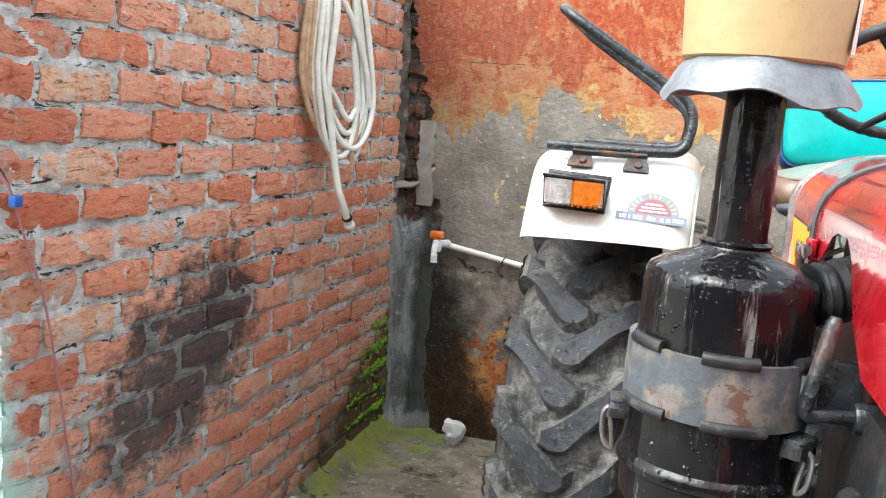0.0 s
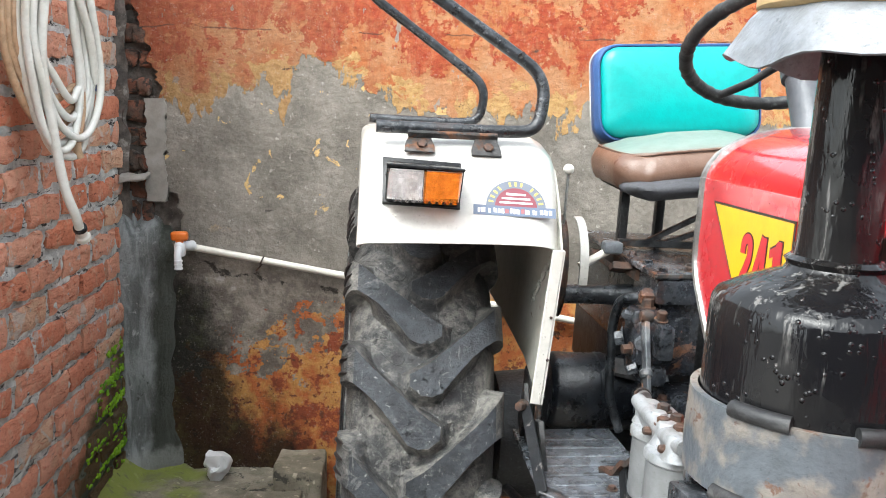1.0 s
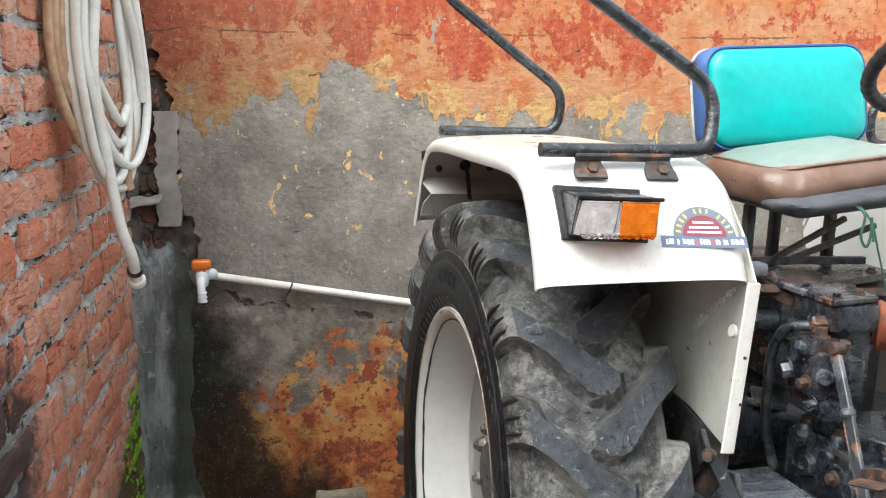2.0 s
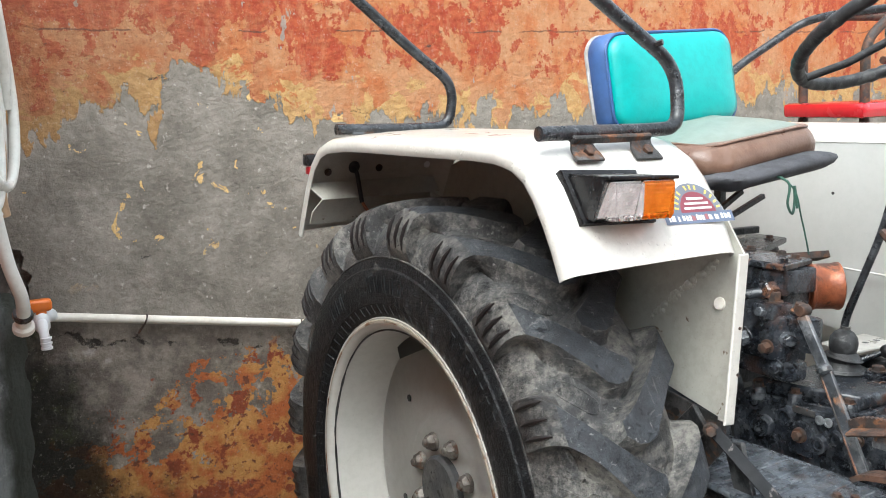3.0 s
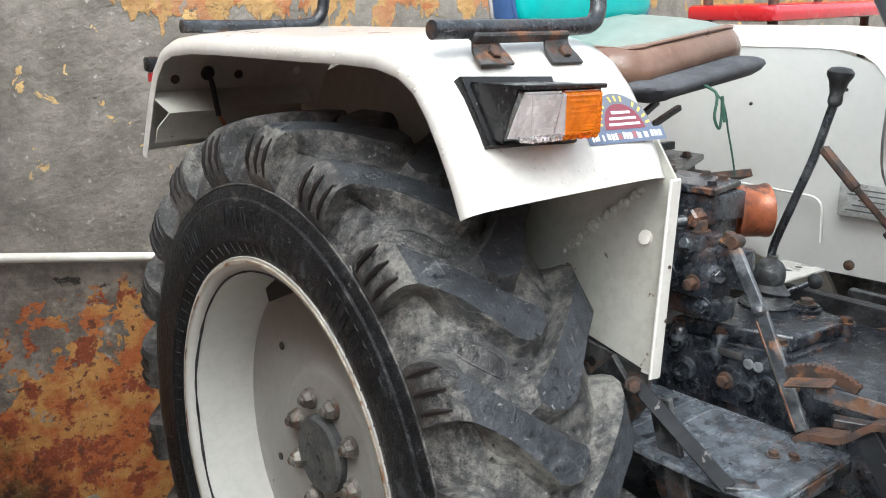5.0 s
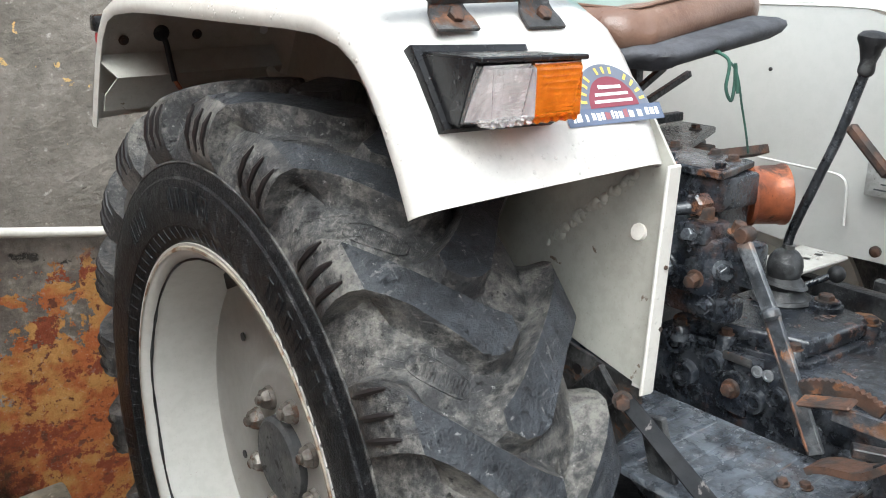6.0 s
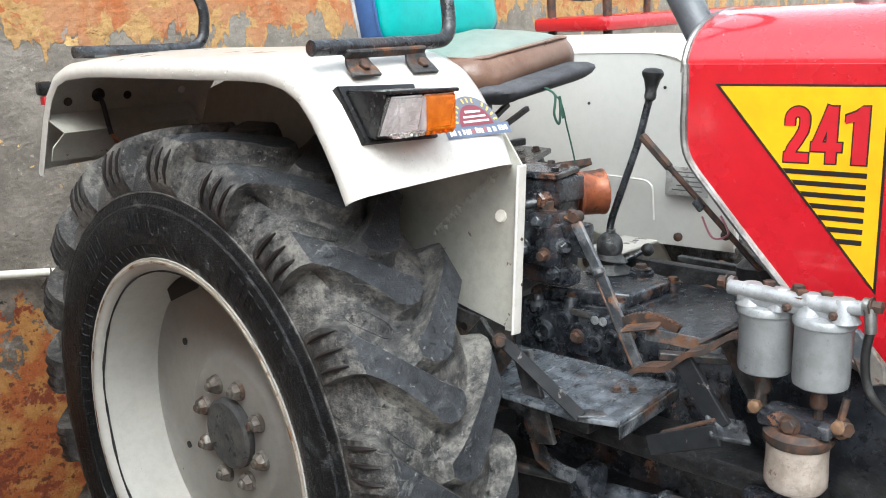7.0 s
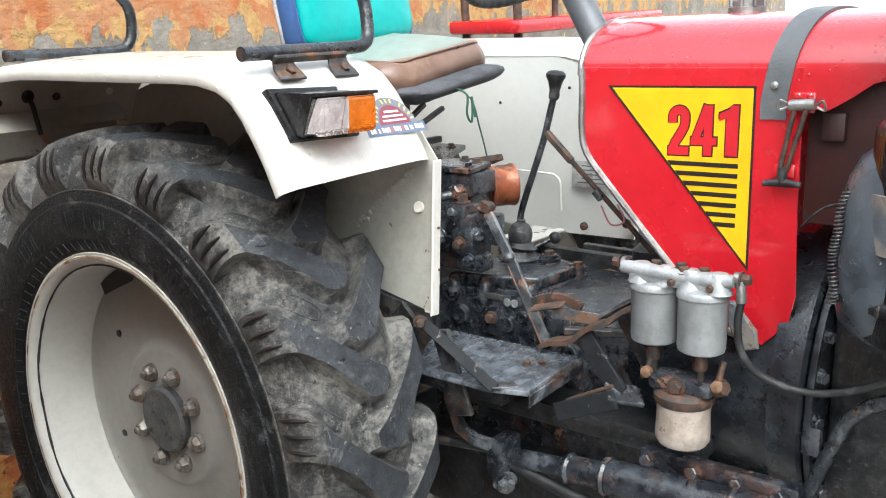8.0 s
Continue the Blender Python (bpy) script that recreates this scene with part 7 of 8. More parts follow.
def axle_trumpet():
    """Round black housing between the gearbox and the wheel, seen under the fender's inner panel."""
    drum = turned("axle_trumpet", [(0.074, 0.0), (0.083, 0.008), (0.086, 0.014), (0.086, 0.105), (0.089, 0.108), (0.089, 0.124), (0.086, 0.127), (0.086, 0.26)], (0.20, 2.80, 0.817), (1, 0, 0), IRON_SMOOTH, TRACTOR, "smooth black axle housing", 48)
    bar("drum_lug", (0.33, 2.745, 0.893), (0.40, 2.730, 0.884), 0.05, 0.012, IRON_DARK, drum, up=(0, -0.6, 0.8), bevel=0.004)
    for x in (0.322, 0.40):
        bolt("drum_bolt", (x, 2.738, 0.880), (0, -0.7, 0.7), 0.008, IRON, drum)


axle_trumpet()


def pedals_and_linkage():
    pts = [(0.198, 2.270, 0.852), (0.200, 2.215, 0.874), (0.200, 2.17, 0.902), (0.20, 2.13, 0.928), (0.205, 2.085, 0.956)]
    bm = bmesh.new()
    rows = []
    for i, p in enumerate(spline(pts, 4)):
        rows.append([p + Vector((dx, 0, 0.004 * math.sin(i))) for dx in (-0.019, 0.0, 0.019)])
    sheet(bm, rows, 0.009)
    ped = part("brake_pedal", bm, RUST, TRACTOR, "rusty curved brake pedal", 50)
    bar("pedal_strip", (0.228, 2.165, 0.912), (0.236, 2.075, 0.972), 0.030, 0.008, ARM, ped, "worn grey strip", up=(0.2, 0.4, 1))
    bar("pedal_arm", (0.195, 2.185, 0.895), (0.190, 2.105, 0.795), 0.032, 0.012, BLACK_MATT, ped, "black pedal arm", up=(-1, 0, 0.1))
    bar("pedal_arm", (0.245, 2.135, 0.925), (0.245, 2.055, 0.80), 0.026, 0.012, IRON_DARK, ped, up=(-1, 0, 0.1))
    bar("pedal_foot", (0.170, 2.120, 0.800), (0.215, 2.075, 0.785), 0.045, 0.008, BLACK_WORN, ped, up=(-0.3, -0.3, 0.9))
    bar("pedal_link", (0.165, 2.10, 0.792), (0.160, 2.215, 0.742), 0.034, 0.008, BLACK_MATT, ped, "black link with a rusty edge", up=(-1, 0, 0.1))
    bar("pedal_link", (0.172, 2.11, 0.812), (0.172, 2.20, 0.765), 0.010, 0.006, RUST, ped)
    bar("pedal_pad", (0.258, 2.330, 0.893), (0.262, 2.262, 0.912), 0.026, 0.007, RUST, TRACTOR, "small rusty pedal pad", up=(-0.2, 0, 1), bevel=0.003)
    bar("pedal_bridge", (0.268, 2.290, 0.890), (0.272, 2.150, 0.892), 0.022, 0.008, ARM, TRACTOR, "worn grey pedal bar", up=(-1, 0, 0.2))
    bm = bmesh.new()
    teeth = []
    for k in range(31):
        r = 0.1125 if k % 2 else 0.1095
        q = radians(55 + k * 2.1)
        teeth.append((0.284, 2.287 + r * math.cos(q), 0.811 + r * math.sin(q)))
    inner = [(0.284, 2.287 + 0.093 * math.cos(radians(55 + k * 9)), 0.811 + 0.093 * math.sin(radians(55 + k * 9))) for k in range(8)]
    prism(bm, teeth + inner[::-1], (0.010, 0, 0))
    part("ratchet", bm, RUST, TRACTOR, "worn toothed ratchet", 20)
    bar("clutch_rod", (0.225, 2.24, 0.875), (0.36, 2.05, 0.86), 0.02, 0.012, IRON_DARK, TRACTOR)
    # steering cylinder and rods low on the side
    cyl = rod("steering_cylinder", [(0.195, 2.125, 0.625), (0.195, 2.12, 0.626), (0.20, 1.70, 0.648)], [0.026, 0.033, 0.033], IRON_SMOOTH, TRACTOR, "worn black steering cylinder", 24)
    rod("cylinder_rod", [(0.193, 2.36, 0.604), (0.195, 2.20, 0.618)], 0.019, IRON_SMOOTH, TRACTOR, "black drag link", 16)
    rod("cylinder_neck", [(0.194, 2.21, 0.618), (0.195, 2.12, 0.625)], 0.026, IRON_SMOOTH, cyl, "", 18)
    for y, r in ((2.205, 0.028), (2.128, 0.034), (1.895, 0.036)):
        turned("cylinder_ring", [(r, -0.006), (r + 0.003, 0), (r, 0.006)], (0.196, y, 0.618 if y > 2.2 else 0.626 + (2.125 - y) * 0.05), (0, 1, -0.05), IRON, cyl, "", 24)
    block("cylinder_bracket", (0.215, 1.80, 0.652), (0.245, 2.08, 0.690), 0.006, IRON, cyl, "cast bracket with bolts")
    for y in (2.06, 1.975, 1.90, 1.83):
        bolt("bracket_bolt", (0.214, y, 0.672), (-1, 0, 0.2), 0.010, IRON, cyl, 0.014)
    block("link_yoke", (0.160, 2.335, 0.565), (0.232, 2.375, 0.645), 0.010, IRON, TRACTOR, "cast link yoke")
    bolt("yoke_bolt", (0.175, 2.34, 0.562), (-0.5, -0.6, -0.3), 0.016, IRON, TRACTOR, 0.02)
    rod("link_rod", [(0.20, 2.36, 0.61), (0.16, 2.60, 0.60), (0.12, 2.75, 0.60)], 0.010, IRON_DARK, TRACTOR, "thin black link rod", 10)
    rod("link_hose", spline([(0.19, 2.34, 0.596), (0.185, 2.22, 0.575), (0.18, 2.08, 0.56), (0.175, 1.9, 0.55)], 6), 0.012, RUBBER, TRACTOR, "black oil hose low on the side", 10)
    bm = bmesh.new()
    rows = [[(0.155 + dx, y, z) for dx in (-0.008, 0.008)] for y, z in ((2.50, 0.74), (2.47, 0.725), (2.45, 0.68), (2.44, 0.65), (2.40, 0.632), (2.36, 0.63))]
    sheet(bm, rows, 0.02)
    part("bent_strap", bm, BLACK_WORN, TRACTOR, "bent black iron strap", 60)
    block("side_frame", (0.255, 1.98, 0.66), (0.36, 2.50, 0.705), 0.01, IRON_DARK, TRACTOR, "grimy frame rail")
    block("belly", (0.30, 1.4, 0.36), (0.72, 2.8, 0.56), 0.05, IRON_DARK, TRACTOR, "dark underside of the gearbox")


pedals_and_linkage()


def engine_side():
    # clutch housing with its bolted flange, engine block and lower bonnet front
    bell = turned("clutch_housing", [(0.17, -0.24), (0.215, -0.16), (0.238, -0.05), (0.242, 0.06), (0.242, 0.10)], (MID, 1.93, 0.80), (0, -1, 0), IRON_SMOOTH, TRACTOR, "smooth black clutch housing", 56)
    turned("flange", [(0.242, 0.052), (0.262, 0.056), (0.264, 0.075), (0.264, 0.105), (0.258, 0.112), (0.235, 0.115)], (MID, 1.93, 0.80), (0, -1, 0), IRON_SMOOTH, bell, "bolted housing flange", 56)
    turned("back_plate", [(0.266, 0.118), (0.268, 0.121), (0.268, 0.129), (0.24, 0.131)], (MID, 1.93, 0.80), (0, -1, 0), IRON_SMOOTH, bell, "", 56)
    for a in (165, 182, 200, 218, 150, 135):
        p = (MID + 0.252 * math.cos(radians(a)), 1.800, 0.80 + 0.252 * math.sin(radians(a)))
        bolt("flange_bolt", p, (-0.6, -1, 0), 0.009, IRON, bell, 0.014)
    block("engine_block", (0.335, 0.95, 0.60), (0.70, 1.80, 1.16), 0.02, IRON_DARK, TRACTOR, "dark engine block")
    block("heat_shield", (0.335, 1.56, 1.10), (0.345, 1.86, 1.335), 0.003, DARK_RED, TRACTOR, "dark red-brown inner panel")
    rod("side_brace", rounded([(0.265, 1.82, 0.60), (0.262, 1.775, 0.74), (0.262, 1.74, 0.83), (0.268, 1.66, 0.865), (0.27, 1.5, 0.87)], 0.05), 0.012, BLACK_WORN, TRACTOR, "curved black brace", 12)
    block("brace_lug", (0.255, 1.785, 0.735), (0.275, 1.815, 0.785), 0.004, IRON, TRACTOR)
    rod("thin_wire", spline([(0.30, 1.85, 1.10), (0.28, 1.815, 1.135), (0.27, 1.78, 1.15), (0.29, 1.74, 1.16)], 6), 0.0022, RUBBER, TRACTOR, "thin black wire")
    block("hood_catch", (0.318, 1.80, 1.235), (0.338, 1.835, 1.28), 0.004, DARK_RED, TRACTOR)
    turned("front_drum", [(0.075, 0), (0.078, 0.02), (0.078, 0.16), (0.06, 0.17)], (0.30, 1.62, 0.70), (-0.3, -1, 0), IRON, TRACTOR, "black drum low on the engine")
    for k, (y, z) in enumerate(((1.50, 1.06), (1.52, 1.01), (1.50, 0.97))):
        rod("engine_hose", spline([(0.335, y + 0.02, z), (0.32, y - 0.02, z + 0.01), (0.325, y - 0.07, z - 0.02), (0.34, y - 0.10, z - 0.05)], 5), 0.014, RUBBER, TRACTOR, "black engine hose")
    bm = bmesh.new()
    prism(bm, [(0.312, 1.30, 1.19), (0.312, 1.10, 1.19), (0.312, 1.10, 0.70), (0.312, 1.36, 0.70)], (0.006, 0, 0), 0.002, 1)
    part("front_panel", bm, RED, TRACTOR, "red front side panel", 30)
    # fuel filters on their cast head
    head = block("filter_head", (0.165, 1.925, 1.004), (0.222, 2.085, 1.030), 0.010, ALU, TRACTOR, "twin fuel filters on a cast aluminium head")
    for (x, y) in ((0.196, 2.047), (0.188, 1.961)):
        turned("filter_lid", [(0.0405, 0.992), (0.0430, 0.995), (0.0430, 1.002), (0.0400, 1.006), (0.030, 1.008), (0.006, 1.010)], (x, y, 0), (0, 0, 1), ALU, head, "", 32)
        turned("filter_can", [(0.031, 0.901), (0.0375, 0.905), (0.0390, 0.912), (0.0395, 0.988), (0.0415, 0.9925)], (x, y, 0), (0, 0, 1), FILTER_GREY, head, "grey filter can", 36)
        turned("drain", [(0.010, 0.868), (0.012, 0.872), (0.012, 0.884), (0.007, 0.895)], (x, y, 0), (0, 0, 1), RUST, head, "", 10)
        rod("drain_pipe", [(x, y, 0.875), (x + 0.005, y, 0.845)], 0.006, RUST, head, "", 8)
    rod("fuel_rail", [(0.176, 2.098, 1.028), (0.175, 2.05, 1.026), (0.174, 1.99, 1.024), (0.174, 1.94, 1.026), (0.176, 1.908, 1.029)], [0.011, 0.013, 0.0115, 0.013, 0.0105], ALU, head, "", 14)
    for x, y, r in ((0.182, 2.066, 0.017), (0.180, 2.022, 0.014), (0.178, 1.978, 0.016), (0.178, 1.932, 0.017)):
        turned("cast_boss", [(r + 0.006, 1.006), (r, 1.018), (r - 0.001, 1.034), (r - 0.004, 1.038), (0.003, 1.039)], (x, y, 0), (0, 0, 1), ALU, head, "", 18)
    for y, ax in ((2.104, 1), (1.900, -1)):
        turned("union_collar", [(0.0105, 0), (0.0105, 0.008), (0.008, 0.010)], (0.184, y - ax * 0.010, 1.032), (0, ax, 0), STEEL, head, "", 14)
        bolt("banjo", (0.184, y, 1.032), (0, ax, 0), 0.0085, RUST, head, 0.014, "brown union nut")
    for x, y in ((0.196, 2.047), (0.188, 1.961), (0.176, 1.99), (0.20, 2.005)):
        bolt("lid_bolt", (x, y, 1.030), (0, 0, 1), 0.008, RUST, head, 0.010)
    for y in (2.005, 1.94):
        turned("bleed_screw", [(0.006, 0), (0.006, 0.009), (0.004, 0.012)], (0.166, y, 1.016), (-1, 0, 0), RUST, head, "", 8)
    rod("fuel_elbow", [(0.182, 1.900, 1.030), (0.182, 1.897, 0.995)], 0.008, STEEL, head, "", 10)
    rod("fuel_hose", spline([(0.182, 1.897, 1.0), (0.184, 1.902, 0.955), (0.195, 1.895, 0.905), (0.215, 1.865, 0.868), (0.232, 1.80, 0.852), (0.238, 1.73, 0.872), (0.24, 1.64, 0.92), (0.24, 1.54, 0.96)], 8), 0.0062, RUBBER, TRACTOR, "black fuel hose sweeping forward", 12)
    low = block("sediment_head", (0.165, 1.935, 0.828), (0.225, 2.042, 0.850), 0.006, IRON, TRACTOR, "sediment bowl under a rusty head")
    turned("bowl_ring", [(0.046, 0.806), (0.050, 0.812), (0.050, 0.822), (0.040, 0.830)], (0.192, 1.988, 0), (0, 0, 1), RUST, low, "", 28)
    turned("sediment_bowl", [(0.020, 0.732), (0.040, 0.735), (0.0455, 0.744), (0.0455, 0.756), (0.0440, 0.785), (0.0450, 0.815)], (0.192, 1.988, 0), (0, 0, 1), BOWL, low, "milky stained glass bowl", 32)
    for y, ax in ((2.050, (-0.6, 1, 0)), (1.928, (-0.6, -1, 0.2))):
        bolt("bowl_union", (0.190, y, 0.845), ax, 0.0105, RUST, low, 0.014)
        turned("union_eye", [(0.006, -0.007), (0.0095, -0.005), (0.0095, 0.005), (0.006, 0.007)], (0.178, y, 0.850), (-1, 0, 0), BROWN_SHEET, low, "brown union eye", 16)
        rod("union_pipe", [(0.186, y, 0.858), (0.192, y - 0.004, 0.890)], 0.0055, RUST, low, "", 8)
    bolt("bowl_bolt", (0.164, 1.99, 0.842), (-1, 0, 0), 0.010, RUST, low, 0.012)
    bm = bmesh.new()
    prism(bm, [(0.275, 1.965, 0.965), (0.275, 1.925, 0.885), (0.275, 1.895, 0.895), (0.275, 1.90, 0.925), (0.275, 1.94, 0.97)], (-0.012, 0, 0), 0.003, 1)
    part("filter_bracket", bm, STRAP_GREY, TRACTOR, "grey filter bracket", 30)


engine_side()


# ---- on and along the walls ----
def wall_hose():
    """Coil of white and yellowed hose on a nail in the brick wall."""
    rnd = random.Random(12)
    coil = thing("garden_hose", "coil of white and yellowed plastic hose hung on the brick wall", "hose")
    # the coil hangs turned away from the wall: u runs across it, d towards the yard
    def at(u, z, d=0.0):
        return Vector((-1.082 + 0.098 * u + 0.85 * d, 2.935 + 0.245 * u - 0.50 * d, z))
    loops = [(0.00, 0.42, 1.335, 0.93, True), (0.05, 0.48, 1.365, 1.00, True), (0.10, 0.50, 1.405, 0.90, True), (0.13, 0.46, 1.300, 0.90, False), (0.17, 0.55, 1.268, 0.99, False), (0.20, 0.58, 1.330, 0.95, False),
             (0.25, 0.60, 1.358, 0.88, False), (0.31, 0.62, 1.400, 0.80, False), (0.15, 0.44, 1.285, 0.76, False), (0.22, 0.64, 1.312, 1.02, False)]
    for i, (ul, ub, zb, ur, tan) in enumerate(loops):
        d = 0.004 * i
        w = rnd.uniform(-0.02, 0.02)
        lean = rnd.uniform(-0.05, 0.05)
        pts = [at(0.36 + lean, 1.955, d), at(0.30 * 0.5 + ul * 0.5 + lean, 1.82, d), at(ul + 0.02, 1.66 + w, d), at(ul, 1.52, d), at(ul * 0.60 + ub * 0.40, zb + 0.060, d + 0.004), at(ub, zb, d + 0.008),
               at(ub * 0.40 + ur * 0.60, zb + 0.026, d + 0.006), at(ur, 1.455 + w, d + 0.002), at(ur - 0.06, 1.60, d), at(0.55 * 0.55 + ur * 0.45 + lean, 1.80, d), at(0.52 + lean, 1.955, d)]
        rod("hose_loop", spline(pts, 9, True), 0.0092, HOSE_TAN if tan else HOSE_WHITE, coil, "yellowed loop" if tan else "")
    x = -0.977
    rod("hose_strand", spline([at(0.98, 1.44, 0.03), at(0.86, 1.56, 0.045), at(0.62, 1.69, 0.050), at(0.36, 1.79, 0.050), at(0.22, 1.90, 0.045), at(0.2, 1.97, 0.03)], 8), 0.0096, HOSE_WHITE, coil, "strand crossing the coil", 12)
    rod("hose_tail", spline([at(0.40, 1.93, 0.045), at(0.36, 1.70, 0.048), (-1.022, 2.990, 1.50), (-1.008, 3.000, 1.33), (-0.993, 3.012, 1.20), (x, 3.030, 1.13), (x, 3.058, 1.086)], 8), 0.0112, HOSE_WHITE, coil, "hanging hose end", 12)
    rod("hose_end", spline([at(0.80, 1.50, 0.02), at(0.78, 1.38, 0.03), at(0.70, 1.30, 0.03), at(0.73, 1.262, 0.03)], 6), 0.0105, HOSE_TAN, coil, "brown hose end")
    turned("hose_clamp", [(0.0155, 0), (0.0165, 0.003), (0.0165, 0.010), (0.0155, 0.013)], (x, 3.052, 1.101), (0, 0.6, -0.8), IRON, coil, "dark clamp", 16)
    turned("nozzle", [(0.013, 0), (0.013, 0.016), (0.018, 0.020), (0.018, 0.030), (0.012, 0.034)], (x, 3.060, 1.090), (0, 0.6, -0.8), PVC, coil, "pale nozzle", 14)
    rod("nail", [(BW - 0.02, 3.03, 1.930), (BW + 0.16, 3.03, 1.942)], 0.006, RUST, coil, "iron nail")
    block("blue_clip", (-0.980, 3.160, 1.420), (-0.962, 3.182, 1.440), 0.003, BLUE_PLASTIC, coil, "blue plastic clip")


wall_hose()


def tap_and_pipe():
    pipe = thing("water_pipe", "white plastic pipe clipped along the plastered wall", "pipe")
    a, b = Vector((-0.885, PW - 0.022, 0.925)), Vector((0.52, PW - 0.022, 0.665))
    rod("pipe_run", [a, a.lerp(b, 0.47) + Vector((0, 0, 0.004)), b], 0.0115, PVC, pipe, "", 14)
    for x in (-0.655, -0.235, 0.16):
        k = (x - a.x) / (b.x - a.x)
        p = a.lerp(b, k)
        bm = bmesh.new()
        tube(bm, [p + Vector((0.006 * math.sin(t), -0.0135 * math.cos(t), 0.0135 * math.sin(t))) for t in np.linspace(-1.6, 1.6, 9)], 0.0025, 6)
        tube(bm, [p + Vector((0, 0.01, -0.012)), p + Vector((-0.02, 0.004, -0.035))], 0.003, 6)
        part("pipe_clip", bm, RUST, pipe, "bent rusty nail clip")
    tap = thing("water_tap", "white plastic tap with an orange handle", "tap")
    c = Vector((-0.905, PW - 0.085, 0.935))
    rod("spigot", [c + Vector((0.025, 0.06, -0.005)), c + Vector((0.012, 0.03, -0.002)), c], [0.017, 0.015, 0.014], TAP_WHITE, tap, "", 14)
    turned("tap_body", [(0.013, -0.03), (0.018, -0.022), (0.019, 0.0), (0.016, 0.014), (0.010, 0.02)], c, (0, 0, 1), TAP_WHITE, tap, "", 18)
    rod("spout", rounded([c, c + Vector((-0.002, -0.03, -0.012)), c + Vector((0.002, -0.038, -0.062))], 0.018), 0.0115, TAP_WHITE, tap, "", 14)
    for k in range(3):
        turned("spout_ring", [(0.0135, 0), (0.0135, 0.005)], c + Vector((0.002, -0.037, -0.066 + k * 0.012)), (0, 0, 1), TAP_WHITE, tap, "", 14)
    bm = bmesh.new()
    box(bm, c + Vector((-0.028, -0.015, 0.020)), c + Vector((0.026, 0.015, 0.050)), 0.009, 3)
    box(bm, c + Vector((-0.012, -0.012, 0.010)), c + Vector((0.012, 0.012, 0.030)), 0.004, 2)
    part("tap_handle", bm, TAP_ORANGE, tap, "orange tap handle")


tap_and_pipe()


def cables():
    way = [(BW - 0.16, JAMB - 0.008, 1.400), (BW - 0.09, JAMB - 0.008, 1.372), (BW - 0.04, JAMB - 0.009, 1.348), (BW - 0.014, JAMB - 0.009, 1.333), (BW - 0.003, JAMB - 0.008, 1.308), (BW + 0.010, 1.802, 1.268), (BW + 0.013, 1.818, 1.225), (BW + 0.014, 1.836, 1.167), (BW + 0.013, 1.883, 1.04),
           (BW + 0.014, 1.910, 0.909), (BW + 0.013, 1.931, 0.785), (BW + 0.014, 1.960, 0.60), (BW + 0.02, 1.99, 0.30), (BW + 0.03, 2.05, -0.02)]
    cab = rod("cable", spline(way, 8), 0.0023, WIRE_RED, None, "dull pink cable hanging down the brick wall", 10, "cable")
    block("cable_clip", (BW + 0.004, 1.808, 1.225), (BW + 0.022, 1.828, 1.247), 0.003, BLUE_PLASTIC, cab, "blue cable clip")
    way = [(p[0] - 0.002, p[1] - 0.002 + 0.005 * (i > 5), p[2] + (0.012 if i < 6 else 0.0)) for i, p in enumerate(way)]
    rod("power_cable", spline(way, 8), 0.0018, RUBBER, None, "black cable round the end of the wall", 8, "cable")


cables()


def corner_litter():
    rnd = random.Random(3)
    bm = bmesh.new()
    bmesh.ops.create_icosphere(bm, subdivisions=3, radius=0.042, matrix=Matrix.Translation((-0.800, 3.735, 0.205)) @ Matrix.Diagonal((1, 0.8, 1.15, 1)))
    for v in bm.verts:
        v.co += Vector((noise.noise(v.co * 30), noise.noise(v.co * 31 + Vector((4, 0, 0))), noise.noise(v.co * 29))) * 0.022
    part("plastic_bag", bm, TAP_WHITE, None, "crumpled white plastic bag in the wet corner", 30, "bag")
    tapx = thing("old_fitting", "chipped white and grey pipe fitting lying by the slab", "fitting")
    turned("fitting_body", [(0.020, -0.04), (0.027, -0.032), (0.024, 0.0), (0.030, 0.012), (0.028, 0.035), (0.016, 0.042)], (-1.03, 2.83, 0.235), (0.5, -0.6, 0.25), ALU, tapx, "", 20)
    turned("fitting_arm", [(0.016, 0), (0.018, 0.01), (0.018, 0.10), (0.014, 0.11)], (-1.01, 2.83, 0.225), (1, 0.15, -0.12), TAP_WHITE, tapx, "", 16)
    block("fitting_rest", (-1.08, 2.74, -0.03), (-0.86, 2.90, 0.205), 0.012, SLAB, tapx, "concrete lump under the fitting")
    # moss along the joints near the corner
    bm = bmesh.new()
    for k in range(620):
        y = 3.75 - abs(rnd.gauss(0, 0.16))
        low = rnd.random() < 0.25
        z = 0.20 + COURSE * rnd.randint(0, 5) + (rnd.uniform(-0.035, 0.040) if low else rnd.uniform(-0.006, 0.014))
        if z > 0.27 + (y - 3.25) * 1.0 or y < 3.2:
            continue
        s = rnd.uniform(0.004, 0.010)
        bmesh.ops.create_icosphere(bm, subdivisions=1, radius=s, matrix=Matrix.Translation((BW + 0.001, y, z)) @ Matrix.Diagonal((0.5, rnd.uniform(0.8, 1.8), rnd.uniform(0.5, 1.0), 1)))
    part("moss", bm, MOSS, None, "bright green moss along the damp brick joints", 60, "moss", kind="stuff")


corner_litter()


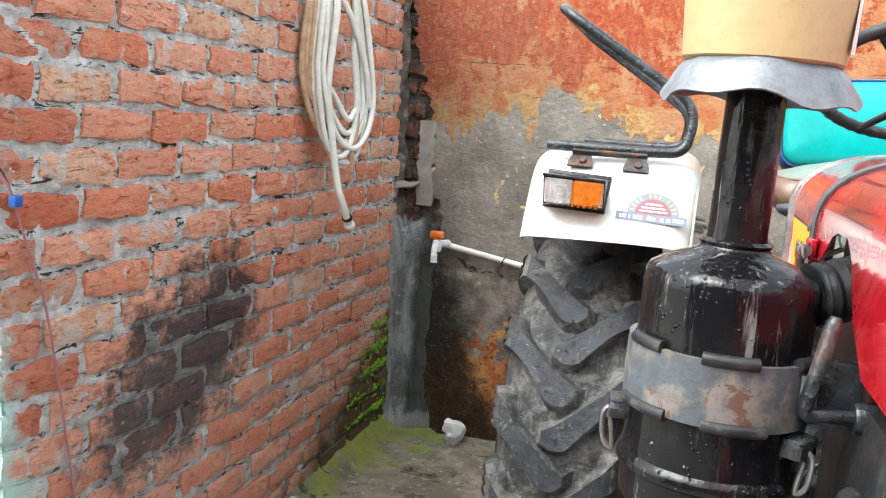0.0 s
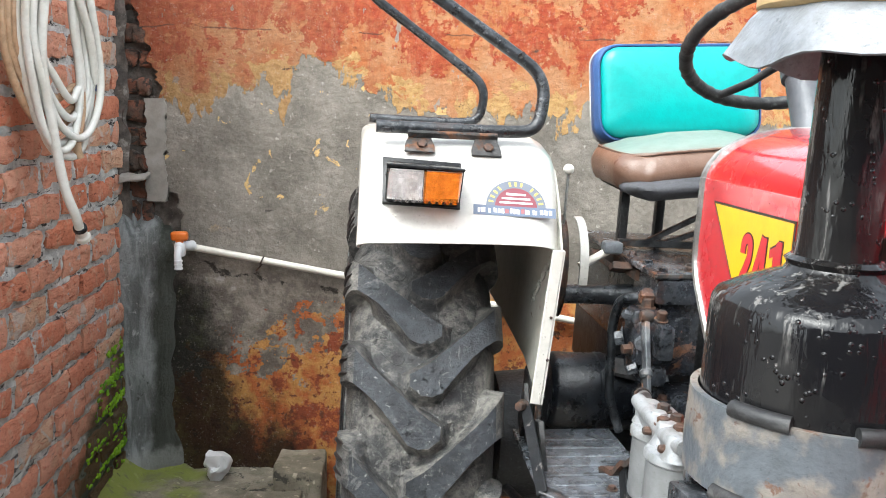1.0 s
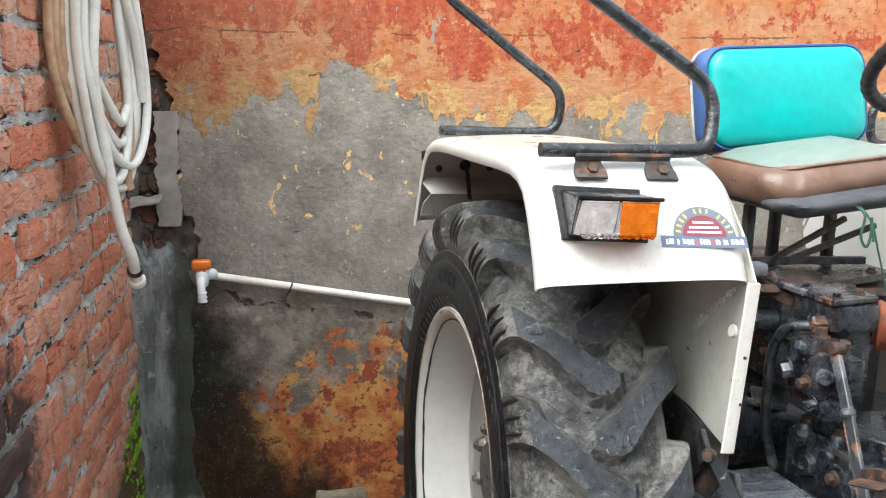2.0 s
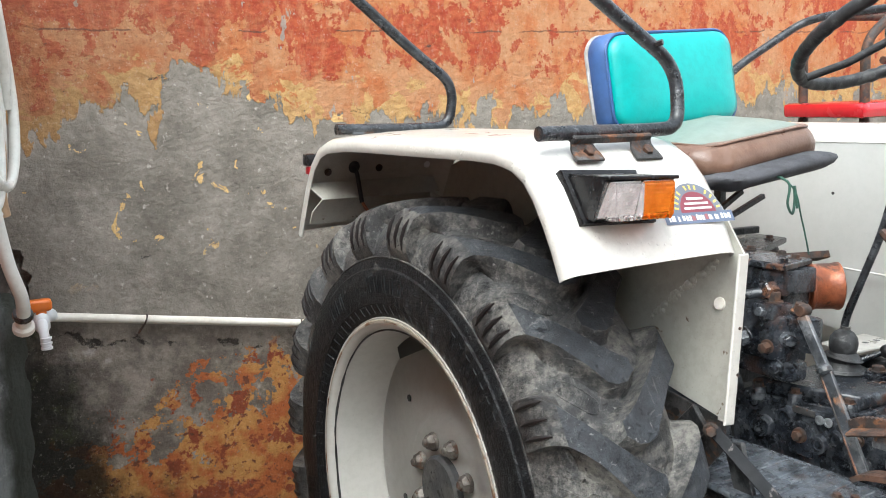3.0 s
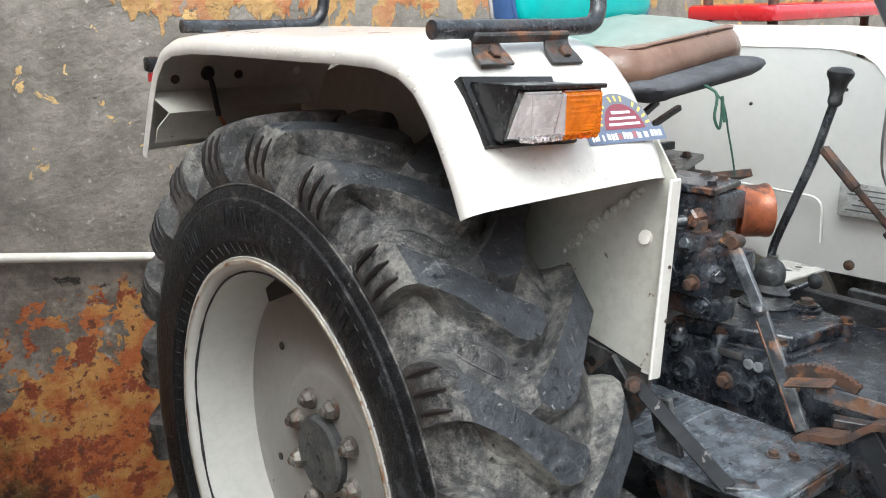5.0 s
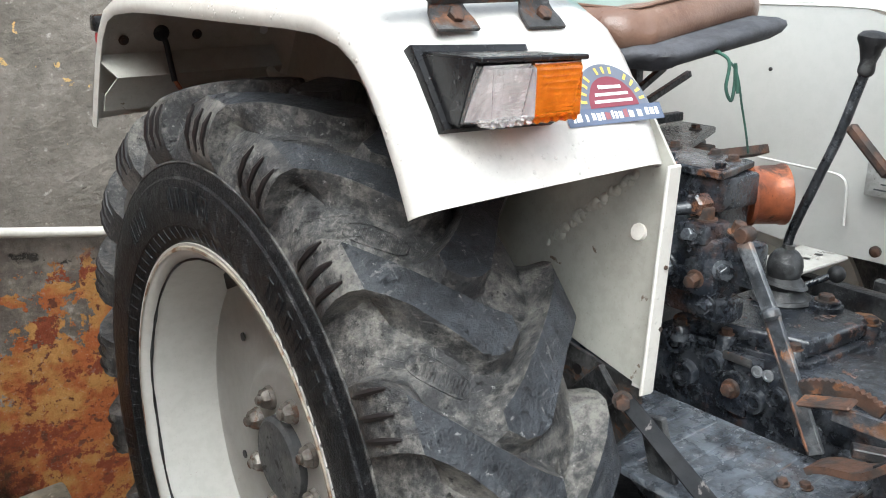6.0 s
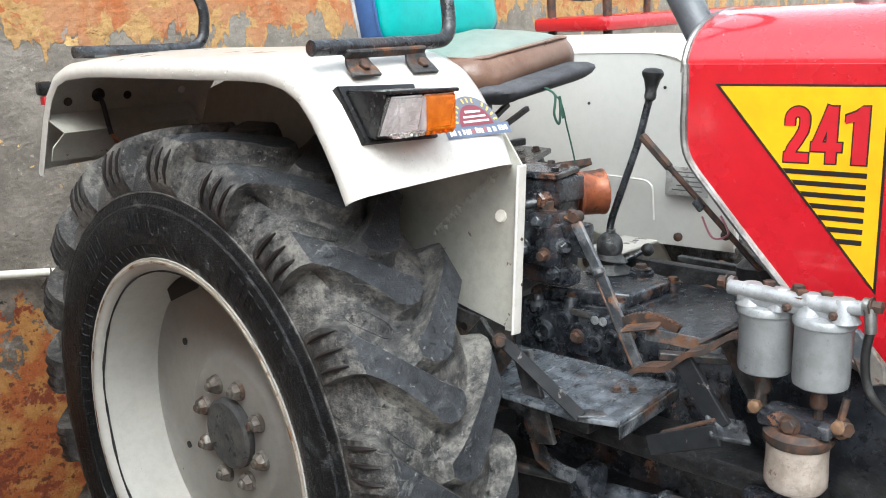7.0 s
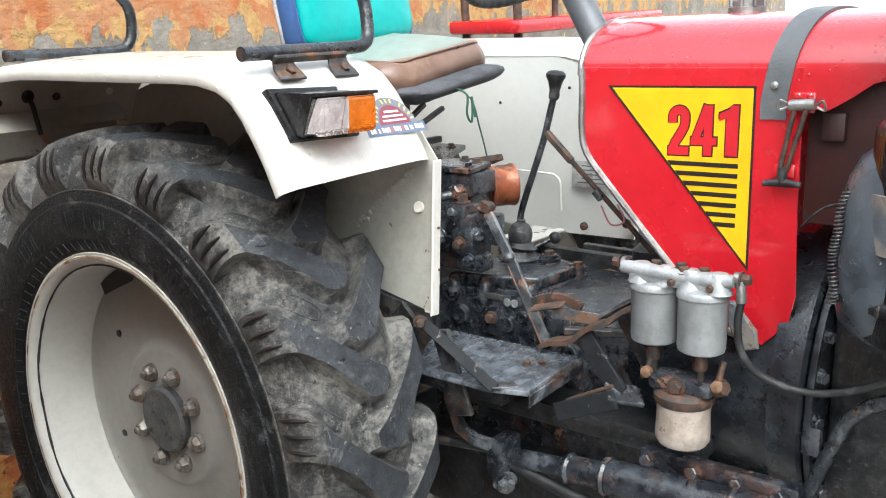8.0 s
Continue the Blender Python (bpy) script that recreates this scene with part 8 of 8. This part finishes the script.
def bench_behind():
    """Red padded bench on a rusty tube frame, beyond the tractor."""
    bench = thing("bench", "red padded bench on a rusty tube frame by the wall", "bench")
    block("bench_pad", (1.50, 3.30, 1.315), (2.60, 3.62, 1.365), 0.015, RED, bench, "red vinyl pad")
    for y in (3.34, 3.58):
        rod("frame_tube", rounded([(1.56, y, 1.315), (1.55, y, 1.56), (1.70, y, 1.66), (2.55, y, 1.66)], 0.06), 0.016, RUST, bench, "rusty bent tube")
        for x in (1.56, 2.5):
            rod("bench_leg", [(x, y, -0.03), (x, y, 1.32)], 0.016, RUST, bench)
    rod("frame_tube", rounded([(1.92, 3.42, 1.36), (1.92, 3.42, 1.46), (1.86, 3.42, 1.50), (1.75, 3.42, 1.50)], 0.03), 0.013, RUST, bench)


bench_behind()


# ---- bricks, each a piece of the wall ----
def brick_meshes(material):
    rnd = random.Random(5)
    out = []
    for i in range(14):
        bm = bmesh.new()
        lx, ly, lz = 0.055, 0.2105, 0.0645
        n, m = 10, 5
        def rough(p, k):
            q = p * 17 + Vector((i * 7.3, 0, k))
            return Vector((noise.noise(q) * 0.006 + noise.noise(q * 3) * 0.004, noise.noise(q + Vector((9, 0, 0))) * 0.012 + noise.noise(q * 3.5) * 0.005, noise.noise(q + Vector((0, 9, 0))) * 0.011 + noise.noise(q * 3.1 + Vector((3, 0, 0))) * 0.005))
        grid = []
        for a in range(n + 1):
            col = []
            for b in range(m + 1):
                y, z = -ly / 2 + ly * a / n, -lz / 2 + lz * b / m
                edge = (a in (0, n)) + (b in (0, m))
                p = Vector((-0.0035 * edge, y * (0.995 if edge > 1 else 1), z))
                col.append(bm.verts.new(p + rough(p, 0)))
            grid.append(col)
        for a in range(n):
            for b in range(m):
                bm.faces.new((grid[a][b], grid[a + 1][b], grid[a + 1][b + 1], grid[a][b + 1]))
        rim = [grid[a][0] for a in range(n + 1)] + [grid[n][b] for b in range(1, m + 1)] + [grid[a][m] for a in range(n - 1, -1, -1)] + [grid[0][b] for b in range(m - 1, 0, -1)]
        back = [bm.verts.new(Vector((-lx, v.co.y, v.co.z))) for v in rim]
        for k in range(len(rim)):
            bm.faces.new((rim[k], back[k], back[(k + 1) % len(rim)], rim[(k + 1) % len(rim)]))
        bmesh.ops.recalc_face_normals(bm, faces=bm.faces[:])
        me = bpy.data.meshes.new("brick")
        bm.to_mesh(me)
        bm.free()
        for p in me.polygons:
            p.use_smooth = True
        me.set_sharp_from_angle(angle=radians(40))
        me.materials.append(material)
        out.append(me)
    return out


def lay_bricks():
    rnd = random.Random(8)
    meshes, dark, ends = brick_meshes(BRICK), brick_meshes(BRICK_DARK), brick_meshes(BRICK_END)
    z0 = 1.538 - 19 * COURSE + COURSE / 2 - 0.041
    for row in range(33):
        z = z0 + row * COURSE
        if z < -0.02 or z > 2.07:
            continue
        y = JAMB - 0.006 + (0.0 if row % 2 else -0.115)
        while y < PW - 0.02:
            a, b = max(y, JAMB - 0.006), min(y + 0.2195, PW + 0.01)
            if b - a > 0.04:
                end = a < JAMB + 0.01
                ob = new("brick", rnd.choice(ends if end and z > 0.75 else meshes))
                ob.parent = WALL_BRICK
                s = (b - a) / 0.2195
                ob.matrix_local = Matrix.Translation((BW + rnd.uniform(-0.003, 0.004) + (-0.0035 if end else 0), (a + b) / 2, z + rnd.uniform(-0.002, 0.002))) @ Matrix.Rotation(radians(rnd.uniform(-0.9, 0.9)), 4, "X") @ Matrix.Rotation(radians(rnd.uniform(-1.2, 1.2)), 4, "Z") @ Matrix.Diagonal((1, s * rnd.uniform(0.95, 1.02), rnd.uniform(0.93, 1.05), 1))
            y += 0.2315
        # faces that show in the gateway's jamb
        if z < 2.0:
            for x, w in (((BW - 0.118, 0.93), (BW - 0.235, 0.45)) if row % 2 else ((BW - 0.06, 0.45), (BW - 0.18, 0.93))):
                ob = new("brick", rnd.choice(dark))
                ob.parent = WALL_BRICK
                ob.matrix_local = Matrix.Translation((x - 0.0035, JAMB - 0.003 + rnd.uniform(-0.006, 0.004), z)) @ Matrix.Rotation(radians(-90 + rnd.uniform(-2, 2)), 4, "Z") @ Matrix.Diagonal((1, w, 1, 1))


lay_bricks()
